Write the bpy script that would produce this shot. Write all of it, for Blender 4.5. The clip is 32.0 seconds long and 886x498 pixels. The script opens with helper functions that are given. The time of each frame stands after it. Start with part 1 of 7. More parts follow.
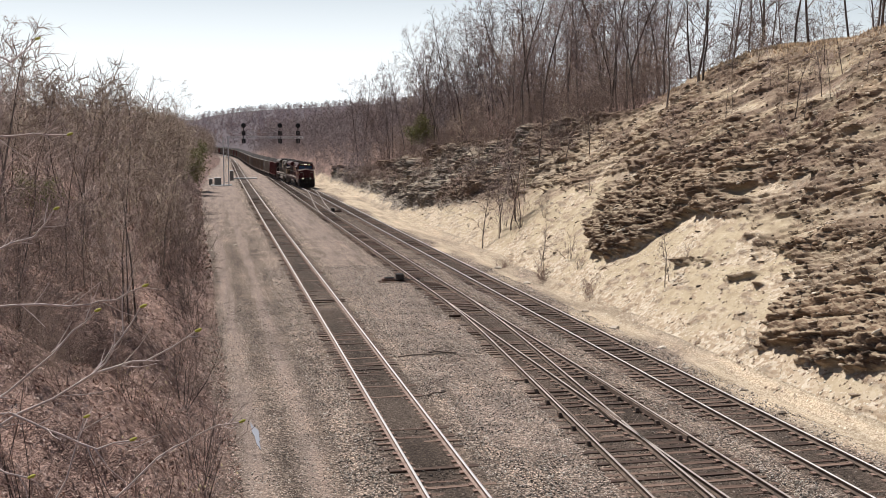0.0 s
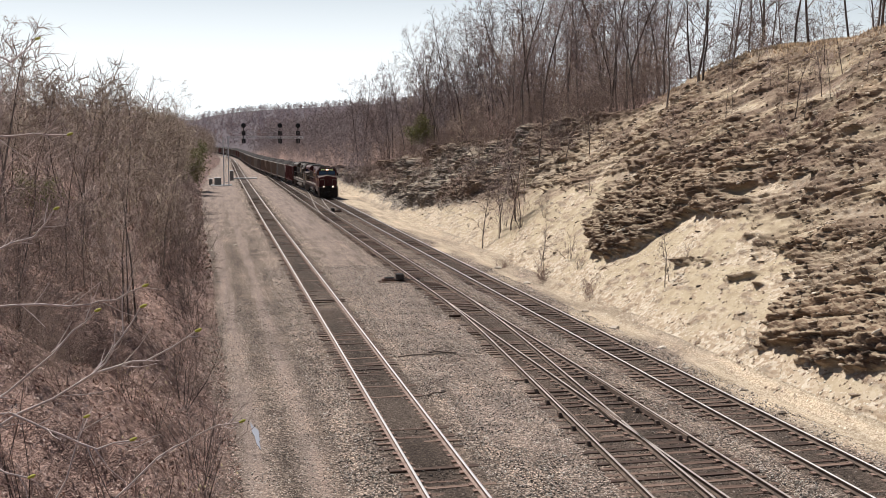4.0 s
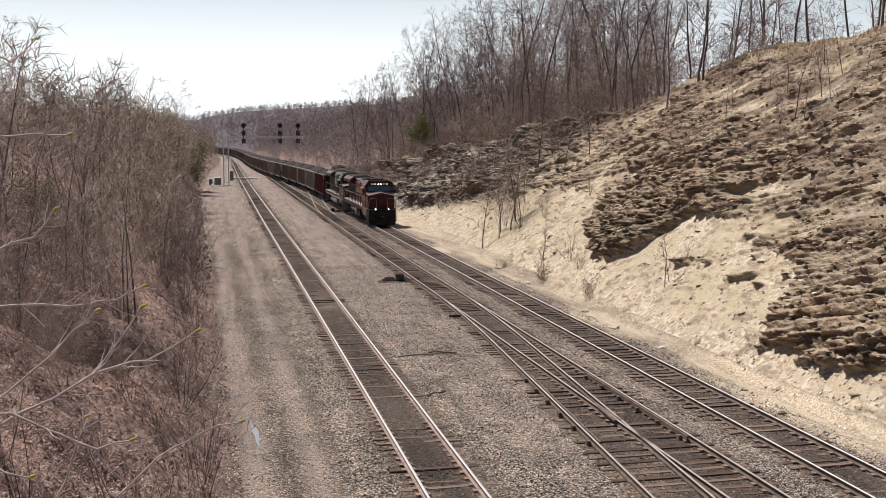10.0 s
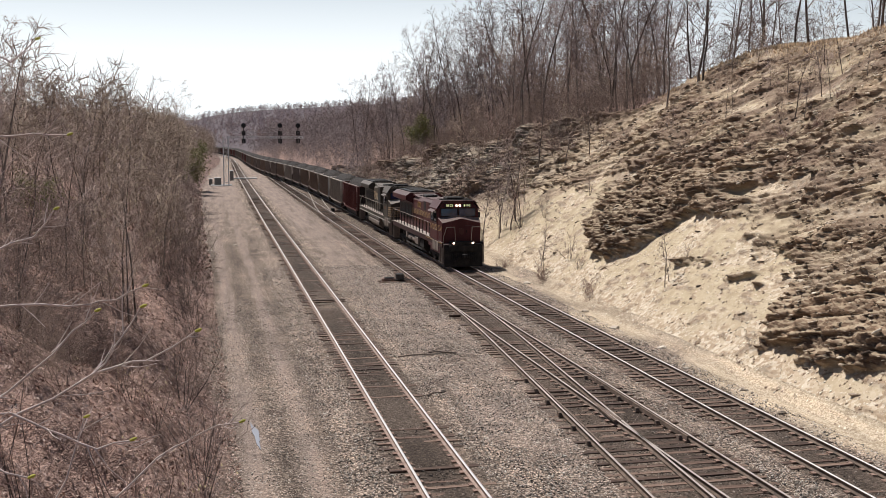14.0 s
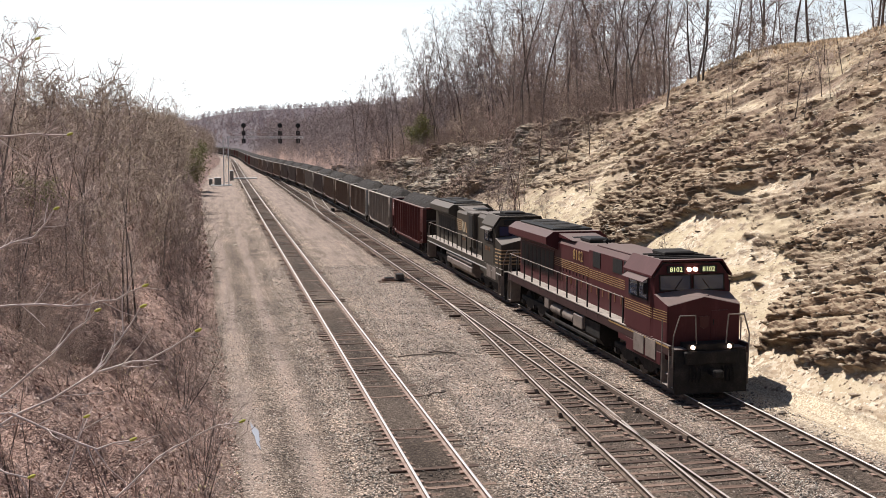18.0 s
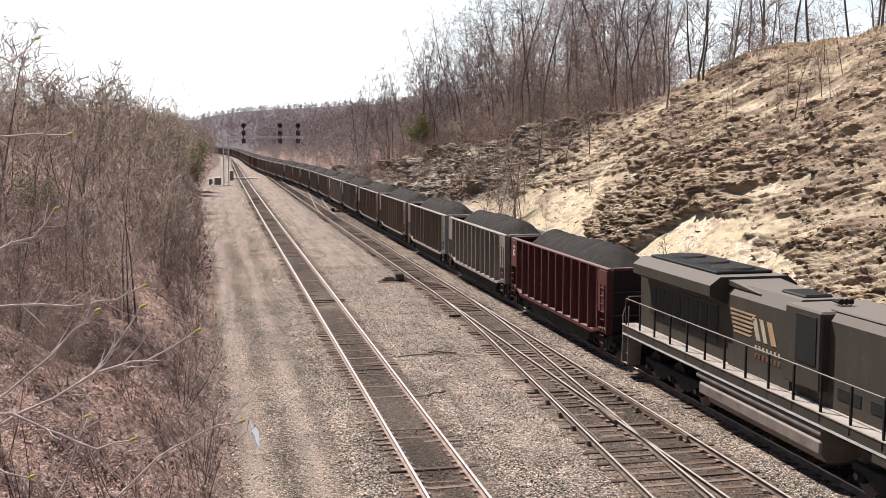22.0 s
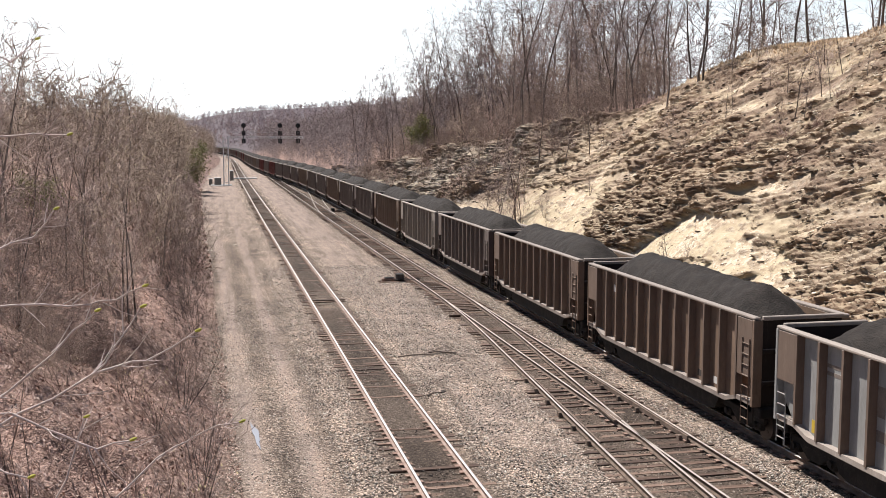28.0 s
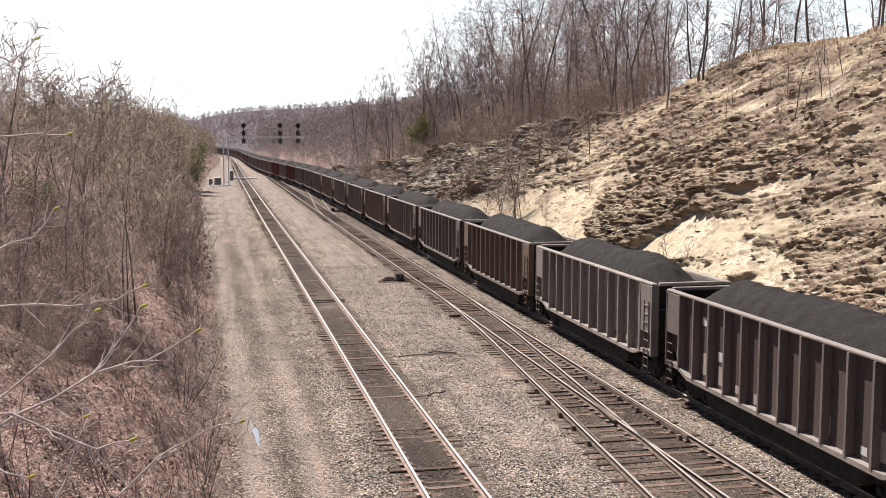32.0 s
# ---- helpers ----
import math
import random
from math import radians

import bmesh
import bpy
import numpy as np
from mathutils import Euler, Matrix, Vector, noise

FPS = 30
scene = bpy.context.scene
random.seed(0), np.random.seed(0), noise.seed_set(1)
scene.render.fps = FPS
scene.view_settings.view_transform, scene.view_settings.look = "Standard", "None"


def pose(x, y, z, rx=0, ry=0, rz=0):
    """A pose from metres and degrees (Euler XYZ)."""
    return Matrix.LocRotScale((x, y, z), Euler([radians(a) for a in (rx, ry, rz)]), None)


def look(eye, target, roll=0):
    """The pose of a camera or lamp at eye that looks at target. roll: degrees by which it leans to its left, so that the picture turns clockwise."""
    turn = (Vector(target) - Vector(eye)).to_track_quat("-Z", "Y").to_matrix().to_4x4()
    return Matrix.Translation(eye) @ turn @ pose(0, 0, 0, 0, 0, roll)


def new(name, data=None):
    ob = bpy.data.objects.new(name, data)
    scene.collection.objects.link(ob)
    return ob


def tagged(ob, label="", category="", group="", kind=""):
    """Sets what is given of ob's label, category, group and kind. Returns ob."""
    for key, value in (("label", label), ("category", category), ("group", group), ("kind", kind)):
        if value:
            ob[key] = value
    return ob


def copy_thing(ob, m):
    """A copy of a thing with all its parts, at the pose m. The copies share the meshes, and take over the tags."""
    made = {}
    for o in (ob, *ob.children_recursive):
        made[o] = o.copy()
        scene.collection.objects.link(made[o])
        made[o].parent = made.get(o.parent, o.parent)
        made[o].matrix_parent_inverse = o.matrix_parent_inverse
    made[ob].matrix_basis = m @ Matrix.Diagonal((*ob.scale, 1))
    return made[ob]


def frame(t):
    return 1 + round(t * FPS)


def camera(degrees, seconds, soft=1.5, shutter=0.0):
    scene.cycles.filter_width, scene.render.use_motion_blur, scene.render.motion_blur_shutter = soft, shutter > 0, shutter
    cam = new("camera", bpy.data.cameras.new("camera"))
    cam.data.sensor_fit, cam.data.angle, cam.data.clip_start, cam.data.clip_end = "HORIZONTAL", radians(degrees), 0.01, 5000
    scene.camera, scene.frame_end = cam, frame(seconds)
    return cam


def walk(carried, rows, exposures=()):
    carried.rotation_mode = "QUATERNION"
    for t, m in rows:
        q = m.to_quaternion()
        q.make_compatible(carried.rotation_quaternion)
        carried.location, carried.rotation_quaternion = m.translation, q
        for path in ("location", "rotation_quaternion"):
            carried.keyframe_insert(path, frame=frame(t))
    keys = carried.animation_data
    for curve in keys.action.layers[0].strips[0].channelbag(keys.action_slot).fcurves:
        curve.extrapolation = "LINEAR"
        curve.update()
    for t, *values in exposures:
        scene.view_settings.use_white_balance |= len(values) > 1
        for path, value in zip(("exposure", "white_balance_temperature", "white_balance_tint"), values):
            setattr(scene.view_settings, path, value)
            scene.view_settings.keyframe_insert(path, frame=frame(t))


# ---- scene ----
# ---------------------------------------------------------------- camera
cam = camera(45.93, 32.0, soft=0.75)
EYE = (0.0, 0.0, 9.06)
STAND = pose(*EYE, 90 - 5.99, 0, -12.25)
walk(cam, [(0.0, STAND), (32.0, STAND)],
     exposures=[(0.0, 0.21), (14.0, 0.21), (17.0, 0.45), (19.0, 0.64), (22.0, 0.71), (32.0, 0.74)])

# ---------------------------------------------------------------- daylight
SUN_WAY = Vector((-0.29, 0.43, 0.856)).normalized()
world = bpy.data.worlds.new("sky")
scene.world = world
world.use_nodes = True
wn = world.node_tree.nodes
wn.clear()
sky = wn.new("ShaderNodeTexSky")
sky.sky_type = "NISHITA"
sky.sun_disc = False
sky.sun_elevation = math.asin(SUN_WAY.z)
sky.sun_rotation = math.atan2(SUN_WAY.x, SUN_WAY.y)
sky.altitude = 600
sky.air_density = 1.0
sky.dust_density = 1.0
sky.ozone_density = 1.0
bg = wn.new("ShaderNodeBackground")
bg.inputs["Strength"].default_value = 0.05
wo = wn.new("ShaderNodeOutputWorld")
wl = world.node_tree.links
# white haze that thickens evenly towards the horizon all round
wc = wn.new("ShaderNodeTexCoord")
wz = wn.new("ShaderNodeSeparateXYZ")
wl.new(wc.outputs["Generated"], wz.inputs[0])
haze = wn.new("ShaderNodeMapRange")
haze.interpolation_type = "SMOOTHSTEP"
haze.inputs["From Min"].default_value = 0.0
haze.inputs["From Max"].default_value = 0.27
haze.inputs["To Min"].default_value = 1.0
haze.inputs["To Max"].default_value = 0.0
wl.new(wz.outputs["Z"], haze.inputs["Value"])
wmix = wn.new("ShaderNodeMix")
wmix.data_type = "RGBA"
wmix.inputs[7].default_value = (20.6, 21.6, 22.3, 1)
# thicker on the sun's side than on the far side
wdot = wn.new("ShaderNodeVectorMath")
wdot.operation = "DOT_PRODUCT"
wdot.inputs[1].default_value = (SUN_WAY.x / 0.5, SUN_WAY.y / 0.5, 0.0)
wl.new(wc.outputs["Generated"], wdot.inputs[0])
wside = wn.new("ShaderNodeMapRange")
wside.interpolation_type = "SMOOTHSTEP"
wside.inputs["From Min"].default_value = -0.35
wside.inputs["From Max"].default_value = 0.75
wside.inputs["To Min"].default_value = 0.04
wside.inputs["To Max"].default_value = 1.0
wl.new(wdot.outputs["Value"], wside.inputs["Value"])
wmul = wn.new("ShaderNodeMath")
wmul.operation = "MULTIPLY"
wl.new(haze.outputs[0], wmul.inputs[0])
wl.new(wside.outputs[0], wmul.inputs[1])
wl.new(wmul.outputs[0], wmix.inputs[0])
wl.new(sky.outputs[0], wmix.inputs[6])
wl.new(wmix.outputs[2], bg.inputs[0])
world.node_tree.links.new(bg.outputs[0], wo.inputs[0])
sun_data = bpy.data.lights.new("sun", "SUN")
sun_data.energy = 5.0
sun_data.angle = radians(0.53)
sun_data.color = (1.0, 0.955, 0.91)
sun = new("sun", sun_data)
sun.matrix_world = look((0, 0, 300), Vector((0, 0, 300)) - SUN_WAY)

# ---------------------------------------------------------------- materials


def noise_mat(name, colours, scale=4.0, fine=40.0, rough=0.85, metal=0.0, bump=0.2, depth=0.02,
              stretch=(1, 1, 1), island=0.0, each=0.0, grain=0.35, spec=0.3):
    """Two scales of variation over a ramp of colours, with fine relief."""
    m = bpy.data.materials.new(name)
    m.use_nodes = True
    nt = m.node_tree
    n, l = nt.nodes, nt.links
    b = n["Principled BSDF"]
    tc = n.new("ShaderNodeTexCoord")
    mp = n.new("ShaderNodeMapping")
    mp.inputs["Scale"].default_value = stretch
    l.new(tc.outputs["Object"], mp.inputs["Vector"])
    big = n.new("ShaderNodeTexNoise")
    big.inputs["Scale"].default_value = scale
    big.inputs["Detail"].default_value = 4
    big.inputs["Roughness"].default_value = 0.6
    l.new(mp.outputs[0], big.inputs["Vector"])
    small = n.new("ShaderNodeTexNoise")
    small.inputs["Scale"].default_value = fine
    small.inputs["Detail"].default_value = 3
    l.new(mp.outputs[0], small.inputs["Vector"])
    mix = n.new("ShaderNodeMath")
    mix.operation = "MULTIPLY_ADD"
    mix.inputs[1].default_value = grain
    l.new(small.outputs["Fac"], mix.inputs[0])
    sub = n.new("ShaderNodeMath")
    sub.operation = "MULTIPLY_ADD"
    sub.inputs[1].default_value = 1 - grain
    sub.inputs[2].default_value = 0.0
    l.new(big.outputs["Fac"], sub.inputs[0])
    l.new(sub.outputs[0], mix.inputs[2])
    out = mix.outputs[0]
    if island or each:
        rnd = n.new("ShaderNodeNewGeometry").outputs["Random Per Island"] if island else n.new("ShaderNodeObjectInfo").outputs["Random"]
        amt = island or each
        ad = n.new("ShaderNodeMath")
        ad.operation = "MULTIPLY_ADD"
        ad.inputs[1].default_value = amt
        sh = n.new("ShaderNodeMath")
        sh.operation = "SUBTRACT"
        sh.inputs[1].default_value = 0.5
        l.new(rnd, sh.inputs[0])
        l.new(sh.outputs[0], ad.inputs[0])
        l.new(out, ad.inputs[2])
        out = ad.outputs[0]
    ramp = n.new("ShaderNodeValToRGB")
    cr = ramp.color_ramp
    while len(cr.elements) < len(colours):
        cr.elements.new(0.5)
    for i, c in enumerate(colours):
        cr.elements[i].position = 0.3 + 0.4 * i / max(1, len(colours) - 1)
        cr.elements[i].color = (*c, 1)
    l.new(out, ramp.inputs[0])
    l.new(ramp.outputs[0], b.inputs["Base Color"])
    b.inputs["Roughness"].default_value = rough
    b.inputs["Metallic"].default_value = metal
    b.inputs["Specular IOR Level"].default_value = spec
    if bump:
        bp = n.new("ShaderNodeBump")
        bp.inputs["Strength"].default_value = bump
        bp.inputs["Distance"].default_value = depth
        l.new(mix.outputs[0], bp.inputs["Height"])
        l.new(bp.outputs[0], b.inputs["Normal"])
    return m


def glow_mat(name, colour, strength):
    m = bpy.data.materials.new(name)
    m.use_nodes = True
    b = m.node_tree.nodes["Principled BSDF"]
    b.inputs["Base Color"].default_value = (*colour, 1)
    b.inputs["Emission Color"].default_value = (*colour, 1)
    b.inputs["Emission Strength"].default_value = strength
    return m


def glass_mat(name, colour, rough=0.06):
    m = bpy.data.materials.new(name)
    m.use_nodes = True
    b = m.node_tree.nodes["Principled BSDF"]
    b.inputs["Base Color"].default_value = (*colour, 1)
    b.inputs["Roughness"].default_value = rough
    b.inputs["IOR"].default_value = 1.5
    b.inputs["Specular IOR Level"].default_value = 0.8
    return m


M_TIE = noise_mat("weathered tie wood", [(0.042, 0.027, 0.021), (0.10, 0.063, 0.047), (0.21, 0.142, 0.108)], 2.2, 26, 0.9, bump=0.7, depth=0.02, stretch=(0.35, 3, 3), each=0.35)
M_RAIL = noise_mat("rusty rail web", [(0.06, 0.043, 0.034), (0.13, 0.094, 0.073), (0.24, 0.18, 0.142)], 3, 40, 0.75, bump=0.3, depth=0.01)
M_RAIL_PALE = noise_mat("pale rusty rail web", [(0.18, 0.122, 0.10), (0.34, 0.245, 0.205), (0.52, 0.41, 0.36)], 3, 40, 0.7, bump=0.3, depth=0.01)
M_HEAD = noise_mat("polished rail head", [(0.66, 0.63, 0.60), (0.80, 0.77, 0.74)], 2, 60, 0.42, metal=0.5, bump=0.03, depth=0.004)
M_HEAD_DULL = noise_mat("dull rail head", [(0.36, 0.31, 0.27), (0.58, 0.52, 0.47)], 2, 60, 0.45, metal=0.5, bump=0.03, depth=0.004)
M_IRON = noise_mat("dark cast iron", [(0.02, 0.018, 0.017), (0.05, 0.045, 0.042), (0.09, 0.075, 0.065)], 3, 30, 0.7, bump=0.2, depth=0.01)
M_BARK = noise_mat("grey brown bark", [(0.055, 0.042, 0.036), (0.115, 0.09, 0.077), (0.20, 0.165, 0.145)], 3, 22, 0.9, bump=0.6, depth=0.03, each=0.3)
M_TWIG = noise_mat("brown twigs", [(0.17, 0.12, 0.103), (0.30, 0.222, 0.192), (0.46, 0.36, 0.315)], 0.6, 7, 0.9, bump=0, each=0.35)
M_BUDS = noise_mat("tan buds", [(0.22, 0.17, 0.10), (0.36, 0.29, 0.17)], 2, 20, 0.9, bump=0, each=0.3)
M_TWIG_TAN = noise_mat("tan budding twigs", [(0.18, 0.130, 0.102), (0.30, 0.226, 0.178), (0.45, 0.355, 0.285)], 0.6, 7, 0.9, bump=0, each=0.35)
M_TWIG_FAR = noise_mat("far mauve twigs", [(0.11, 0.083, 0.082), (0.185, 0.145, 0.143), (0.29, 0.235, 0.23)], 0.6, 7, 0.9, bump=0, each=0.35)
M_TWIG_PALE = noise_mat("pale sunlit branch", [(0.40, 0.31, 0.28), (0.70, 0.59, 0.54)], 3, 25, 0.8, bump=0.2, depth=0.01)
M_EVERGREEN = noise_mat("new green leaves", [(0.10, 0.11, 0.04), (0.17, 0.17, 0.06), (0.25, 0.23, 0.09)], 1, 9, 0.8, bump=0, island=0.4)
M_COAL = noise_mat("black coal", [(0.006, 0.0042, 0.0033), (0.0155, 0.011, 0.0087), (0.042, 0.032, 0.026)], 2.5, 18, 0.85, bump=1.0, depth=0.08, grain=0.6)

# ---------------------------------------------------------------- mesh building


class Shape:
    """Collects vertices and faces of one part."""

    def __init__(self):
        self.v, self.f = [], []

    def add(self, v, f):
        o = len(self.v)
        self.v += [tuple(p) for p in v]
        self.f += [tuple(i + o for i in q) for q in f]
        return self

    def box(self, lo, hi, c=0.0, m=None):
        (x0, y0, z0), (x1, y1, z1) = lo, hi
        if c <= 0:
            v = [(x, y, z) for z in (z0, z1) for y in (y0, y1) for x in (x0, x1)]
            f = [(0, 2, 3, 1), (4, 5, 7, 6), (0, 1, 5, 4), (2, 6, 7, 3), (0, 4, 6, 2), (1, 3, 7, 5)]
        else:
            c = min(c, (x1 - x0) * 0.45, (y1 - y0) * 0.45, (z1 - z0) * 0.45)
            v, ids = [], {}
            for i, (sx, sy, sz) in enumerate([(a, b, d) for d in (0, 1) for b in (0, 1) for a in (0, 1)]):
                p = Vector(((x0, x1)[sx], (y0, y1)[sy], (z0, z1)[sz]))
                s = Vector((1 - 2 * sx, 1 - 2 * sy, 1 - 2 * sz))
                for k in range(3):
                    q = p.copy()
                    for a in range(3):
                        if a != k:
                            q[a] += s[a] * c
                    ids[(i, k)] = len(v)
                    v.append(tuple(q))
            f = []
            quads = [((0, 2, 3, 1), 2), ((4, 5, 7, 6), 2), ((0, 1, 5, 4), 1), ((2, 6, 7, 3), 1), ((0, 4, 6, 2), 0), ((1, 3, 7, 5), 0)]
            for q, k in quads:
                f.append(tuple(ids[(i, k)] for i in q))
            for i in range(8):
                for a in range(3):
                    j = i ^ (1 << a)
                    if j > i:
                        k1, k2 = [k for k in range(3) if k != a]
                        f.append((ids[(i, k1)], ids[(j, k1)], ids[(j, k2)], ids[(i, k2)]))
                f.append((ids[(i, 0)], ids[(i, 1)], ids[(i, 2)]))
        if m is not None:
            v = [tuple(m @ Vector(p)) for p in v]
        return self.add(v, f)

    def cyl(self, p0, p1, r0, r1=None, n=10, caps=True):
        r1 = r0 if r1 is None else r1
        p0, p1 = Vector(p0), Vector(p1)
        d = (p1 - p0).normalized()
        a = d.orthogonal().normalized()
        b = d.cross(a)
        v = []
        for p, r in ((p0, r0), (p1, r1)):
            v += [tuple(p + (a * math.cos(2 * math.pi * i / n) + b * math.sin(2 * math.pi * i / n)) * r) for i in range(n)]
        f = [(i, (i + 1) % n, n + (i + 1) % n, n + i) for i in range(n)]
        if caps:
            f += [tuple(range(n - 1, -1, -1)), tuple(range(n, 2 * n))]
        return self.add(v, f)

    def tube(self, pts, r, n=6):
        for a, b in zip(pts, pts[1:]):
            self.cyl(a, b, r, r, n)
        return self

    def prism(self, poly, axis, a, b):
        """A polygon in the two other axes (in x, y, z order), drawn out along an axis from a to b."""
        def place(p, t):
            q = list(p)
            q.insert(axis, t)
            return tuple(q)
        n = len(poly)
        v = [place(p, a) for p in poly] + [place(p, b) for p in poly]
        f = [(i, (i + 1) % n, n + (i + 1) % n, n + i) for i in range(n)] + [tuple(range(n - 1, -1, -1)), tuple(range(n, 2 * n))]
        return self.add(v, f)

    def mesh(self, name, mat, smooth=False):
        me = bpy.data.meshes.new(name)
        me.from_pydata(self.v, [], self.f)
        bm = bmesh.new()
        bm.from_mesh(me)
        bmesh.ops.recalc_face_normals(bm, faces=bm.faces)
        bm.to_mesh(me)
        bm.free()
        if smooth:
            me.polygons.foreach_set("use_smooth", [True] * len(me.polygons))
        me.materials.append(mat)
        return me


def part(name, shape, mat, parent=None, label="", at=None, smooth=False):
    """One mesh object under a thing or a part."""
    ob = new(name, shape if isinstance(shape, bpy.types.Mesh) else shape.mesh(name, mat, smooth))
    if parent is not None:
        ob.parent = parent
    if at is not None:
        ob.matrix_basis = at
    return tagged(ob, label=label)


def grid_mesh(name, P, mat, attr=None, smooth=True):
    """A sheet from an array of points (rows, columns, 3)."""
    r, c = P.shape[:2]
    idx = np.arange(r * c).reshape(r, c)
    q = np.stack([idx[:-1, :-1], idx[:-1, 1:], idx[1:, 1:], idx[1:, :-1]], -1).reshape(-1, 4)
    return raw_mesh(name, P.reshape(-1, 3), q, mat, attr, smooth)


def raw_mesh(name, V, F, mat, attr=None, smooth=False):
    V, F = np.asarray(V, np.float32), np.asarray(F, np.int32)
    me = bpy.data.meshes.new(name)
    k = F.shape[1]
    me.vertices.add(len(V))
    me.vertices.foreach_set("co", V.ravel())
    me.loops.add(F.size)
    me.loops.foreach_set("vertex_index", F.ravel())
    me.polygons.add(len(F))
    me.polygons.foreach_set("loop_start", np.arange(len(F), dtype=np.int32) * k)
    if smooth:
        me.polygons.foreach_set("use_smooth", np.ones(len(F), bool))
    for key, val in (attr or {}).items():
        a = me.attributes.new(key, "FLOAT", "POINT")
        a.data.foreach_set("value", np.asarray(val, np.float32).ravel())
    me.update(calc_edges=True)
    me.validate()
    me.materials.append(mat)
    return me


def hashed(i, j, seed):
    h = (i.astype(np.int64) * 374761393 + j.astype(np.int64) * 668265263 + seed * 982451653) & 0xFFFFFFFF
    h = ((h ^ (h >> 13)) * 1274126177) & 0xFFFFFFFF
    h = (h ^ (h >> 16)) & 0xFFFFFF
    return h / float(0xFFFFFF)


def vnoise(x, y, seed=0):
    x, y = np.asarray(x, float), np.asarray(y, float)
    i, j = np.floor(x), np.floor(y)
    u, v = x - i, y - j
    u, v = u * u * (3 - 2 * u), v * v * (3 - 2 * v)
    a, b, c, d = hashed(i, j, seed), hashed(i + 1, j, seed), hashed(i, j + 1, seed), hashed(i + 1, j + 1, seed)
    return (a * (1 - u) + b * u) * (1 - v) + (c * (1 - u) + d * u) * v


def fbm(x, y, seed=0, octaves=4, gain=0.5):
    s, amp, tot = 0.0, 1.0, 0.0
    for k in range(octaves):
        s = s + amp * vnoise(np.asarray(x) * 2 ** k, np.asarray(y) * 2 ** k, seed + 17 * k)
        tot += amp
        amp *= gain
    return s / tot


def sstep(a, b, x):
    t = np.clip((np.asarray(x, float) - a) / (b - a), 0, 1)
    return t * t * (3 - 2 * t)


# ---------------------------------------------------------------- the lie of the land
TAN = math.tan(radians(40))


def left_toe(Y):
    return np.interp(Y, [0, 30, 50, 75, 112, 186, 300, 420, 520, 700, 900], [0.1, 0.0, -0.5, -0.9, -1.8, -3.0, -1.5, 1.8, 2.4, -12, -50])


def right_toe(Y):
    return np.interp(Y, [0, 30, 44, 70, 100, 155, 203, 300, 420, 560, 700, 900], [19.2, 19.2, 19.3, 19.9, 20.4, 21.5, 22.0, 20, 18, 16, 5, -25])


def crest(Y):
    return np.interp(Y, [0, 40, 56, 71, 75, 82, 100, 118, 150, 182, 215, 260], [14.6, 15.2, 15.4, 15.5, 14.2, 10.9, 9.9, 8.8, 6.0, 3.6, 3.0, 2.6])


def slope_height(d, Y):
    """Height of the cut's face, d metres in from its toe."""
    c = crest(Y)
    run = c / TAN
    beyond = np.maximum(d - run, 0)
    back = np.interp(Y, [0, 66, 84, 120, 300, 600], [0.03, 0.05, 0.33, 0.38, 0.34, 0.25])
    rise = np.interp(Y, [0, 66, 84, 150, 300, 600], [1.0, 1.5, 7.5, 11.0, 15, 20])
    return np.minimum(d * TAN, c) + rise * (1 - np.exp(-beyond * back / rise))


def land(X, Y):
    """Height of the ground, without the fine relief of the rock face."""
    X, Y = np.asarray(X, float), np.asarray(Y, float)
    dl = left_toe(Y) - X
    dr = X - right_toe(Y)
    top = np.interp(Y, [0, 40, 90, 160, 300, 500], [8.2, 8.0, 7.8, 7.0, 6.5, 7.0])
    zl = top * (1 - np.exp(-np.maximum(dl, 0) * 0.74 / top)) + np.maximum(dl - 8, 0) * 0.035
    zl = zl + (fbm(X * 0.35, Y * 0.35, 3) - 0.5) * 2.4 * sstep(0.3, 3, dl) + (fbm(X * 1.4, Y * 1.4, 4, 3) - 0.5) * 0.75 * sstep(0.2, 1.5, dl)
    # a washed-out hollow in the near bank
    zl = zl - 2.0 * np.exp(-((X + 4.1) / 1.4) ** 2 - ((Y - 33.3) / 1.3) ** 2) + 0.8 * np.exp(-((X + 4.6) / 2.0) ** 2 - ((Y - 37.0) / 2.0) ** 2)
    zr = slope_height(np.maximum(dr, 0), Y)
    zr = zr + (fbm(X * 0.2, Y * 0.2, 5) - 0.5) * 1.2 * sstep(1, 6, dr)
    z = np.where(dl > 0, zl, np.where(dr > 0, zr, 0.0))
    road = sstep(-0.4, 0.6, X - left_toe(Y)) * (1 - sstep(3.0, 4.0, X))
    bed = np.exp(-((X - 16.65) / 1.25) ** 4) + np.exp(-((X - 12.7) / 1.9) ** 4)
    z = z - 0.035 - 0.10 * road - 0.008 * bed * (Y < 200)
    # the hills that close the view
    far = sstep(620, 1900, Y)
    hill = far * (36 + 9 * fbm(X * 0.003 + 7, Y * 0.002, 8, 3)) + sstep(60, 700, np.abs(X - 10)) * 26 * sstep(0, 500, Y)
    return z + hill


# tracks: centre lines by distance along the line
T3_PATH = [(-160, 16.65), (0, 16.65), (100, 16.65), (160, 16.65), (180, 16.5), (210, 15.7), (250, 14.0), (300, 12.5), (360, 11.9), (430, 11.7), (500, 11.2), (560, 9.6), (620, 6.3), (700, -1.5), (800, -17), (900, -39), (1000, -66), (1150, -115)]


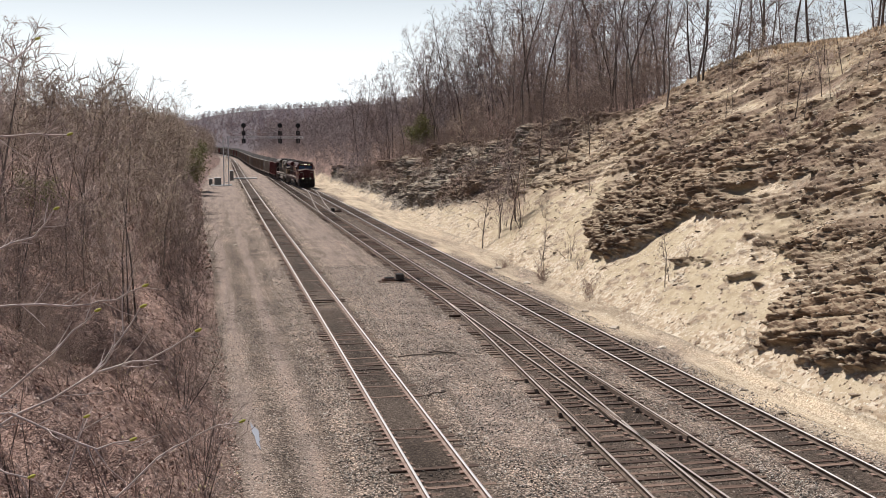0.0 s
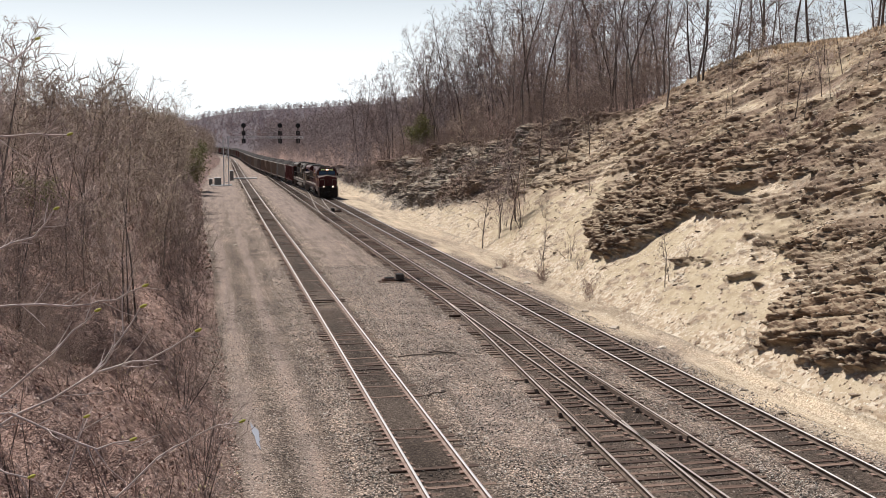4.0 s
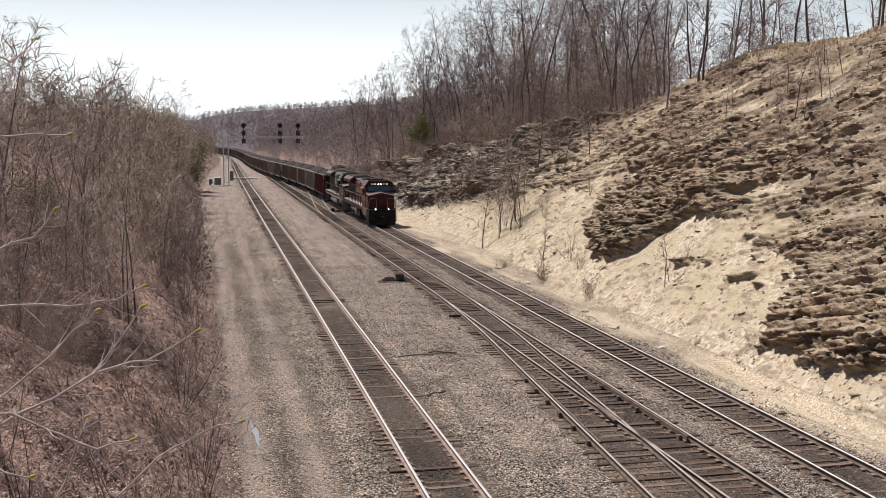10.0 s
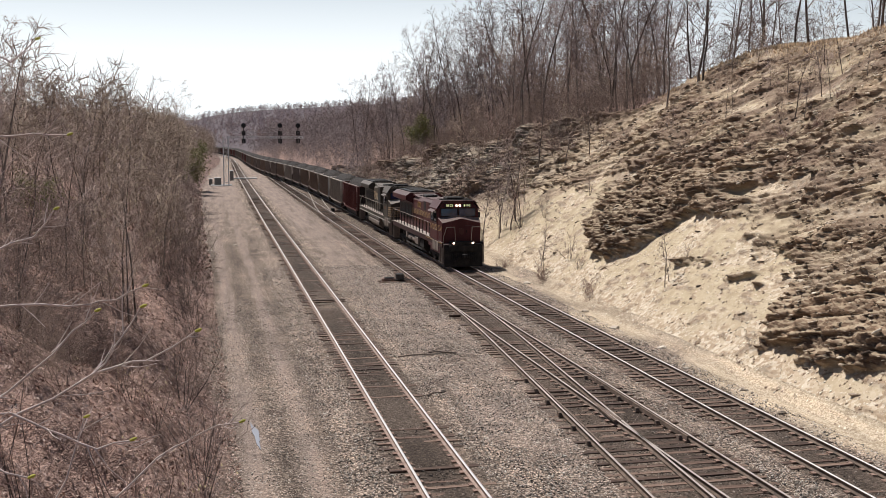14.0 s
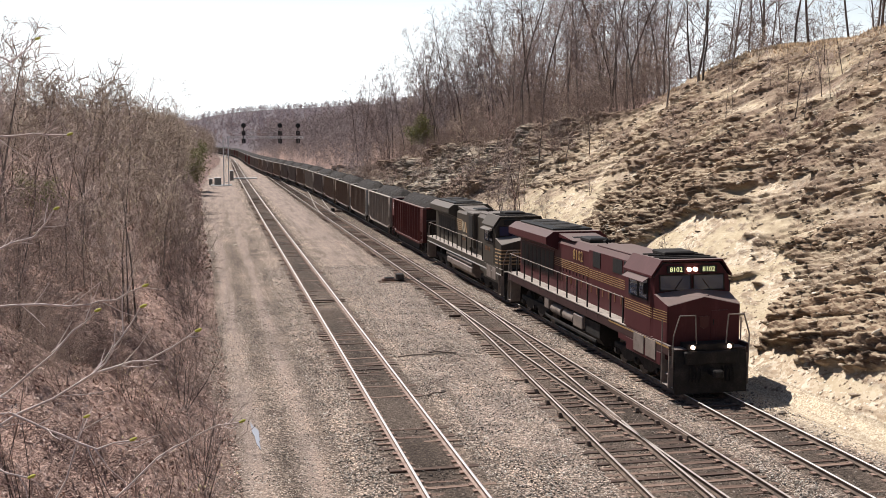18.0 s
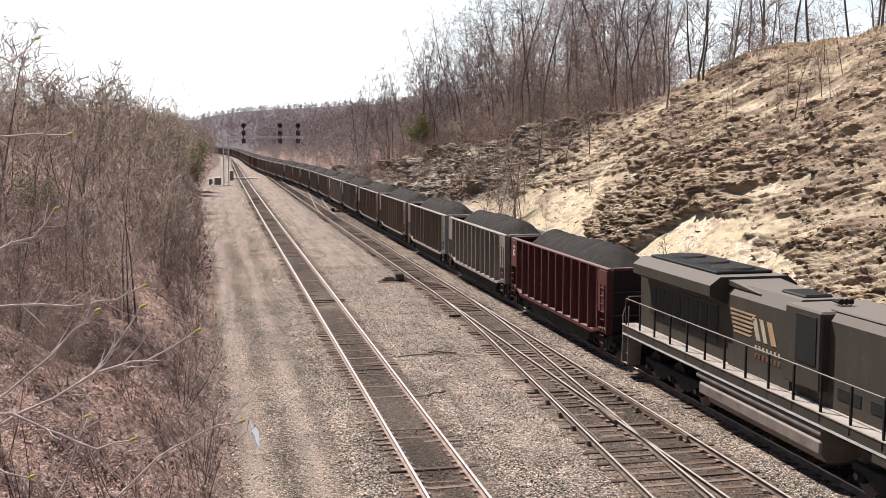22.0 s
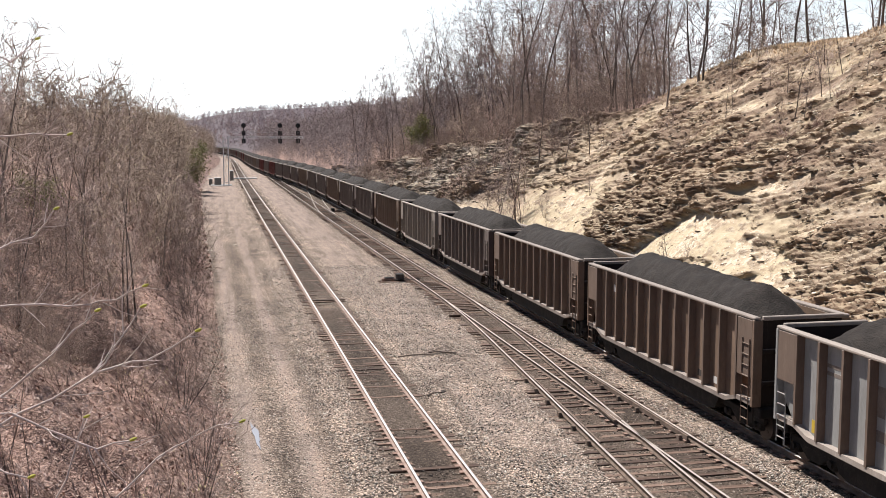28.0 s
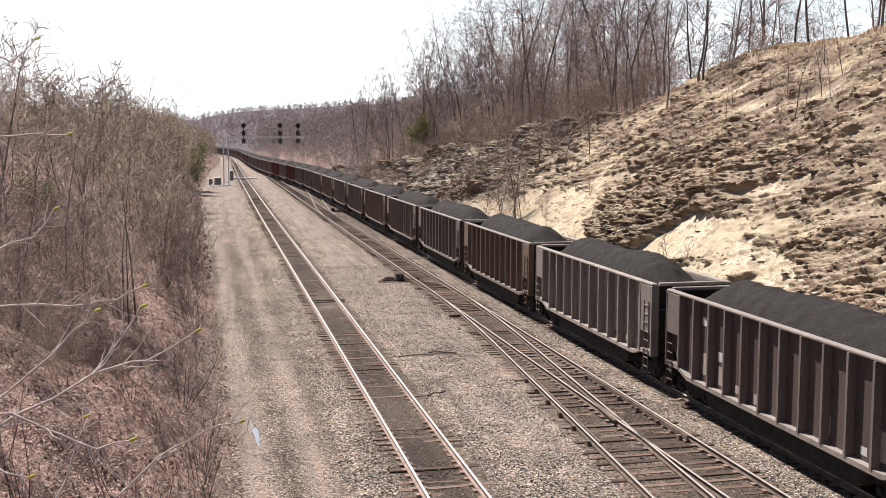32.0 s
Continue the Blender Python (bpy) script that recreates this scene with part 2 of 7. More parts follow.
def spline(path):
    xs, ys = np.array([p[0] for p in path], float), np.array([p[1] for p in path], float)
    g = np.gradient(ys, xs)

    def at(x):
        x = np.clip(np.asarray(x, float), xs[0], xs[-1])
        k = np.clip(np.searchsorted(xs, x) - 1, 0, len(xs) - 2)
        w = xs[k + 1] - xs[k]
        t = (x - xs[k]) / w
        return ((2 * t**3 - 3 * t**2 + 1) * ys[k] + (t**3 - 2 * t**2 + t) * w * g[k] + (-2 * t**3 + 3 * t**2) * ys[k + 1] + (t**3 - t**2) * w * g[k + 1])
    return at


track3 = spline(T3_PATH)
track1 = spline([(-160, 5.78), (0, 5.78), (90, 5.78), (120, 5.78), (180, 5.9), (250, 6.1), (360, 6.8), (430, 7.1), (500, 6.9), (560, 5.4), (620, 2.0), (700, -5.8), (800, -21.3), (900, -43.3), (1000, -70)])


def track2(Y):
    return np.where(np.asarray(Y) < 220, 13.1, 13.1 + (track3(Y) - 13.1) * sstep(220, 330, Y))


def branch(Y):
    """The diverging track of the near turnout, which leaves track 2 towards the camera."""
    u = np.maximum(60 - np.asarray(Y, float), 0)
    return 13.1 - np.where(u < 16.25, 0.002 * u * u, 0.528 + 0.065 * (u - 16.25))


def crossover(Y):
    """The far link from track 3 to track 2."""
    return 13.1 + (track3(Y) - 13.1) * sstep(120, 197, Y)


# ---------------------------------------------------------------- ground
def ground_mat():
    """Gravel, packed dirt, leaf litter and dry grass, blended by where each lies."""
    m = bpy.data.materials.new("ground")
    m.use_nodes = True
    n, l = m.node_tree.nodes, m.node_tree.links
    b = n["Principled BSDF"]
    tc = n.new("ShaderNodeTexCoord")

    def noise_node(scale, detail=3, rough=0.6):
        t = n.new("ShaderNodeTexNoise")
        t.inputs["Scale"].default_value = scale
        t.inputs["Detail"].default_value = detail
        t.inputs["Roughness"].default_value = rough
        l.new(tc.outputs["Object"], t.inputs["Vector"])
        return t.outputs["Fac"]

    def ramp(fac, cols, lo=0.3, hi=0.7):
        r = n.new("ShaderNodeValToRGB")
        while len(r.color_ramp.elements) < len(cols):
            r.color_ramp.elements.new(0.5)
        for i, c in enumerate(cols):
            r.color_ramp.elements[i].position = lo + (hi - lo) * i / (len(cols) - 1)
            r.color_ramp.elements[i].color = (*c, 1)
        l.new(fac, r.inputs[0])
        return r.outputs[0]

    def blend(fac, a, c, mode="MIX"):
        x = n.new("ShaderNodeMix")
        x.data_type, x.blend_type = "RGBA", mode
        if isinstance(fac, float):
            x.inputs[0].default_value = fac
        else:
            l.new(fac, x.inputs[0])
        l.new(a, x.inputs[6])
        l.new(c, x.inputs[7])
        return x.outputs[2]

    def attr(name):
        a = n.new("ShaderNodeAttribute")
        a.attribute_name = name
        return a.outputs["Fac"]
    vor = n.new("ShaderNodeTexVoronoi")
    vor.inputs["Scale"].default_value = 21
    l.new(tc.outputs["Object"], vor.inputs["Vector"])
    sep = n.new("ShaderNodeSeparateColor")
    l.new(vor.outputs["Color"], sep.inputs[0])
    stones = ramp(sep.outputs[0], [(0.035, 0.029, 0.025), (0.12, 0.10, 0.083), (0.24, 0.202, 0.17), (0.66, 0.58, 0.50)], 0.0, 1.0)
    broad = ramp(noise_node(0.35, 5), [(0.64, 0.57, 0.54), (1.03, 0.955, 0.92), (1.32, 1.19, 1.1)])
    gravel = blend(1.0, stones, broad, "MULTIPLY")
    dirt = ramp(noise_node(9, 5, 0.75), [(0.15, 0.115, 0.098), (0.26, 0.205, 0.175), (0.42, 0.34, 0.295)])
    litter = ramp(noise_node(5, 6, 0.8), [(0.055, 0.034, 0.028), (0.20, 0.13, 0.108), (0.38, 0.26, 0.216), (0.68, 0.51, 0.44)], 0.30, 0.74)
    grass = ramp(noise_node(7, 5, 0.8), [(0.13, 0.085, 0.05), (0.33, 0.22, 0.12), (0.46, 0.35, 0.21)])
    dark = ramp(noise_node(11, 4, 0.7), [(0.025, 0.019, 0.015), (0.065, 0.048, 0.038), (0.17, 0.135, 0.11)])
    c = blend(attr("dirt"), gravel, dirt)
    c = blend(attr("sooty"), c, dark)
    c = blend(attr("litter"), c, litter)
    c = blend(attr("grass"), c, grass)
    shale_ = ramp(sep.outputs[1], [(0.32, 0.24, 0.17), (0.48, 0.385, 0.275), (0.58, 0.48, 0.355), (0.74, 0.64, 0.50)], 0.0, 1.0)
    c = blend(attr("talus"), c, shale_)
    # distant hill floor: haze is mixed into this mauve colour
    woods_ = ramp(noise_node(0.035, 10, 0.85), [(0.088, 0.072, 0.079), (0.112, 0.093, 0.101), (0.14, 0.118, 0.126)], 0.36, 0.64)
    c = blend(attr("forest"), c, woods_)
    mp = n.new("ShaderNodeMapping")
    mp.inputs["Scale"].default_value = (1.0, 0.09, 1.0)
    l.new(tc.outputs["Object"], mp.inputs["Vector"])
    streak = n.new("ShaderNodeTexNoise")
    streak.inputs["Scale"].default_value = 1.3
    streak.inputs["Detail"].default_value = 6
    streak.inputs["Roughness"].default_value = 0.7
    l.new(mp.outputs[0], streak.inputs["Vector"])
    c = blend(1.0, c, ramp(streak.outputs["Fac"], [(0.62, 0.60, 0.58), (1.0, 0.99, 0.98), (1.25, 1.2, 1.15)], 0.32, 0.68), "MULTIPLY")
    l.new(c, b.inputs["Base Color"])
    b.inputs["Roughness"].default_value = 0.95
    b.inputs["Specular IOR Level"].default_value = 0.2
    bp = n.new("ShaderNodeBump")
    bp.inputs["Strength"].default_value = 0.9
    bp.inputs["Distance"].default_value = 0.05
    l.new(vor.outputs["Distance"], bp.inputs["Height"])
    l.new(bp.outputs[0], b.inputs["Normal"])
    return m


M_GROUND = ground_mat()


def steps(*runs):
    out = [runs[0][0]]
    for a, b, s in runs:
        k = max(1, int(round((b - a) / s)))
        out += [a + (b - a) * (i + 1) / k for i in range(k)]
    return np.array(out)


gx = np.concatenate([-np.geomspace(3000, 46, 26), steps((-45, -12, 1.2), (-12, -4, 0.6), (-4, 22, 0.28), (22, 46, 0.8)), np.geomspace(48, 3000, 26)])
gy = np.concatenate([steps((-140, 0, 10), (0, 16, 2), (16, 70, 0.4), (70, 160, 1.0), (160, 420, 3.0), (420, 800, 10)), np.geomspace(815, 4800, 34)])
GX, GY = np.meshgrid(gx, gy)
GZ = land(GX, GY)
inside = (GX > right_toe(GY) + 0.7) & (GY > 12) & (GY < 212) & (GX < right_toe(GY) + crest(GY) / TAN + 1.2)
GZ = np.where(inside, GZ - 0.9, GZ)
GZ = GZ + (fbm(GX * 1.1, GY * 1.1, 21, 3) - 0.5) * 0.07
# ballast and dirt have half buried the ties of the single track
buried = sstep(-0.72, -0.6, GX - track1(GY)) * (1 - sstep(1.3, 1.9, GX - track1(GY))) * (GY < 420)
GZ = GZ + buried * (0.012 + 0.10 * (fbm(GX * 0.9, GY * 0.7, 23, 3) - 0.5))
near_l, near_r = left_toe(GY), right_toe(GY)
wob = (fbm(GX * 0.5, GY * 0.12, 31, 3) - 0.5)
lit = np.clip(sstep(-0.5, 0.5, near_l - GX + wob * 1.6) + sstep(1.0, 3.0, GX - near_r + wob * 2), 0, 1)
rut = np.exp(-((GX - 0.75 + 0.012 * (GY - 40)) / 0.42) ** 2) + np.exp(-((GX - 2.45 + 0.006 * (GY - 40)) / 0.34) ** 2)
dirt = np.clip(rut * (0.95 + 1.2 * wob), 0, 1)
dirt = np.maximum(dirt, sstep(60, 190, GY) * sstep(-4, -1, GX) * (1 - sstep(3.2, 4.2, GX)) * 0.95)
mid = sstep(7.4, 8.4, GX) * (1 - sstep(11.0, 11.8, GX))
dirt = np.maximum(dirt, mid * np.clip(0.22 + 0.8 * sstep(40, 150, GY) + wob * 0.9, 0, 1))
band = lambda c, w: np.exp(-((GX - c) / w) ** 4)
sooty = np.clip(np.maximum.reduce([band(track1(GY), 1.25) * (0.95 + 0.25 * sstep(40, 120, GY)), band(14.9, 3.5) * (0.16 + 0.55 * sstep(50, 130, GY)) * (GY < 230), band(track2(GY), 1.25) * (1.0 + 0.25 * sstep(60, 120, GY)), band(track3(GY), 1.2) * (0.95 + 0.35 * sstep(60, 120, GY)), band(branch(GY), 1.0) * 0.95 * (GY < 62)]) * (0.95 + 0.9 * wob), 0, 1)
roadway = sstep(-0.6, 0.1, GX - near_l) * (1 - sstep(3.0, 3.8, GX)) * (1 - sstep(70, 130, GY))
sooty = np.maximum(sooty, roadway * np.clip(0.50 - 0.8 * rut + wob * 0.7, 0, 1))
shale = sstep(18.0, 19.1, GX + wob * 2.6 + (fbm(GX * 1.5, GY * 0.9, 33, 3) - 0.5) * 1.2) * (GX < near_r + 1.5) * (GY < 260)
talus = np.clip(shale * (0.78 + 1.3 * wob), 0, 0.95)
grass = sstep(0.0, 1.5, GX - near_r - crest(GY) / TAN + 0.4) * (GY < 76) * (GY > 5) * (1 - sstep(8, 16, GX - near_r - crest(GY) / TAN) * 0.3)
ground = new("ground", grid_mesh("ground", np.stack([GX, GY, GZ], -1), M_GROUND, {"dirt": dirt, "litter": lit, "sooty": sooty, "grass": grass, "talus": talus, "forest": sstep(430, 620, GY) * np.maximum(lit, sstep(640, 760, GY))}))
tagged(ground, "railway cutting floor of grey gravel, dirt and brown leaf litter", "ground", kind="structure")


# ---------------------------------------------------------------- the cut's rock face
def rock_mat():
    m = bpy.data.materials.new("shale and talus")
    m.use_nodes = True
    n, l = m.node_tree.nodes, m.node_tree.links
    b = n["Principled BSDF"]
    tc = n.new("ShaderNodeTexCoord")

    def noise_node(scale, detail=4, rough=0.65, vec=None):
        t = n.new("ShaderNodeTexNoise")
        t.inputs["Scale"].default_value = scale
        t.inputs["Detail"].default_value = detail
        t.inputs["Roughness"].default_value = rough
        l.new(vec or tc.outputs["Object"], t.inputs["Vector"])
        return t.outputs["Fac"]

    def ramp(fac, cols, lo=0.3, hi=0.7):
        r = n.new("ShaderNodeValToRGB")
        while len(r.color_ramp.elements) < len(cols):
            r.color_ramp.elements.new(0.5)
        for i, c in enumerate(cols):
            r.color_ramp.elements[i].position = lo + (hi - lo) * i / (len(cols) - 1)
            r.color_ramp.elements[i].color = (*c, 1)
        l.new(fac, r.inputs[0])
        return r.outputs[0]

    def blend(fac, a, c, mode="MIX"):
        x = n.new("ShaderNodeMix")
        x.data_type, x.blend_type = "RGBA", mode
        if isinstance(fac, float):
            x.inputs[0].default_value = fac
        else:
            l.new(fac, x.inputs[0])
        l.new(a, x.inputs[6])
        l.new(c, x.inputs[7])
        return x.outputs[2]
    at = n.new("ShaderNodeAttribute")
    at.attribute_name = "rock"
    bed = n.new("ShaderNodeAttribute")
    bed.attribute_name = "bed"
    lit = n.new("ShaderNodeAttribute")
    lit.attribute_name = "litter"
    sand = ramp(noise_node(1.3, 6, 0.7), [(0.36, 0.282, 0.187), (0.46, 0.372, 0.255), (0.53, 0.445, 0.322)])
    chips = n.new("ShaderNodeTexVoronoi")
    chips.inputs["Scale"].default_value = 6.5
    l.new(tc.outputs["Object"], chips.inputs["Vector"])
    sep = n.new("ShaderNodeSeparateColor")
    l.new(chips.outputs["Color"], sep.inputs[0])
    chip_col = ramp(sep.outputs[1], [(0.36, 0.26, 0.18), (0.52, 0.42, 0.31), (0.68, 0.60, 0.49)], 0.1, 0.95)
    chip_where = n.new("ShaderNodeMath")
    chip_where.operation = "MULTIPLY"
    chip_where.inputs[1].default_value = 0.75
    chips_attr = n.new("ShaderNodeAttribute")
    chips_attr.attribute_name = "chips"
    l.new(chips_attr.outputs["Fac"], chip_where.inputs[0])
    talus = blend(chip_where.outputs[0], sand, chip_col)
    mp = n.new("ShaderNodeMapping")
    mp.inputs["Rotation"].default_value = (radians(15), 0, 0)
    mp.inputs["Scale"].default_value = (1.0, 0.6, 7.0)
    l.new(tc.outputs["Object"], mp.inputs["Vector"])
    layer = ramp(noise_node(1.4, 5, 0.75, mp.outputs[0]), [(0.055, 0.037, 0.027), (0.125, 0.087, 0.063), (0.215, 0.158, 0.116), (0.42, 0.34, 0.255)], 0.28, 0.72)
    tone = ramp(bed.outputs["Fac"], [(0.5, 0.45, 0.42), (0.9, 0.84, 0.79), (1.5, 1.4, 1.28)], 0.1, 0.9)
    rock = blend(1.0, layer, tone, "MULTIPLY")
    grey = n.new("ShaderNodeAttribute")
    grey.attribute_name = "grey"
    slate = ramp(noise_node(1.1, 6, 0.8, mp.outputs[0]), [(0.035, 0.029, 0.026), (0.10, 0.086, 0.077), (0.22, 0.195, 0.175), (0.52, 0.47, 0.425)], 0.30, 0.70)
    rock = blend(grey.outputs["Fac"], rock, slate)
    # sand and chips lie on the ledges' tops
    geo, sz, flat = n.new("ShaderNodeNewGeometry"), n.new("ShaderNodeSeparateXYZ"), n.new("ShaderNodeMapRange")
    l.new(geo.outputs["True Normal"], sz.inputs[0])
    l.new(sz.outputs["Z"], flat.inputs["Value"])
    flat.inputs["From Min"].default_value, flat.inputs["From Max"].default_value = 0.72, 0.96
    flat.inputs["To Max"].default_value = 0.55
    rock = blend(flat.outputs[0], rock, sand)
    c = blend(at.outputs["Fac"], talus, rock)
    leaf = ramp(noise_node(4, 6, 0.8), [(0.05, 0.035, 0.028), (0.17, 0.115, 0.085), (0.32, 0.23, 0.17)])
    c = blend(lit.outputs["Fac"], c, leaf)
    l.new(c, b.inputs["Base Color"])
    b.inputs["Roughness"].default_value = 0.95
    b.inputs["Specular IOR Level"].default_value = 0.15
    bp = n.new("ShaderNodeBump")
    bp.inputs["Strength"].default_value = 0.8
    bp.inputs["Distance"].default_value = 0.06
    l.new(noise_node(7, 5, 0.8), bp.inputs["Height"])
    l.new(bp.outputs[0], b.inputs["Normal"])
    return m


M_ROCK = rock_mat()
COS, SIN = math.cos(radians(40)), math.sin(radians(40))
rows_y = np.concatenate([steps((13, 24, 0.35), (24, 62, 0.13), (62, 100, 0.2), (100, 150, 0.22), (150, 214, 0.4))])
rows_s = np.concatenate([steps((-1.2, 0, 0.2), (0, 14, 0.085), (14, 26.5, 0.13))])
RY, RS = np.meshgrid(rows_y, rows_s, indexing="ij")
TOE = right_toe(RY)
RUN = crest(RY) / SIN
# past the crest the sheet lies on the ground behind it
over = np.maximum(RS - RUN, 0)
over_cap = np.minimum(over, 2.4)
RD = np.minimum(RS, RUN) * COS + over_cap
base_x = TOE + RD
base_z = land(base_x, RY) + 0.02 - 0.55 * sstep(1.2, 2.4, over)
base_z = np.where(RS < 0, -0.35, base_z)
# where rock stands out of the talus: height up the slope by distance along it
foot = np.interp(RY, [13, 24, 29.5, 33, 36.4, 37.3, 38.5, 40, 43, 47, 50.5, 53.5, 55.0, 57, 61.5, 66, 68, 70, 73, 76.8, 82, 86, 90, 97, 104, 114, 124, 150, 181, 214],
                 [2.6, 2.6, 2.5, 2.0, 2.0, 2.9, 4.7, 6.2, 6.6, 7.4, 8.0, 7.2, 5.2, 3.7, 4.1, 5.6, 7.6, 8.4, 8.8, 8.6, 8.0, 6.4, 5.6, 5.2, 3.4, 2.0, 0.9, 1.4, 1.4, 1.2])
edge = fbm(RY * 0.55, RS * 0.8, 41, 4) - 0.5
ragged = fbm(RY * 2.4, RS * 2.4, 47, 3) - 0.5
rock = sstep(-0.15, 0.25, RS - foot + edge * 2.2 + ragged * 1.3)
patch = lambda y, s, a, b: np.exp(-((RY - y) / a) ** 2 - ((RS - s) / b) ** 2)
bare = patch(49.2, 9.8, 1.6, 0.45) + patch(47.5, 10.4, 1.6, 0.4) + patch(60.5, 17.6, 2.6, 1.1) + 0.9 * patch(56.6, 21.2, 3.4, 1.3) + 0.8 * patch(53, 18.5, 2.5, 0.6) + 0.7 * patch(38.2, 9.4, 1.6, 0.5) + 0.8 * patch(44.5, 8.0, 2.0, 0.7) + 0.55 * patch(72, 9.5, 3.2, 2.0) + 0.45 * patch(80, 13, 3, 2) + 0.7 * patch(67, 20, 3, 1.0)
drift = sstep(0.50, 0.60, fbm(RY * 0.30 + RS * 0.12, RS * 1.0 + RY * 0.42, 43, 4))
pock = 0.65 * drift * (1 - 0.55 * patch(33, 5, 7, 4)) + 0.5 * sstep(0.52, 0.6, fbm(RY * 0.9, RS * 1.8 + RY * 0.7, 45, 3))
stay = 1.3 * patch(59.5, 6.8, 4.6, 3.6) + patch(57, 11.0, 4.0, 2.6) + 0.7 * patch(33, 3.6, 4, 1.6)
# small ledges lower down in the talus
rock = np.maximum(rock, patch(48.6, 4.6, 0.9, 0.32) + patch(46.9, 5.0, 1.0, 0.16) + patch(42.6, 4.5 + 0.42 * (43.2 - RY), 1.1, 0.36) + patch(40.6, 4.5, 0.4, 0.12) > 0.45)
rock = rock * np.clip(1 - bare * 1.05 - pock * 0.55 + stay * 0.9, 0, 1)
rock = rock * (1 - sstep(-1.6, -0.1, RS - RUN + edge * 2) * (RY < 78) * 0.8)
# thin bedding planes that climb gently towards the camera; each bed juts out and is flat on top
W = (RS + 0.42 * RY) * 0.92 + (fbm(RY * 0.16, RS * 0.3, 51, 3) - 0.5) * 1.1
ALONG = RY * 0.92 - RS * 0.39
depth = np.zeros_like(RY)
bedtone = np.zeros_like(RY)
for k, (thick, length, amp) in enumerate([(1.25, 2.6, 0.55), (0.50, 1.2, 0.42), (0.21, 0.55, 0.26)]):
    wk = W / thick + (fbm(RY * 0.45, RS * 0.45, 60 + k, 3) - 0.5) * 1.5
    lay = np.floor(wk)
    cell = np.floor(ALONG / length + hashed(lay, lay * 0, 70 + k) * 7 + (fbm(RY * 1.3, RS * 1.3, 75 + k, 2) - 0.5) * 1.3)
    r = 0.8 * hashed(lay, cell, 80 + k) + 0.2 * vnoise(ALONG * 1.7 / length, lay * 3.7, 85 + k)
    fr = wk - lay
    ledge = np.where(fr < 0.72, 0.5 + 0.5 * fr / 0.72, 1 - (fr - 0.72) / 0.28)
    depth += amp * (r * ledge - 0.22)
    bedtone += r * (0.4, 0.35, 0.35)[k]
bedtone = bedtone * (1 - 0.45 * sstep(78, 95, RY)) * (1 - 0.45 * np.clip(patch(59.5, 7.0, 4.6, 3.4), 0, 1))
massif = np.clip(patch(59.5, 7.0, 4.6, 3.4), 0, 1)
depth = depth * (1 - 0.5 * massif)
lumps = sstep(0, 1, patch(58.5, 6.4, 4.6, 3.0)) * 1.25 + patch(54, 10, 4.5, 2.2) * 0.9 + patch(31.5, 3.4, 5.5, 1.6) * 0.55 + patch(66, 13, 5, 2.5) * 0.5
crag = sstep(80, 92, RY) * 1.9 * np.clip(fbm(RY * 0.22, RS * 0.35, 91, 3) * 2.4 - 0.75, 0, 1.4)
thin = 1 + 0.5 * sstep(80, 100, RY)
rock = np.maximum(rock, sstep(84, 94, RY) * sstep(0.0, 0.8, RS - foot + edge * 2.0) * 0.95)
calm = 1 - sstep(78, 90, RY) * (1 - sstep(0.2, 3.0, RS - foot))
depth = depth * thin * calm + lumps * (0.6 + 0.8 * fbm(RY * 0.9, RS * 0.9, 93, 3)) + crag * calm
out = rock * depth - 0.10 * (1 - rock) + 0.06 * fbm(RY * 1.2, RS * 1.2, 95, 4) + 0.03 * fbm(RY * 6, RS * 6, 97, 2) + rock * (0.55 * (fbm(RY * 1.5, RS * 2.0, 98, 4, 0.65) - 0.5) + 0.5 * np.abs(fbm(RY * 3.2, RS * 3.6, 94, 3, 0.6) - 0.5)) * (1 + 0.9 * np.clip(patch(59.5, 7.0, 4.6, 3.4), 0, 1))
# loose chips and slabs on the talus
slab = sstep(0.62, 0.68, fbm(RY * 1.3 + RS * 0.5, RS * 2.6, 99, 3)) * (1 - rock)
out = out + slab * 0.05
out = np.where(RS < 0.3, np.minimum(out, 0.05), out) * (1 - sstep(1.0, 2.2, over))
chips = np.clip(1 - sstep(0.5, 3.2, RS - edge * 4) + 0.8 * (fbm(RY * 0.4, RS * 0.6, 101, 3) > 0.56) + slab, 0, 1)
leafy = sstep(-2.5, 1.0, RS - RUN + edge * 6) * (RY > 70) + sstep(76, 92, RY) * sstep(0.46, 0.6, fbm(RY * 0.25, RS * 0.3, 103, 4)) * sstep(3, 6, RS)
leafy = leafy + 0.85 * sstep(0.25, 0.6, RS / RUN + edge * 0.5) * sstep(0.45, 0.55, fbm(RY * 0.42, RS * 0.7 + RY * 0.25, 107, 4)) * (RY < 80)
leafy = np.clip(leafy, 0, 1) * 0.9 * (1 - 0.2 * sstep(80, 92, RY) * (RS < RUN - 1))
P = np.stack([base_x - out * 0.90, RY - 0.12 * out, base_z + out * 0.22], -1)
P_FACE, ROCKY = P, rock
face = new("rock_face", grid_mesh("rock_face", P, M_ROCK, {"rock": np.clip(rock + slab * 0.6, 0, 1), "bed": np.clip(bedtone, 0, 1), "chips": chips, "litter": leafy, "grey": sstep(80, 94, RY + edge * 8)}, smooth=False))
tagged(face, "pale crumbling shale rock face above tan talus slope", "rock face", kind="structure")


# ---------------------------------------------------------------- tracks
RAIL = [(-0.07, 0.0), (0.07, 0.0), (0.07, 0.02), (0.012, 0.04), (0.012, 0.125), (0.037, 0.135), (0.037, 0.165), (0.028, 0.172), (-0.028, 0.172), (-0.037, 0.165), (-0.037, 0.135), (-0.012, 0.125), (-0.012, 0.04), (-0.07, 0.02)]


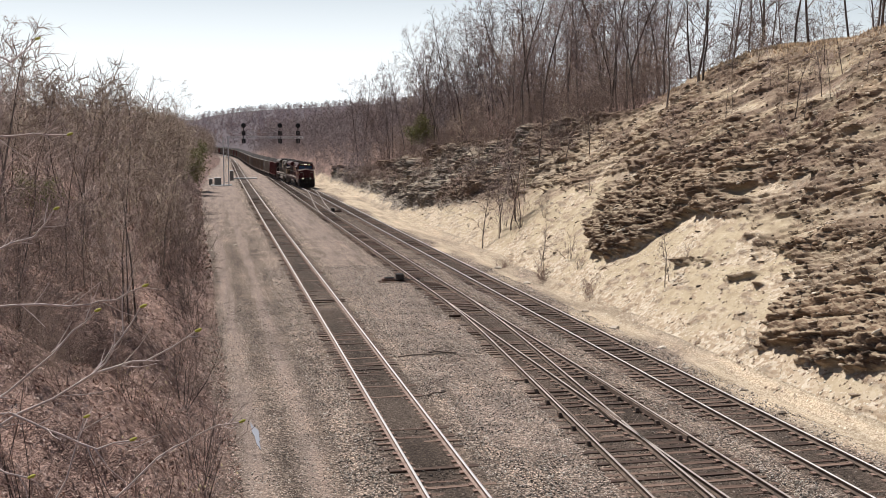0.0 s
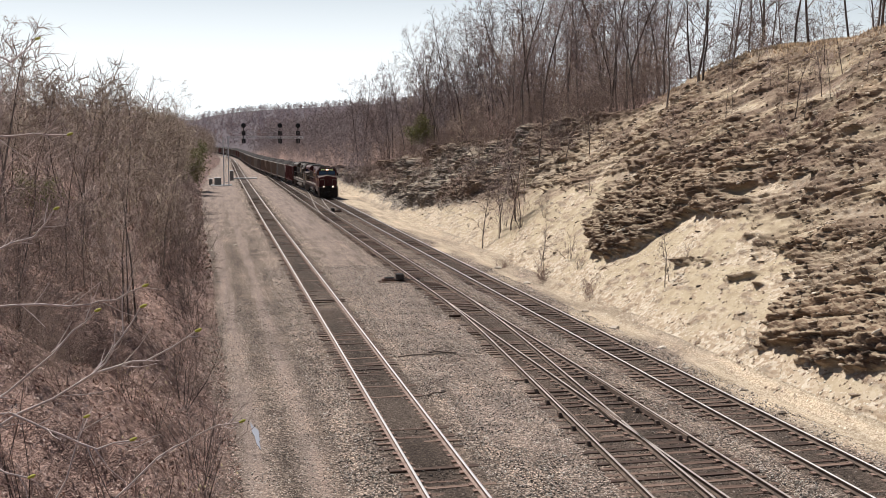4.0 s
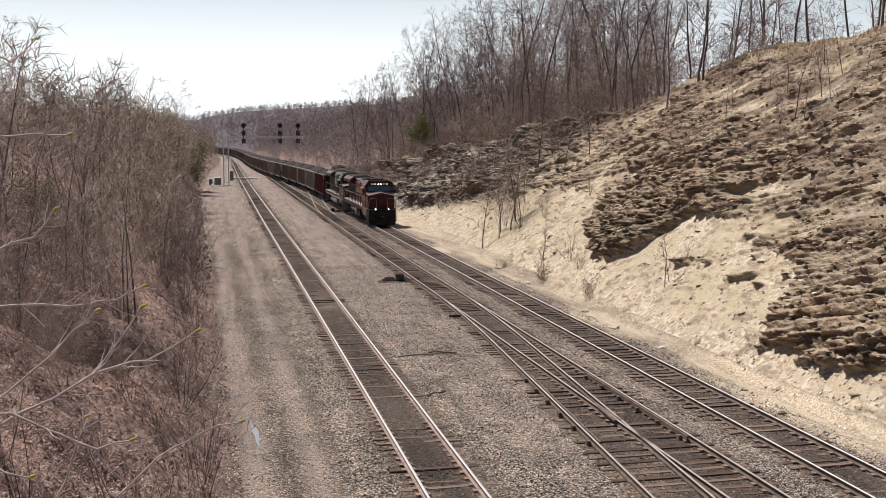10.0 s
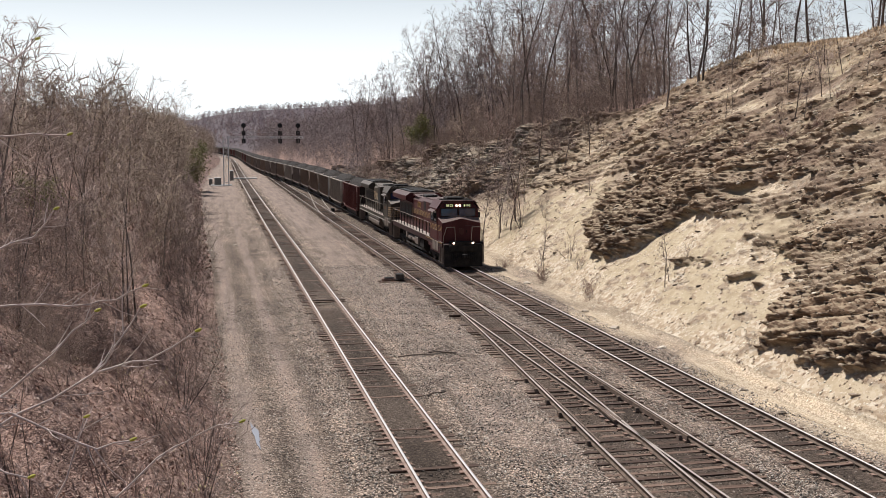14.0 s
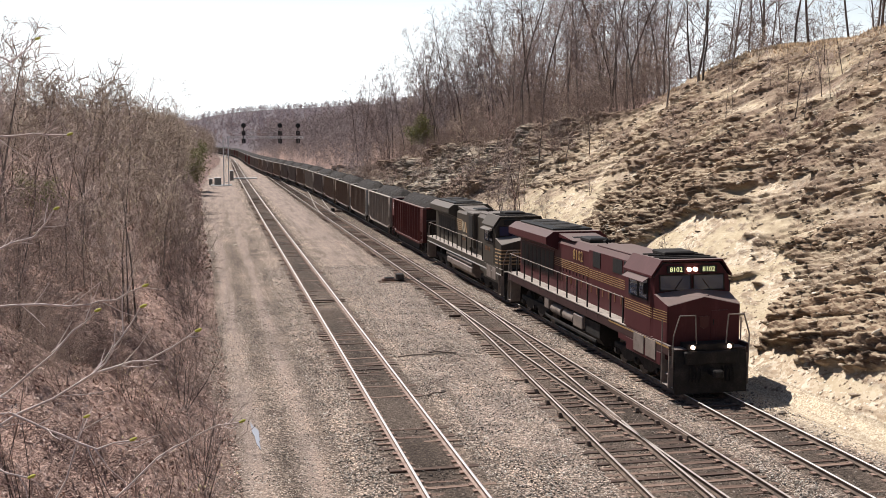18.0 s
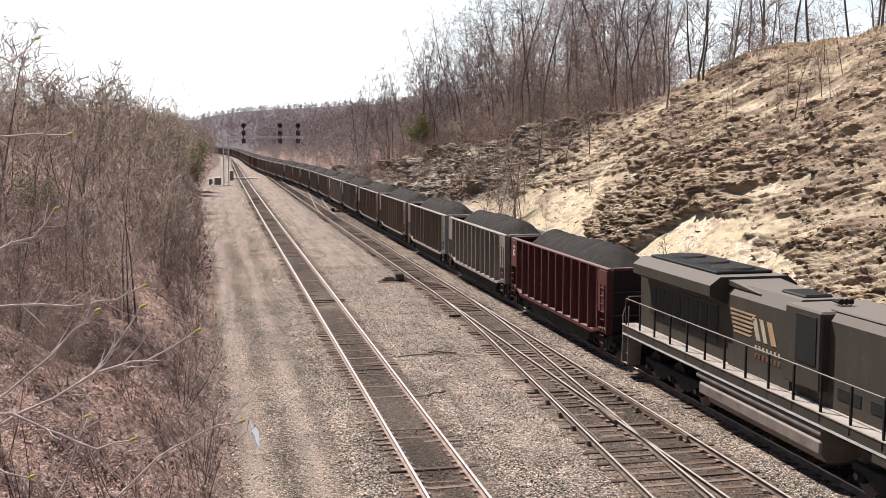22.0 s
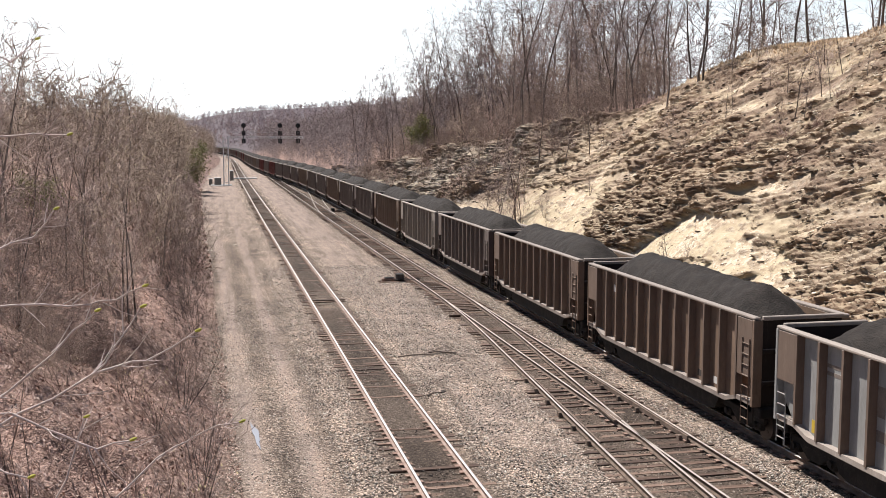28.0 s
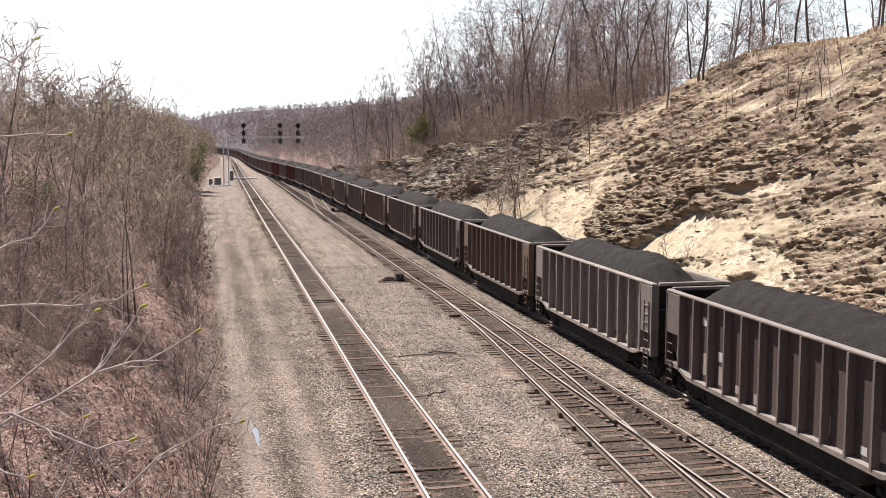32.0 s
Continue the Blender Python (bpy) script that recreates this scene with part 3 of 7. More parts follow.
def rail_mesh(name, centre, side, ys, gauge=0.7525, web=None, head=None):
    x = np.asarray(centre(ys), float) + side * gauge
    n = len(RAIL)
    V = np.array([[(x[i] + p[0], ys[i], p[1]) for p in RAIL] for i in range(len(ys))]).reshape(-1, 3)
    F, mat = [], []
    for i in range(len(ys) - 1):
        for k in range(n):
            F.append((i * n + k, i * n + (k + 1) % n, (i + 1) * n + (k + 1) % n, (i + 1) * n + k))
            mat.append(1 if 6 <= k <= 8 else 0)
    me = raw_mesh(name, V, F, web or M_RAIL)
    me.materials.append(head or M_HEAD)
    me.polygons.foreach_set("material_index", np.array(mat, np.int32))
    return me


rnd = random.Random(4)
tie_meshes = []
for k in range(4):
    s = Shape().box((-1.28, -0.115, -0.18), (1.28, 0.115, 0.0), 0.012)
    s.v = [(x + rnd.uniform(-0.03, 0.03), y + rnd.uniform(-0.012, 0.012), z + (rnd.uniform(-0.012, 0.006) if z > -0.1 else 0)) for x, y, z in s.v]
    tie_meshes.append(s.mesh("tie", M_TIE))


def lay_track(label, centre, y0, y1, loose, span=None, web=None, head=None):
    """A railway track: two rails, single ties near by and the rest of them joined."""
    base = tagged(new("railway_track"), label, "railway track", "tracks in the cutting", "structure")
    ys = np.concatenate([steps((y0, 200, 3.0)), steps((200, y1, 8.0))[1:]]) if y1 > 200 else steps((y0, y1, 3.0))
    for side in (-1, 1):
        part("rail", rail_mesh("rail", centre, side, ys, web=web, head=head), None, base)
    y, k = max(y0, 12.0), 0
    joined, plates = Shape(), Shape()
    while y < y1:
        c = float(centre(y))
        lo, hi = (c - 1.28, c + 1.28) if span is None else span(y)
        yy, turn = y + rnd.uniform(-0.04, 0.04), rnd.uniform(-1.2, 1.2)
        shift, drop = rnd.uniform(-0.05, 0.05), (rnd.uniform(-0.06, 0.012) if span is None else rnd.uniform(-0.045, 0.012))
        if k < loose:
            t = new("tie", tie_meshes[rnd.randrange(4)])
            t.parent = base
            t.matrix_basis = pose((lo + hi) / 2 + shift, yy, drop, 0, 0, turn) @ Matrix.Diagonal(((hi - lo) / 2.56, rnd.uniform(0.85, 1.1), 1, 1))
        elif y < 420:
            joined.box((lo + shift, yy - 0.11, -0.15), (hi + shift, yy + 0.11, drop - 0.012))
        if y < 120:
            for side in (-1, 1):
                plates.box((c + side * 0.7525 - 0.19, yy - 0.09, -0.02), (c + side * 0.7525 + 0.19, yy + 0.09, 0.014))
        y += 0.52
        k += 1
    if joined.v:
        tagged(part("far_ties", joined, M_TIE, base), "weathered brown ties far along the track", kind="stuff")
    tagged(part("tie_plates", plates, M_PLATE, base), "rusty steel tie plates", kind="stuff")
    return base


M_PLATE = noise_mat("rusty plate", [(0.12, 0.073, 0.057), (0.22, 0.142, 0.112), (0.33, 0.235, 0.19)], 5, 40, 0.8, bump=0.2, depth=0.005)
lay_track("single track with rusty-sided shining rails on worn ties", track1, 0, 640, 290, web=M_RAIL_PALE)
lay_track("outer running track with dark oily ballast and brown ties", track3, 0, 900, 290)


def switch_span(y):
    c, b_ = float(track2(y)), float(branch(y))
    if y > 62:
        return c - 1.28, c + 1.28
    return (b_ - 1.28 if y > 16 else c - 1.28), c + 1.28


lay_track("middle track with a turnout on long dark ties", track2, 0, 300, 290, switch_span, head=M_HEAD_DULL)


def turnout(label, centre, y0, y1):
    """The diverging rails and the frog of a turnout."""
    base = tagged(new("turnout_rails"), label, "turnout", "", "structure")
    for side in (-1, 1):
        part("rail", rail_mesh("rail", centre, side, steps((y0, y1, 1.5)), head=M_HEAD_DULL), None, base)
    return base


near_turnout = turnout("diverging turnout rails with a worn steel frog", branch, 0, 58)
frog = Shape()
frog.prism([(12.20, 30.6), (12.32, 30.6), (12.44, 33.4), (12.38, 33.4)], 2, 0.12, 0.176)
frog.prism([(12.36, 30.6), (12.48, 30.6), (12.46, 33.4), (12.40, 33.4)], 2, 0.12, 0.176)
part("frog", frog, M_RAIL, near_turnout, "worn steel frog")
for side, x0 in ((1, 13.74), (-1, 0)):
    g = Shape()
    ys = steps((28.5, 37.5, 1.0))
    for a, b_ in zip(ys, ys[1:]):
        xa = x0 if side > 0 else float(branch(a)) - 0.64
        xb = x0 if side > 0 else float(branch(b_)) - 0.64
        g.prism([(xa - 0.03, a), (xa + 0.03, a), (xb + 0.03, b_), (xb - 0.03, b_)], 2, 0.02, 0.165)
    part("guard_rail", g, M_RAIL, near_turnout)
    for i in range(6):
        y = 28.8 + i * 1.65
        x = (x0 - 0.14) if side > 0 else float(branch(y)) - 0.92
        part("rail_brace", Shape().prism([(y - 0.10, 0.0), (y + 0.10, 0.0), (y + 0.06, 0.12), (y - 0.06, 0.12)], 0, x - 0.05, x + 0.07), M_RAIL, near_turnout)
far_turnout = turnout("crossover rails linking two tracks", crossover, 120, 197)


# ---------------------------------------------------------------- the train
def paint(name, base, grime=(0.03, 0.026, 0.023), amount=0.5, rough=0.5, streak=(1.2, 1.2, 0.25), scale=1.6, lit_dust=0.55, spec=0.2):
    """Old paint with grime that runs down it and dusty tops paled for sunlit sheen."""
    g, c = Vector(grime), Vector(base)
    lo = tuple(c.lerp(g, 0.9 * amount + 0.1))
    mid = tuple(c.lerp(g, 0.35 * amount))
    hi = tuple(c * 1.25 + Vector((0.02, 0.018, 0.016)) * amount)
    m = noise_mat(name, [lo, mid, tuple(c), hi], scale, 22, rough, bump=0.12, depth=0.01, stretch=streak, spec=spec, grain=0.3)
    # pale mix on upward faces stands in for sky sheen
    if lit_dust:
        n, l = m.node_tree.nodes, m.node_tree.links
        geo, sep, rise = n.new("ShaderNodeNewGeometry"), n.new("ShaderNodeSeparateXYZ"), n.new("ShaderNodeMapRange")
        rise.inputs["From Min"].default_value, rise.inputs["From Max"].default_value = 0.35, 0.9
        rise.inputs["To Max"].default_value = lit_dust
        mix = n.new("ShaderNodeMix")
        mix.data_type = "RGBA"
        mix.inputs[7].default_value = (0.27, 0.235, 0.21, 1)
        l.new(geo.outputs["True Normal"], sep.inputs[0])
        l.new(sep.outputs["Z"], rise.inputs["Value"])
        l.new(rise.outputs[0], mix.inputs[0])
        l.new(n["Principled BSDF"].inputs["Base Color"].links[0].from_socket, mix.inputs[6])
        l.new(mix.outputs[2], n["Principled BSDF"].inputs["Base Color"])
    return m


M_TUSCAN = paint("tuscan red paint", (0.076, 0.025, 0.027), (0.045, 0.017, 0.017), 0.4, 0.38, lit_dust=0.5, spec=0.06)
M_BLACKP = paint("black paint", (0.060, 0.052, 0.043), (0.11, 0.088, 0.068), 0.4, 0.45, lit_dust=0.6, spec=0.05)
M_GOLD = paint("gold lettering", (0.30, 0.185, 0.07), (0.2, 0.1, 0.03), 0.3, 0.5)
M_DULLGOLD = paint("faded gold", (0.15, 0.072, 0.035), (0.09, 0.03, 0.025), 0.5, 0.5)
M_SOOT = paint("soot patch", (0.06, 0.05, 0.045), (0.03, 0.025, 0.022), 0.6, 0.8)
M_SILL = paint("grimy maroon sill and wing shade", (0.05, 0.024, 0.023), (0.03, 0.02, 0.018), 0.6, 0.6)
M_WHITEP = paint("white paint", (0.55, 0.53, 0.50), (0.2, 0.17, 0.15), 0.5, 0.6)
M_BUFF = paint("buff stripe paint", (0.40, 0.27, 0.15), (0.15, 0.1, 0.07), 0.5, 0.6)
M_CREAM = paint("faded cream lettering", (0.42, 0.35, 0.25), (0.2, 0.15, 0.1), 0.5, 0.6)
M_TREAD = paint("worn walkway", (0.42, 0.36, 0.31), (0.10, 0.08, 0.07), 0.7, 0.75, (1, 1, 1), 2.5)
M_TANK = paint("dusty tank", (0.21, 0.17, 0.145), (0.05, 0.04, 0.035), 0.7, 0.7, (1, 1, 1))
M_UNDER = noise_mat("grimy running gear", [(0.007, 0.006, 0.0055), (0.017, 0.0145, 0.013), (0.045, 0.037, 0.032)], 3, 25, 0.8, bump=0.3, depth=0.01)
M_WHEEL = noise_mat("wheel steel", [(0.06, 0.05, 0.045), (0.12, 0.10, 0.09)], 3, 30, 0.5, metal=0.6, bump=0.1, depth=0.005)
M_GRILLE = noise_mat("dark grille", [(0.008, 0.008, 0.008), (0.02, 0.019, 0.018)], 5, 40, 0.6, bump=0.3, depth=0.01)
M_YELLOW = paint("safety yellow", (0.55, 0.38, 0.05), (0.2, 0.13, 0.03), 0.4, 0.5)
# blue base stands in for sky mirrored in the cab panes
M_GLASS = glass_mat("cab glass", (0.02, 0.04, 0.085))
M_LAMP = glow_mat("lit lamp", (1.0, 0.72, 0.55), 4)
M_BOARD = glow_mat("lit number", (0.75, 0.78, 0.40), 0.6)
M_OXIDE = paint("oxide red car paint", (0.085, 0.027, 0.025), (0.035, 0.02, 0.018), 0.55, 0.55)
M_SILVER = paint("dirty silver car paint", (0.25, 0.212, 0.182), (0.07, 0.051, 0.041), 0.75, 0.6)
M_PALE = paint("pale grey car paint", (0.30, 0.295, 0.285), (0.12, 0.11, 0.10), 0.6, 0.55)
M_BROWN = paint("faded brown car paint", (0.19, 0.13, 0.094), (0.04, 0.026, 0.019), 0.65, 0.65)
# near-black paint puts the shade of the end faces into their colour
M_END = paint("end sheet darkened for shade", (0.024, 0.0165, 0.014), (0.010, 0.008, 0.007), 0.7, 0.75)
M_DARK = paint("sooty dark car paint", (0.095, 0.068, 0.060), (0.03, 0.024, 0.021), 0.6, 0.65)

M_RIB_RED = paint("worn red ribs", (0.12, 0.038, 0.034), (0.05, 0.025, 0.022), 0.5, 0.6)
M_RIB_PALE = paint("dusty pale ribs", (0.37, 0.315, 0.272), (0.11, 0.085, 0.07), 0.6, 0.65)
M_RIB_TAN = paint("dusty tan ribs", (0.17, 0.122, 0.095), (0.06, 0.043, 0.034), 0.6, 0.65)
M_CHORD = paint("dusty grey chord", (0.27, 0.225, 0.195), (0.09, 0.07, 0.058), 0.5, 0.65)
# paler than the dark panels, copying sunlight on the ribs' outer faces
M_RIB_DARK = paint("dusty dark ribs paled as sunlit", (0.17, 0.135, 0.118), (0.05, 0.04, 0.035), 0.6, 0.65)


def text_mesh(words, size, mat, name="lettering"):
    """Flat solid lettering in the xz plane, facing -y, centred."""
    cu = bpy.data.curves.new(name, "FONT")
    cu.body, cu.size, cu.extrude = words, size, 0.008
    cu.align_x, cu.align_y = "CENTER", "CENTER"
    cu.resolution_u = 2
    ob = bpy.data.objects.new(name, cu)
    scene.collection.objects.link(ob)
    me = bpy.data.meshes.new_from_object(ob.evaluated_get(bpy.context.evaluated_depsgraph_get()))
    bpy.data.objects.remove(ob)
    me.transform(pose(0, 0, 0, 90))
    me.materials.clear()
    me.materials.append(mat)
    me.name = name
    return me


def wheel_set(r=0.46):
    s = Shape()
    s.cyl((-0.95, 0, 0), (0.95, 0, 0), 0.08, n=8)
    for side in (-1, 1):
        s.cyl((side * 0.70, 0, 0), (side * 0.83, 0, 0), r, n=20)
        s.cyl((side * 0.665, 0, 0), (side * 0.70, 0, 0), r + 0.028, n=20)
        for k in range(4):
            a = k * math.pi / 2
            s.cyl((side * 0.835, 0.25 * math.cos(a), 0.25 * math.sin(a)), (side * 0.845, 0.25 * math.cos(a), 0.25 * math.sin(a)), 0.06, n=6)
    return s


WHEELS_CAR = wheel_set(0.46).mesh("wheelset", M_WHEEL)
WHEELS_LOCO = wheel_set(0.53).mesh("wheelset", M_WHEEL)


def frame_side(x, axles, r):
    """One cast side frame of a truck, arched over its axle boxes."""
    s = Shape()
    a, b = axles[0] - 0.35, axles[-1] + 0.35
    s.box((x - 0.09, a, r + 0.08), (x + 0.09, b, r + 0.30), 0.03)
    for y in axles:
        s.box((x - 0.12, y - 0.17, r - 0.17), (x + 0.12, y + 0.17, r + 0.10), 0.04)
        s.cyl((x + (0.12 if x > 0 else -0.12), y, r), (x + (0.19 if x > 0 else -0.19), y, r), 0.10, n=10)
    for y0, y1 in zip(axles, axles[1:]):
        m = (y0 + y1) / 2
        s.prism([(y0 + 0.15, r + 0.1), (m - 0.3, r - 0.2), (m + 0.3, r - 0.2), (y1 - 0.15, r + 0.1)], 0, x - 0.08, x + 0.08)
        for k in (-0.14, 0.14):
            s.cyl((x, m + k, r - 0.15), (x, m + k, r + 0.12), 0.07, n=8)
    return s


def truck_on(thing, y, axles, r, wheels, name="truck"):
    t = part(name, Shape().box((-0.8, axles[0] * 0.3 - 0.25, r - 0.05), (0.8, -axles[0] * 0.3 + 0.25, r + 0.22), 0.04), M_UNDER, thing, "grimy black truck", pose(0, y, 0))
    for x in (-1.02, 1.02):
        part("side_frame", frame_side(x, axles, r), M_UNDER, t)
    for a in axles:
        part("wheelset", wheels, None, t, at=pose(0, a, r))
    return t


def coupler(thing, y, way):
    s = Shape().box((-0.12, min(y, y + way * 0.5), 0.78), (0.12, max(y, y + way * 0.5), 0.98), 0.03)
    e = y + way * 0.5
    s.box((-0.19, min(e, e + way * 0.24), 0.74), (0.19, max(e, e + way * 0.24), 1.04), 0.06)
    part("coupler", s, M_UNDER, thing)


def ladder(x, y, z0, z1, w, n, normal):
    """Two stiles and rungs. normal 0: on a side, 1: on an end."""
    s = Shape()
    for k in (-w / 2, w / 2):
        p = (x, y + k) if normal == 0 else (x + k, y)
        s.cyl((*p, z0), (*p, z1), 0.018, n=5)
    for i in range(n):
        z = z0 + (z1 - z0) * (i + 0.5) / n
        a, b = ((x, y - w / 2), (x, y + w / 2)) if normal == 0 else ((x - w / 2, y), (x + w / 2, y))
        s.cyl((*a, z), (*b, z), 0.018, n=5)
    return s


# ---- coal cars
HALF, WIDE, TOPZ = 6.92, 1.29, 3.68


def coal_mesh(seed):
    y = np.linspace(-HALF + 0.12, HALF - 0.12, 90)
    x = np.linspace(-WIDE + 0.05, WIDE - 0.05, 22)
    X, Y = np.meshgrid(x, y)
    r = random.Random(seed)
    a, b = r.uniform(0.7, 1.6), r.uniform(0.6, 1.4)
    along = sstep(-HALF + 0.1, -HALF + 1.6 + a, Y) * (1 - sstep(HALF - 1.6 - b, HALF - 0.1, Y))
    ridge = 1 - np.abs(X / WIDE) ** 1.8
    z = 3.05 + 0.42 * along + ridge * (0.22 + 0.72 * along * (0.82 + 0.35 * fbm(Y * 0.35 + seed * 9, X * 0.3, seed, 3)))
    z = z + (fbm(X * 3 + seed, Y * 3, seed + 5, 3) - 0.5) * 0.16 + (fbm(X * 11, Y * 11, seed + 9, 2) - 0.5) * 0.09
    top = np.stack([X, Y, z], -1)
    return grid_mesh("coal_load", top, M_COAL, smooth=False)


COAL = [coal_mesh(k) for k in range(4)]


def coal_car(mat, rib_mat, label, fine, seed, marks=()):
    """A high-sided coal car with outside ribs; fine: with single ribs, ladders and steps."""
    car = tagged(new("coal_car"), label, "railroad car", "cars of the coal train")
    low = 1.17
    chord = M_RIB_RED if mat is M_OXIDE else M_CHORD if mat in (M_BROWN, M_DARK) else M_RIB_PALE
    for side in (-1, 1):
        x0, x1 = sorted((side * WIDE, side * (WIDE + 0.035)))
        sheet = Shape()
        sheet.prism([(-HALF + 0.7, low), (-HALF + 1.6, low - 0.16), (HALF - 1.6, low - 0.16), (HALF - 0.7, low), (HALF, low + 0.75), (HALF, TOPZ), (-HALF, TOPZ), (-HALF, low + 0.75)], 0, x0, x1)
        panel = part("side_panel", sheet, mat, car)
        part("top_chord", Shape().box((min(side * (WIDE + 0.035), side * (WIDE + 0.25)), -HALF, TOPZ), (max(side * (WIDE + 0.035), side * (WIDE + 0.25)), HALF, TOPZ + 0.09), 0.025), chord, car)
        sill = Shape()
        xs = sorted((side * (WIDE - 0.02), side * (WIDE + 0.25)))
        sill.prism([(-HALF + 0.05, low - 0.02), (-HALF + 1.0, low - 0.02), (-HALF + 1.7, low - 0.24), (HALF - 1.7, low - 0.24), (HALF - 1.0, low - 0.02), (HALF - 0.05, low - 0.02), (HALF - 0.05, low + 0.12), (HALF - 0.95, low + 0.12), (HALF - 1.65, low - 0.10), (-HALF + 1.65, low - 0.10), (-HALF + 0.95, low + 0.12), (-HALF + 0.05, low + 0.12)], 0, *xs)
        part("side_sill", sill, chord, car)
        n = 12
        joined = Shape()
        for i in range(n):
            y = -HALF + 1.05 + (2 * HALF - 2.1) * i / (n - 1)
            xr = sorted((side * WIDE, side * (WIDE + 0.14)))
            rib = Shape() if fine else joined
            zb = low - 0.12 if 0 < i < n - 1 else low + 0.05
            rib.prism([(side * (WIDE + 0.02), y - 0.06), (side * (WIDE + 0.27), y - 0.045), (side * (WIDE + 0.27), y + 0.045), (side * (WIDE + 0.02), y + 0.06)], 2, zb, TOPZ)
            if fine:
                part("rib", rib, rib_mat, panel)
        if not fine:
            part("ribs", joined, rib_mat, panel)
        for e in (-1, 1):
            y = e * (HALF - 0.05)
            part("corner_post", Shape().box((min(side * (WIDE - 0.03), side * (WIDE + 0.26)), y - 0.06, low - 0.05), (max(side * (WIDE - 0.03), side * (WIDE + 0.26)), y + 0.06, TOPZ), 0.015), mat, car)
            if fine:
                part("ladder", ladder(side * (WIDE + 0.275), e * (HALF - 0.42), 0.55, 3.1 if e * side > 0 else 2.1, 0.42, 8 if e * side > 0 else 5, 0), mat, car)
                part("step", Shape().tube([(side * (WIDE + 0.08), e * (HALF - 0.25), 1.0), (side * (WIDE + 0.08), e * (HALF - 0.25), 0.42), (side * (WIDE + 0.08), e * (HALF - 0.65), 0.42), (side * (WIDE + 0.08), e * (HALF - 0.65), 1.0)], 0.02, 5), M_UNDER, car)
                xp = sorted((side * (WIDE + 0.225), side * (WIDE + 0.255)))
                ya, yb = sorted((e * (HALF - 0.12), e * (HALF - 0.98)))
                part("corner_plate", Shape().box((xp[0], ya, 1.95 if e * side > 0 else 2.3), (xp[1], yb, TOPZ - 0.02), 0.008), rib_mat, car)
        if fine and mat is M_OXIDE:
            xe = sorted((side * (WIDE + 0.254), side * (WIDE + 0.262)))
            for y, z, w, h in ((6.28, 3.30, 0.34, 0.09), (6.28, 3.12, 0.26, 0.08), (6.40, 2.86, 0.12, 0.24), (6.20, 2.90, 0.18, 0.08)):
                part("emblem_bar", Shape().box((xe[0], -side * y - w / 2, z), (xe[1], -side * y + w / 2, z + h)), M_WHITEP, car, "white painted emblem bar")
        for (m, y, z, w, h) in marks:
            xm = sorted((side * (WIDE + 0.034), side * (WIDE + 0.042)))
            if fine:
                part("stencil", Shape().box((xm[0], -side * y - w / 2, z), (xm[1], -side * y + w / 2, z + h)), m, panel, "faded painted stencil bar")
    for e in (-1, 1):
        y = e * HALF
        endp = part("end_panel", Shape().box((-WIDE - 0.24, min(y, y - e * 0.04), 1.15), (WIDE + 0.24, max(y, y - e * 0.04), TOPZ)), M_END, car, "dark end panel with shade in its paint")
        part("end_chord", Shape().box((-WIDE, min(y - e * 0.05, y + e * 0.1), TOPZ + 0.004), (WIDE, max(y - e * 0.05, y + e * 0.1), TOPZ + 0.125), 0.02), chord, car)
        if fine:
            for z in (1.75, 2.7):
                part("end_brace", Shape().box((-WIDE + 0.02, min(y, y + e * 0.09), z), (WIDE - 0.02, max(y, y + e * 0.09), z + 0.14), 0.02), M_END, endp)
            part("ladder", ladder(-e * 1.05, y + e * 0.11, 0.9, 3.5, 0.42, 8, 1), M_END, car)
            part("end_sill", Shape().box((-1.35, min(y - e * 0.4, y + e * 0.12), 0.78), (1.35, max(y - e * 0.4, y + e * 0.12), 1.10), 0.03), M_UNDER, car)
        truck_on(car, e * (HALF - 1.35), (-0.89, 0.89), 0.46, WHEELS_CAR)
        coupler(car, e * (HALF + 0.1), e)
    part("floor", Shape().box((-WIDE, -HALF, 1.12), (WIDE, HALF, 1.2)).box((-0.3, -HALF + 0.3, 0.72), (0.3, HALF - 0.3, 1.12)), M_UNDER, car)
    belly = Shape()
    for x in (-0.80, 0.80):
        belly.prism([(-HALF + 2.35, 1.12), (-HALF + 2.8, 0.40), (-HALF + 3.2, 0.30), (HALF - 3.2, 0.30), (HALF - 2.8, 0.40), (HALF - 2.35, 1.12)], 0, x - 0.48, x + 0.48)
    # black running-gear colour stands in for shade under the car
    part("tub", belly, M_UNDER, car)
    part("coal_load", COAL[seed % 4], None, car, "heaped black coal")
    return car


# ---- locomotives
def handrail(thing, x, y0, y1, deck, n, mat, rail_mat):
    for i in range(n):
        y = y0 + (y1 - y0) * i / (n - 1)
        part("handrail_post", Shape().box((x - 0.03, y - 0.035, deck - 0.28), (x + 0.03, y + 0.035, deck + 0.98), 0.008), mat, thing)
    part("handrail", Shape().cyl((x, y0, deck + 1.0), (x, y1, deck + 1.0), 0.022, n=6), rail_mat, thing)


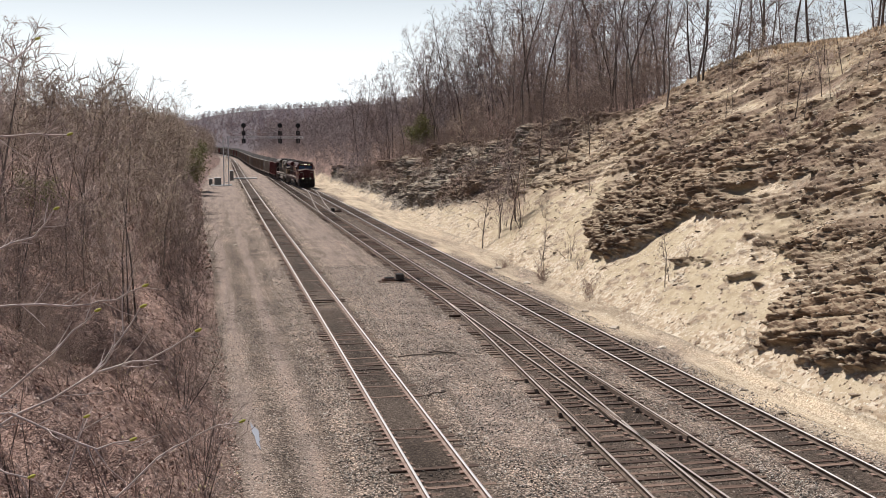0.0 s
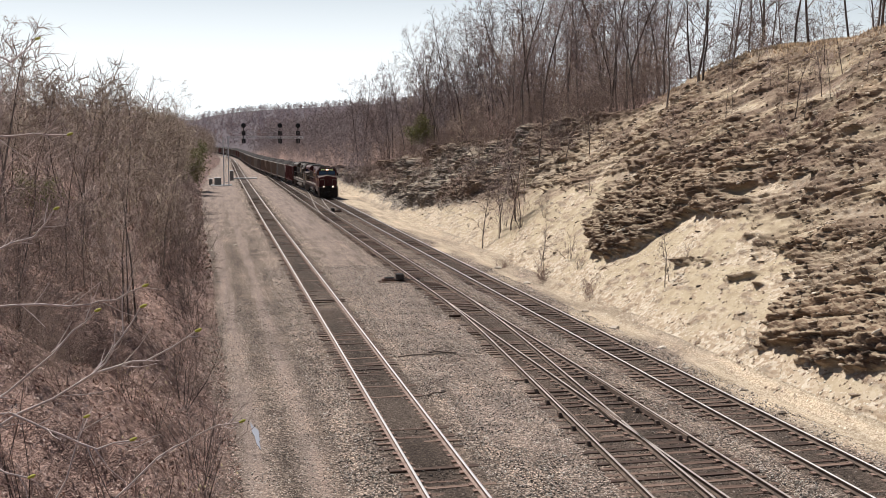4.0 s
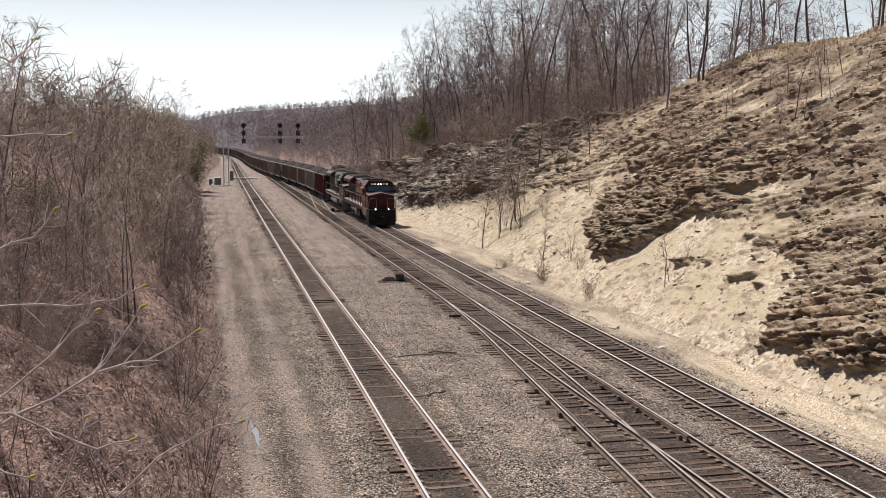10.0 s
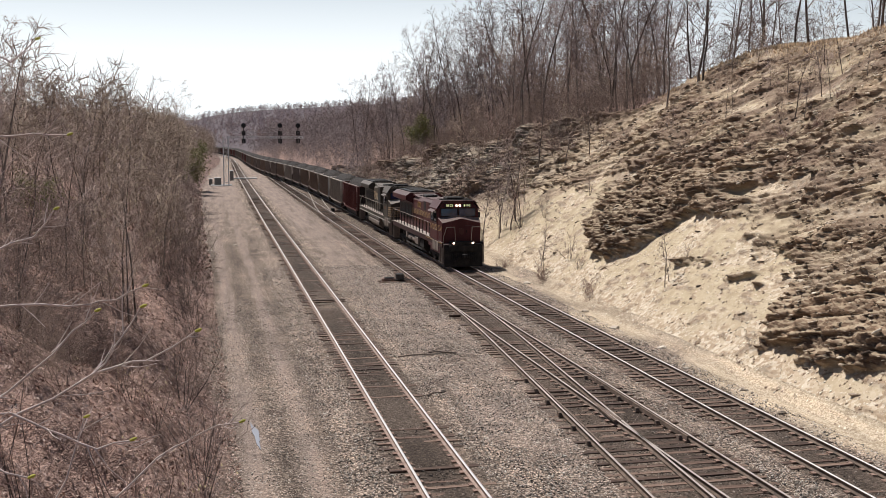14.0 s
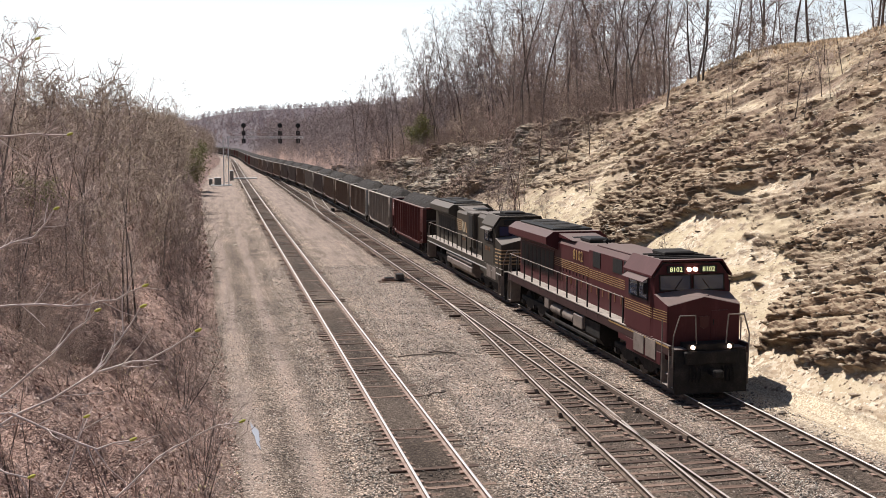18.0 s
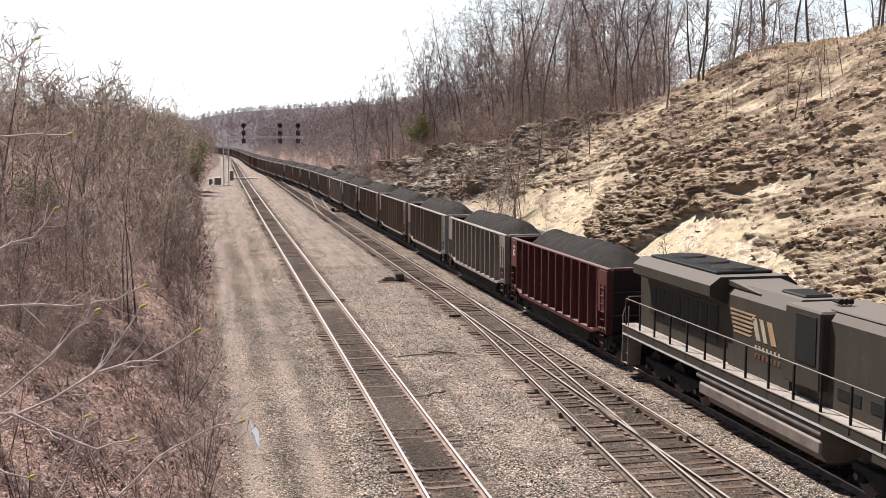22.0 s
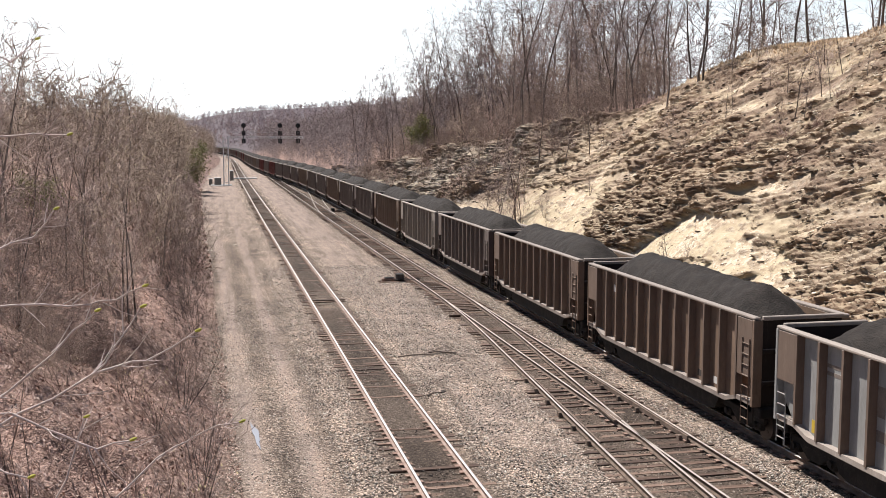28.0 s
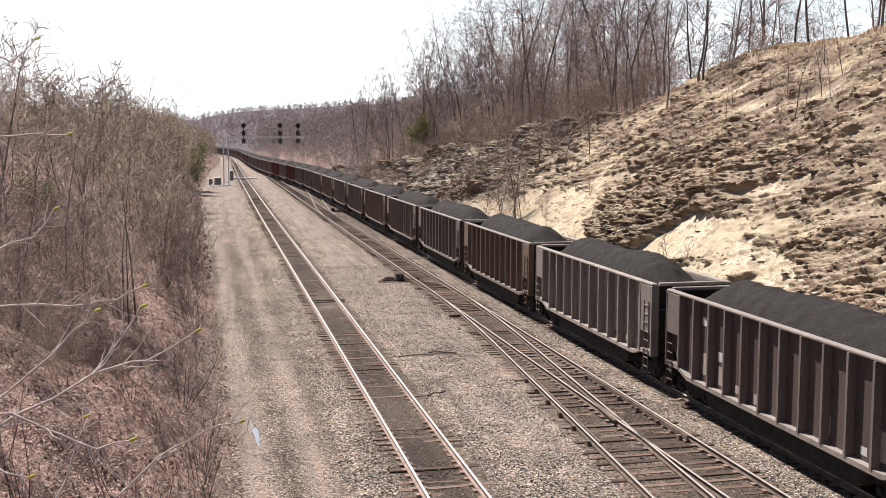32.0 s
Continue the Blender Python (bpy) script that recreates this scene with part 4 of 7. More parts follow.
def end_steps(thing, y, way, mat, rail_mat, deck):
    """Stepwell, snow plough pilot and grab irons at one end."""
    pilot = Shape()
    pilot.prism([(y, 0.32), (y + way * 0.14, 0.12), (y + way * 0.14, 0.9), (y, deck - 0.25)], 0, -1.35, 1.35)
    part("pilot", pilot, M_UNDER, thing)
    for side in (-1, 1):
        s = Shape()
        for k in range(4):
            z = 0.36 + k * 0.36
            xa, xb = sorted((side * (1.50 - 0.09 * k), side * (1.02 - 0.05 * k)))
            ya, yb = sorted((y - way * 0.1, y - way * 0.62))
            s.box((xa, ya, z), (xb, yb, z + 0.035), 0.01)
        for yy in (y - way * 0.08, y - way * 0.64):
            s.prism([(side * 1.52, 0.34), (side * 1.0, 0.34), (side * 0.92, deck - 0.2), (side * 1.5, deck - 0.2)], 1, yy - 0.02, yy + 0.02)
        part("steps", s, M_TANK, thing, "worn metal steps")
        part("grab_iron", Shape().tube([(side * 1.42, y + way * 0.06, deck - 0.8), (side * 1.42, y + way * 0.1, deck + 0.3), (side * 1.2, y + way * 0.1, deck + 1.0), (side * 0.62, y + way * 0.1, deck + 1.0), (side * 0.55, y + way * 0.08, deck)], 0.024, 6), rail_mat, thing)
        part("grab_iron", Shape().tube([(side * 1.5, y - way * 0.66, 0.5), (side * 1.5, y - way * 0.66, deck + 0.75)], 0.024, 6), rail_mat, thing)


def locomotive(label, body, stripe, rail_mat, post_mat, lead):
    """A six-axle road diesel with a wide nose; its front faces -y, its middle is the origin."""
    L = 10.72
    deck = 1.86
    loco = tagged(new("locomotive"), label, "locomotive", "locomotives of the coal train")
    at = lambda o: o - L
    # frame, walkway, fuel tank
    part("underframe", Shape().box((-1.0, at(0.25), 1.15), (1.0, at(21.2), 1.6), 0.04), M_UNDER, loco)
    for side in (-1, 1):
        xs = sorted((side * 0.9, side * 1.52))
        part("walkway", Shape().box((xs[0], at(4.4), deck - 0.05), (xs[1], at(20.9), deck), 0.01), M_TREAD, loco, "pale worn walkway tread")
        xs = sorted((side * 1.40, side * 1.50))
        part("side_sill", Shape().box((xs[0], at(0.5), deck - 0.42), (xs[1], at(20.9), deck - 0.055), 0.02), M_SILL if lead else body, loco)
    part("deck", Shape().box((-0.88, at(0.4), 1.62), (0.88, at(20.95), deck - 0.02), 0.01), M_UNDER, loco)
    tank = Shape().prism([(-1.34, 0.72), (-1.1, 0.40), (1.1, 0.40), (1.34, 0.72), (1.34, 1.3), (-1.34, 1.3)], 1, at(7.6), at(10.9 if lead else 14.2))
    part("fuel_tank", tank, M_TANK if not lead else M_UNDER, loco, "dusty fuel tank")
    if lead:
        for k, (a, b) in enumerate(((10.7, 12.1), (12.4, 13.8))):
            for side in (-1, 1):
                part("air_reservoir", Shape().cyl((side * 1.22, at(a), 1.02), (side * 1.22, at(b), 1.02), 0.23, n=14), M_TANK, loco, "grey air tank", smooth=False)
        for side in (-1, 1):
            xs = sorted((side * 1.12, side * 1.48))
            part("equipment_box", Shape().box((xs[0], at(9.35), 0.78), (xs[1], at(10.5), 1.34), 0.03), M_TANK, loco)
            part("equipment_box", Shape().box((xs[0], at(13.95), 0.95), (xs[1], at(14.6), 1.42), 0.03), M_TANK, loco)
            part("tank_skirt", Shape().box((min(side * 1.40, side * 1.46), at(7.7), 0.52), (max(side * 1.40, side * 1.46), at(14.4), 0.66), 0.02), M_UNDER, loco)
    else:
        for side in (-1, 1):
            part("long_pipe", Shape().cyl((side * 1.36, at(7.4), 1.27), (side * 1.36, at(14.6), 1.27), 0.11, n=12), M_TANK, loco, "long buff air tank")
            part("tank_skirt", Shape().box((min(side * 1.36, side * 1.47), at(7.4), 0.70), (max(side * 1.36, side * 1.47), at(14.4), 1.08), 0.05), M_TANK, loco, "tan sunlit fuel tank side")
    # long hood
    e0, e1 = (9.9, 14.9) if lead else (8.6, 13.4)
    hood = lambda w, z, c: [(-w, deck), (w, deck), (w, z - c), (w - c, z), (-w + c, z), (-w, z - c)]
    part("engine_hood", Shape().prism(hood(0.93, 4.30, 0.26), 1, at(e0), at(20.5)), body, loco)
    part("equipment_hood", Shape().prism(hood(1.0, 4.36, 0.2), 1, at(4.5), at(e0)), body, loco)
    if not lead:
        part("brake_hood", Shape().prism(hood(1.04, 4.42, 0.34), 1, at(9.7), at(13.3)), body, loco)
        part("filter_box", Shape().box((-1.24, at(7.9), 2.2), (1.24, at(9.7), 4.38), 0.06), body, loco)
        for side in (-1, 1):
            xs = sorted((side * 1.24, side * 1.262))
            part("filter_grille", Shape().box((xs[0], at(8.1), 2.9), (xs[1], at(9.1), 4.2), 0.005), M_GRILLE, loco)
    # radiator with flared wings
    r0, r1 = (14.3, 20.75) if lead else (13.7, 19.9)
    wing = [(-1.52, 4.30), (-1.52, 3.96), (-0.93, 3.70), (0.93, 3.70), (1.52, 3.96), (1.52, 4.30), (1.16, 4.56), (-1.16, 4.56)]
    rad = part("radiator_hood", Shape().prism(wing, 1, at(r0), at(r1)), body, loco)
    part("radiator_top", Shape().box((-1.0, at(r0 + 0.6), 4.564), (1.0, at(r1 - 0.4), 4.66), 0.03), M_GRILLE, rad)
    ramp_ = Shape()
    ramp_.prism([(at(r0 - 2.0), 4.302), (at(r0), 4.302), (at(r0), 4.48)], 0, -0.9, 0.9)
    part("hood_ramp", ramp_, body, rad)
    for k in range(3):
        c = at(r0 + 1.4 + k * 1.75)
        part("radiator_fan", Shape().cyl((0, c, 4.664), (0, c, 4.73), 0.72, 0.66, n=20), M_UNDER, rad)
    for side in (-1, 1):
        xs = sorted((side * 0.93, side * 0.952))
        # dark maroon puts the wing's shade into the leader's grille colour
        part("radiator_grille", Shape().box((xs[0], at(r0 + 0.5), 2.35), (xs[1], at(r1 - 0.5), 3.6), 0.005), M_SILL if lead else body, rad)
        for k in range(8):
            y = at(r0 + 0.55 + k * 0.68)
            xg = sorted((side * 0.954, side * 0.966))
            part("louvre_panel", Shape().box((xg[0], y, 2.45), (xg[1], y + 0.5, 3.5), 0.004), M_GRILLE, rad)
        for k in range(9):
            y = at(e0 + 0.25 + k * (r0 - e0 - 0.3) / 9)
            part("hood_door", Shape().box((xs[0], y, 2.0), (xs[0] + 0.018 if side > 0 else xs[1], y + (r0 - e0 - 0.3) / 9 - 0.02, 3.35), 0.0), body, loco)
            part("door_latch", Shape().box((min(side * 0.95, side * 0.975), y + 0.06, 2.8), (max(side * 0.95, side * 0.975), y + 0.1, 2.95)), M_UNDER, loco)
    # roof gear
    part("exhaust_vent", Shape().box((-0.45, at(e0 + 1.4), 4.302), (0.45, at(e0 + 2.7), 4.5), 0.05), M_GRILLE, loco)
    part("roof_hatch", Shape().box((-0.6, at(e0 + 3.1), 4.302), (0.6, at(e0 + 4.2), 4.40), 0.03), M_UNDER, loco)
    part("roof_hatch", Shape().box((-0.8, at(5.0), 4.362), (0.8, at(e0 - 0.4), 4.43), 0.03), body, loco)
    horn = Shape()
    for k in (-0.15, 0.0, 0.15):
        horn.cyl((k, at(e0 + 0.5), 4.48), (k, at(e0 + 0.1), 4.5), 0.03, 0.085, n=8)
    horn.cyl((0, at(e0 + 0.45), 4.302), (0, at(e0 + 0.45), 4.5), 0.03, n=6)
    part("horn", horn, M_UNDER, loco)
    for side in (-1, 1):
        x0, x1 = sorted((side * 1.0, side * 1.02))
        for (a, b, z0, z1) in ((4.9, 5.9, 3.55, 4.12), (6.1, 7.1, 3.55, 4.12), (8.5, 9.4, 3.5, 4.15)) if lead else ((5.0, 6.0, 2.2, 2.5), (6.4, 7.4, 2.2, 2.5)):
            part("vent", Shape().box((x0, at(a), z0), (x1, at(b), z1), 0.004), M_GRILLE, loco)
        for (a, b) in ((4.7, 5.6), (5.75, 6.7)):
            part("cabinet_door", Shape().box((min(side * 1.51, side * 1.53), at(a - 3.1), deck - 0.78), (max(side * 1.51, side * 1.53), at(b - 3.1), deck - 0.1), 0.01), M_TANK, loco)
        part("cabinet", Shape().box((min(side * 1.0, side * 1.5), at(1.2), deck - 0.9), (max(side * 1.0, side * 1.5), at(4.4), deck - 0.43), 0.02), body, loco)
    # cab
    cab0, cab1 = 2.05, 4.6
    cab = part("cab", Shape().prism([(-1.5, deck), (1.5, deck), (1.5, 4.0), (1.12, 4.5), (-1.12, 4.5), (-1.5, 4.0)], 1, at(cab0 + 0.14), at(cab1)), body, loco)
    rake = lambda z: at(cab0 - 0.24 + 0.093 * (z - deck))
    frontal = [(-1.44, deck), (1.44, deck), (1.44, 3.97), (1.08, 4.46), (-1.08, 4.46), (-1.44, 3.97)]
    rear = [(-1.5, deck), (1.5, deck), (1.5, 4.0), (1.12, 4.5), (-1.12, 4.5), (-1.5, 4.0)]
    bow = Shape().add([(x, rake(z), z) for x, z in frontal] + [(x, at(cab0 + 0.14), z) for x, z in rear], [(0, 1, 2, 3, 4, 5)] + [(k, (k + 1) % 6, 6 + (k + 1) % 6, 6 + k) for k in range(6)])
    part("cab_front", bow, body, cab)
    part("cab_roof", Shape().prism([(-1.56, 3.97), (-1.16, 4.53), (1.16, 4.53), (1.56, 3.97), (1.56, 4.05), (1.18, 4.60), (-1.18, 4.60), (-1.56, 4.05)], 1, at(cab0 - 0.06), at(cab1 + 0.05)), body, cab)
    part("air_conditioner", Shape().box((-0.6, at(3.0), 4.604), (0.6, at(4.2), 4.78), 0.05), M_UNDER, cab)
    for k in range(4):
        part("roof_slat", Shape().box((-1.1, at(2.3 + k * 0.5), 4.602), (1.1, at(2.42 + k * 0.5), 4.645), 0.01), M_UNDER, cab)
    for side in (-1, 1):
        x0, x1 = sorted((side * 1.5, side * 1.515))
        for (a, b) in ((2.45, 3.2), (3.35, 4.1)):
            w = part("side_window", Shape().box((x0, at(a), 3.15), (x1, at(b), 3.85), 0.005), M_GLASS, cab)
            fr = Shape()
            ring = [(a - 0.06, 3.09), (b + 0.06, 3.09), (b + 0.06, 3.91), (a - 0.06, 3.91), (a, 3.15), (b, 3.15), (b, 3.85), (a, 3.85)]
            fr.v = [(side * xx, at(yy), zz) for xx in (1.495, 1.53) for yy, zz in ring]
            fr.f = [f for k in range(4) for k2 in ((k + 1) % 4,) for f in ((k, k2, 4 + k2, 4 + k), (8 + k, 8 + k2, 12 + k2, 12 + k), (k, k2, 8 + k2, 8 + k), (4 + k, 4 + k2, 12 + k2, 12 + k))]
            part("window_frame", fr, M_UNDER, w)
        part("window_awning", Shape().prism([(side * 1.5, 3.93), (side * 1.78, 3.78), (side * 1.78, 3.80), (side * 1.5, 3.96)], 1, at(2.3), at(4.25)), body, cab)
        part("mirror", Shape().box((min(side * 1.55, side * 1.7), at(2.35), 3.35), (max(side * 1.55, side * 1.7), at(2.39), 3.75), 0.01), M_UNDER, cab)
        xs = sorted((side * 0.07, side * 1.22))
        pane = Shape().prism([(rake(3.52) - 0.02, 3.52), (rake(3.52) + 0.02, 3.52), (rake(4.03) + 0.02, 4.03), (rake(4.03) - 0.02, 4.03)], 0, *xs)
        wind = part("windshield", pane, M_GLASS, cab, "raked cab glass, painted blue for sky reflection")
        seal = Shape()
        for z0, z1, xa, xb in ((3.48, 3.525, 0.03, 1.26), (4.025, 4.07, 0.03, 1.26), (3.52, 4.03, 0.03, 0.075), (3.52, 4.03, 1.215, 1.26)):
            seal.prism([(rake(z0) - 0.03, z0), (rake(z0) + 0.01, z0), (rake(z1) + 0.01, z1), (rake(z1) - 0.03, z1)], 0, *sorted((side * xa, side * xb)))
        part("window_frame", seal, M_UNDER, wind)
        part("wiper", Shape().cyl((side * 0.7, rake(3.5) - 0.04, 3.5), (side * 0.4, rake(3.9) - 0.03, 3.9), 0.012, n=5), M_UNDER, wind)
        xs = sorted((side * 0.30, side * 0.96))
        nb = part("number_board", Shape().box((xs[0], rake(4.1) - 0.05, 4.12), (xs[1], rake(4.4) + 0.02, 4.37), 0.01), M_GRILLE, cab, "dark number board")
        if lead:
            part("number", text_mesh("8102", 0.25, M_BOARD, "number"), None, nb, "lit figures 8102", pose(side * 0.63, rake(4.1) - 0.06, 4.245))
        part("headlight", Shape().cyl((side * 0.12, rake(4.1) - 0.08, 4.245), (side * 0.12, rake(4.3) + 0.03, 4.245), 0.075, n=14), M_LAMP if lead else M_GRILLE, cab, "lit headlight" if lead else "dark headlight")
    # nose
    n0 = 0.95
    plan = ((n0, 1.33, 3.10, 3.40), (n0 + 0.05, 1.38, 3.12, 3.42), (cab0 - 0.1, 1.47, 3.40, 3.56))
    skirt = 1.22
    rings = [[(-w, at(y), skirt), (w, at(y), skirt), (w, at(y), zc), (0.0, at(y), zp), (-w, at(y), zc)] for y, w, zc, zp in plan]
    nose = Shape().add(sum(rings, []), [(0, 1, 2, 3, 4)] + [(5 * r + k, 5 * r + (k + 1) % 5, 5 * r + 5 + (k + 1) % 5, 5 * r + 5 + k) for r in range(2) for k in range(5)])
    nose = part("nose", nose, body, loco)

    def nose_band(z, h, mat, label=""):
        """A painted line that runs round the nose."""
        path = [(-(w + 0.006), at(y) - (0.006 if k == 0 else 0)) for k, (y, w, _, _) in reversed(list(enumerate(plan)))] + [(w + 0.006, at(y) - (0.006 if k == 0 else 0)) for k, (y, w, _, _) in enumerate(plan)]
        inner = [(x * 0.99, y + 0.02) for x, y in reversed(path)]
        part("nose_stripe", Shape().prism(path + inner, 2, z, z + h), mat, nose, label)

    part("nose_hatch", Shape().prism([(at(n0 + 0.25), 3.30), (at(n0 + 0.75), 3.40), (at(n0 + 0.75), 3.47), (at(n0 + 0.25), 3.42)], 0, -0.28, 0.28), body, nose)
    part("nose_door", Shape().box((0.25, at(n0 - 0.02), 1.95), (0.9, at(n0), 2.92), 0.008), body, nose)
    part("door_handle", Shape().box((0.32, at(n0 - 0.05), 2.4), (0.36, at(n0 - 0.021), 2.6), 0.008), M_UNDER, nose)
    if lead:
        part("emblem_plate", Shape().prism([(-0.2, 2.72), (0.2, 2.72), (0.15, 2.36), (0.0, 2.26), (-0.15, 2.36)], 1, at(n0 - 0.03), at(n0)), M_OXIDE, nose, "small red emblem plate")
    for side in (-1, 1):
        hose = Shape()
        for k in range(4):
            x = side * (0.42 + 0.13 * k)
            hose.tube([(x, at(0.44), 1.15), (x, at(0.28), 1.0), (x, at(0.24), 0.72), (x + side * 0.03, at(0.3), 0.52)], 0.024, 5)
        part("air_hoses", hose, M_UNDER, loco, "black rubber air hoses")
    front = Shape()
    front.box((-1.3, at(0.45), 0.80), (1.3, at(n0 - 0.004), 1.62), 0.05)
    part("front_platform", front, M_UNDER, loco, "grimy black front platform")
    part("platform_edge", Shape().box((-1.32, at(0.43), 1.624), (1.32, at(n0 - 0.004), 1.68), 0.02), M_SILL if lead else body, loco)
    for side in (-1, 1):
        xs = sorted((side * 1.40, side * 1.492))
        part("cab_skirt", Shape().box((xs[0], at(cab0 - 0.1), skirt), (xs[1], at(cab1 + 0.6), deck - 0.002), 0.01), body, loco)
    for side in (-1, 1):
        part("ditch_light", Shape().cyl((side * 0.68, at(0.33), 1.74), (side * 0.68, at(0.43), 1.74), 0.07, n=14), M_LAMP if lead else M_GRILLE, loco, "lit ditch light" if lead else "dark ditch light")
    # stripes and lettering
    if lead:
        for k in range(5):
            z = 2.98 + k * 0.085
            for side in (-1, 1):
                xs = sorted((side * 0.955, side * 0.962))
                part("stripe", Shape().box((xs[0], at(e0 + 0.01), z), (xs[1], at(r0 + 0.4), z + 0.026)), stripe, loco)
                xs = sorted((side * 1.0, side * 1.008))
                part("stripe", Shape().box((xs[0], at(4.62), z), (xs[1], at(e0), z + 0.026)), stripe, loco)
                xs = sorted((side * 1.5, side * 1.507))
                part("stripe", Shape().box((xs[0], at(cab0), z - 0.45), (xs[1], at(cab1 - 0.05), z - 0.424)), stripe, cab)
            for side in (-1, 1):
                part("nose_stripe", Shape().prism([(side * 1.38, at(n0 + 0.06)), (side * 1.388, at(n0 + 0.06)), (side * 1.478, at(cab0 - 0.1)), (side * 1.46, at(cab0 - 0.1))], 2, z - 0.45, z - 0.424), stripe, nose)
        for side in (-1, 1):
            num = text_mesh("8102", 0.66, stripe, "number")
            part("number", num, None, loco, "gold figures 8102", pose(side * 0.972, at(11.4), 3.72, 0, 0, side * 90))
            for k in range(12):
                y = at(6.1 + k * 0.68)
                x = 1.012 if 6.1 + k * 0.68 < e0 - 0.35 else 0.972
                xs = sorted((side * (x - 0.012), side * (x + 0.004)))
                part("letter_bar", Shape().box((xs[0], y, 2.36), (xs[1], y + 0.11, 2.72)), M_DULLGOLD, loco, "faded gold letter bar")
            xs = sorted((side * 1.5, side * 1.507))
            part("sill_stripe", Shape().box((xs[0], at(0.55), deck - 0.16), (xs[1], at(6.2), deck - 0.10)), stripe, loco, "gold line along the sill")
    else:
        for k in range(5):
            z = 2.0 + k * 0.19
            nose_band(z, 0.07, stripe, "buff nose stripe")
        for side in (-1, 1):
            x0, x1 = sorted((side * 1.045, side * 1.055))
            for k in range(6):
                z = 3.62 - k * 0.13
                part("emblem_bar", Shape().prism([(at(13.2 - 0.05 * k), z), (at(11.7 + 0.05 * k), z), (at(11.6 + 0.05 * k), z + 0.065), (at(13.2 - 0.05 * k), z + 0.065)], 0, x0, x1), stripe, loco, "pale stripe of the side emblem")
            for k, (a, w, lean) in enumerate(((11.55, 0.26, -0.30), (11.12, 0.22, -0.30), (10.70, 0.30, -0.30))):
                part("emblem_bar", Shape().prism([(at(a), 2.95), (at(a - w), 2.95), (at(a - w - lean), 3.60), (at(a - lean), 3.60)], 0, x0, x1), stripe if k == 2 else M_CREAM, loco, "pale slanted emblem shape")
            for row in range(2):
                for k in range(7):
                    part("letter_bar", Shape().box((x0, at(11.52 - k * 0.22), 2.66 - 0.24 * row), (x1, at(11.64 - k * 0.22), 2.79 - 0.24 * row)), M_CREAM if row == 0 else M_DULLGOLD, loco)
            xs = sorted((side * 1.5, side * 1.508))
            for j in range(4):
                part("letter_bar", Shape().box((xs[0], at(3.0 + j * 0.3), 2.55), (xs[1], at(3.14 + j * 0.3), 2.80)), M_DULLGOLD, cab)
            xs = sorted((side * 1.5, side * 1.507))
            part("sill_stripe", Shape().box((xs[0], at(0.55), deck - 0.40), (xs[1], at(20.85), deck - 0.33)), M_WHITEP, loco, "white line along the sill")
    handrail(loco, -1.47, at(4.8), at(20.6), deck, 13, post_mat, rail_mat)
    handrail(loco, 1.47, at(4.8), at(20.6), deck, 13, post_mat, rail_mat)
    end_steps(loco, at(0.45), -1, body, rail_mat, deck)
    end_steps(loco, at(20.95), 1, body, rail_mat, deck)
    for y in (at(4.2), at(17.2)):
        truck_on(loco, y, (-2.0, 0.0, 2.0), 0.53, WHEELS_LOCO)
    coupler(loco, at(0.45), -1)
    coupler(loco, at(20.95), 1)
    return loco


lead_loco = locomotive("maroon diesel locomotive with gold stripes and lit headlights", M_TUSCAN, M_GOLD, M_TANK, M_UNDER, True)
second_loco = locomotive("black diesel locomotive with pale striped nose behind the leader", M_BLACKP, M_BUFF, M_TANK, M_UNDER, False)

stencils = [(M_WHITEP, 5.0, 2.9, 0.35, 0.28), (M_WHITEP, 4.4, 2.9, 0.30, 0.28), (M_WHITEP, 5.0, 2.4, 0.30, 0.2), (M_WHITEP, -4.2, 1.2, 0.28, 0.22), (M_YELLOW, -5.55, 1.15, 0.3, 0.3)]
big_marks = [(M_TANK, 4.4, 3.05, 0.7, 0.1), (M_TANK, 4.4, 2.85, 0.7, 0.1), (M_TANK, 2.6, 2.3, 0.6, 0.75), (M_TANK, 1.7, 2.3, 0.55, 0.75), (M_TANK, 2.6, 1.7, 0.8, 0.28), (M_YELLOW, 5.2, 1.15, 0.3, 0.35)]
red_marks = [(M_WHITEP, 5.95, 2.62, 0.34, 0.07), (M_WHITEP, 5.95, 2.44, 0.34, 0.07), (M_WHITEP, 6.15, 2.30, 0.07, 0.3), (M_WHITEP, 3.3, 1.8, 0.4, 0.2), (M_WHITEP, 2.2, 1.8, 0.4, 0.2), (M_WHITEP, 5.9, 2.7, 0.3, 0.5), (M_WHITEP, 5.0, 2.6, 0.25, 0.2), (M_WHITEP, -3.6, 1.25, 0.25, 0.25), (M_YELLOW, -5.3, 1.5, 0.2, 0.3)]
M_RUST = paint("rust stain", (0.20, 0.10, 0.05), (0.10, 0.06, 0.04), 0.6, 0.8)
rust_marks = [(M_RUST, -6.1, 1.6, 0.35, 0.4), (M_RUST, 1.9, 1.18, 0.3, 0.16), (M_SOOT, -3.1, 1.2, 0.3, 0.22), (M_SOOT, 0.8, 1.25, 0.35, 0.12), (M_RUST, -1.4, 1.16, 0.2, 0.25)]
patches = [(M_RIB_PALE, -4.9, 1.25, 0.4, 0.75), (M_RIB_PALE, -2.6, 1.3, 0.34, 0.5), (M_RIB_PALE, 0.9, 1.15, 0.5, 0.3), (M_RIB_PALE, 2.0, 1.2, 0.55, 0.24), (M_RIB_PALE, 3.2, 1.2, 0.4, 0.6), (M_RIB_PALE, 4.3, 1.3, 0.36, 0.7), (M_WHITEP, 3.25, 1.95, 0.36, 0.3)]
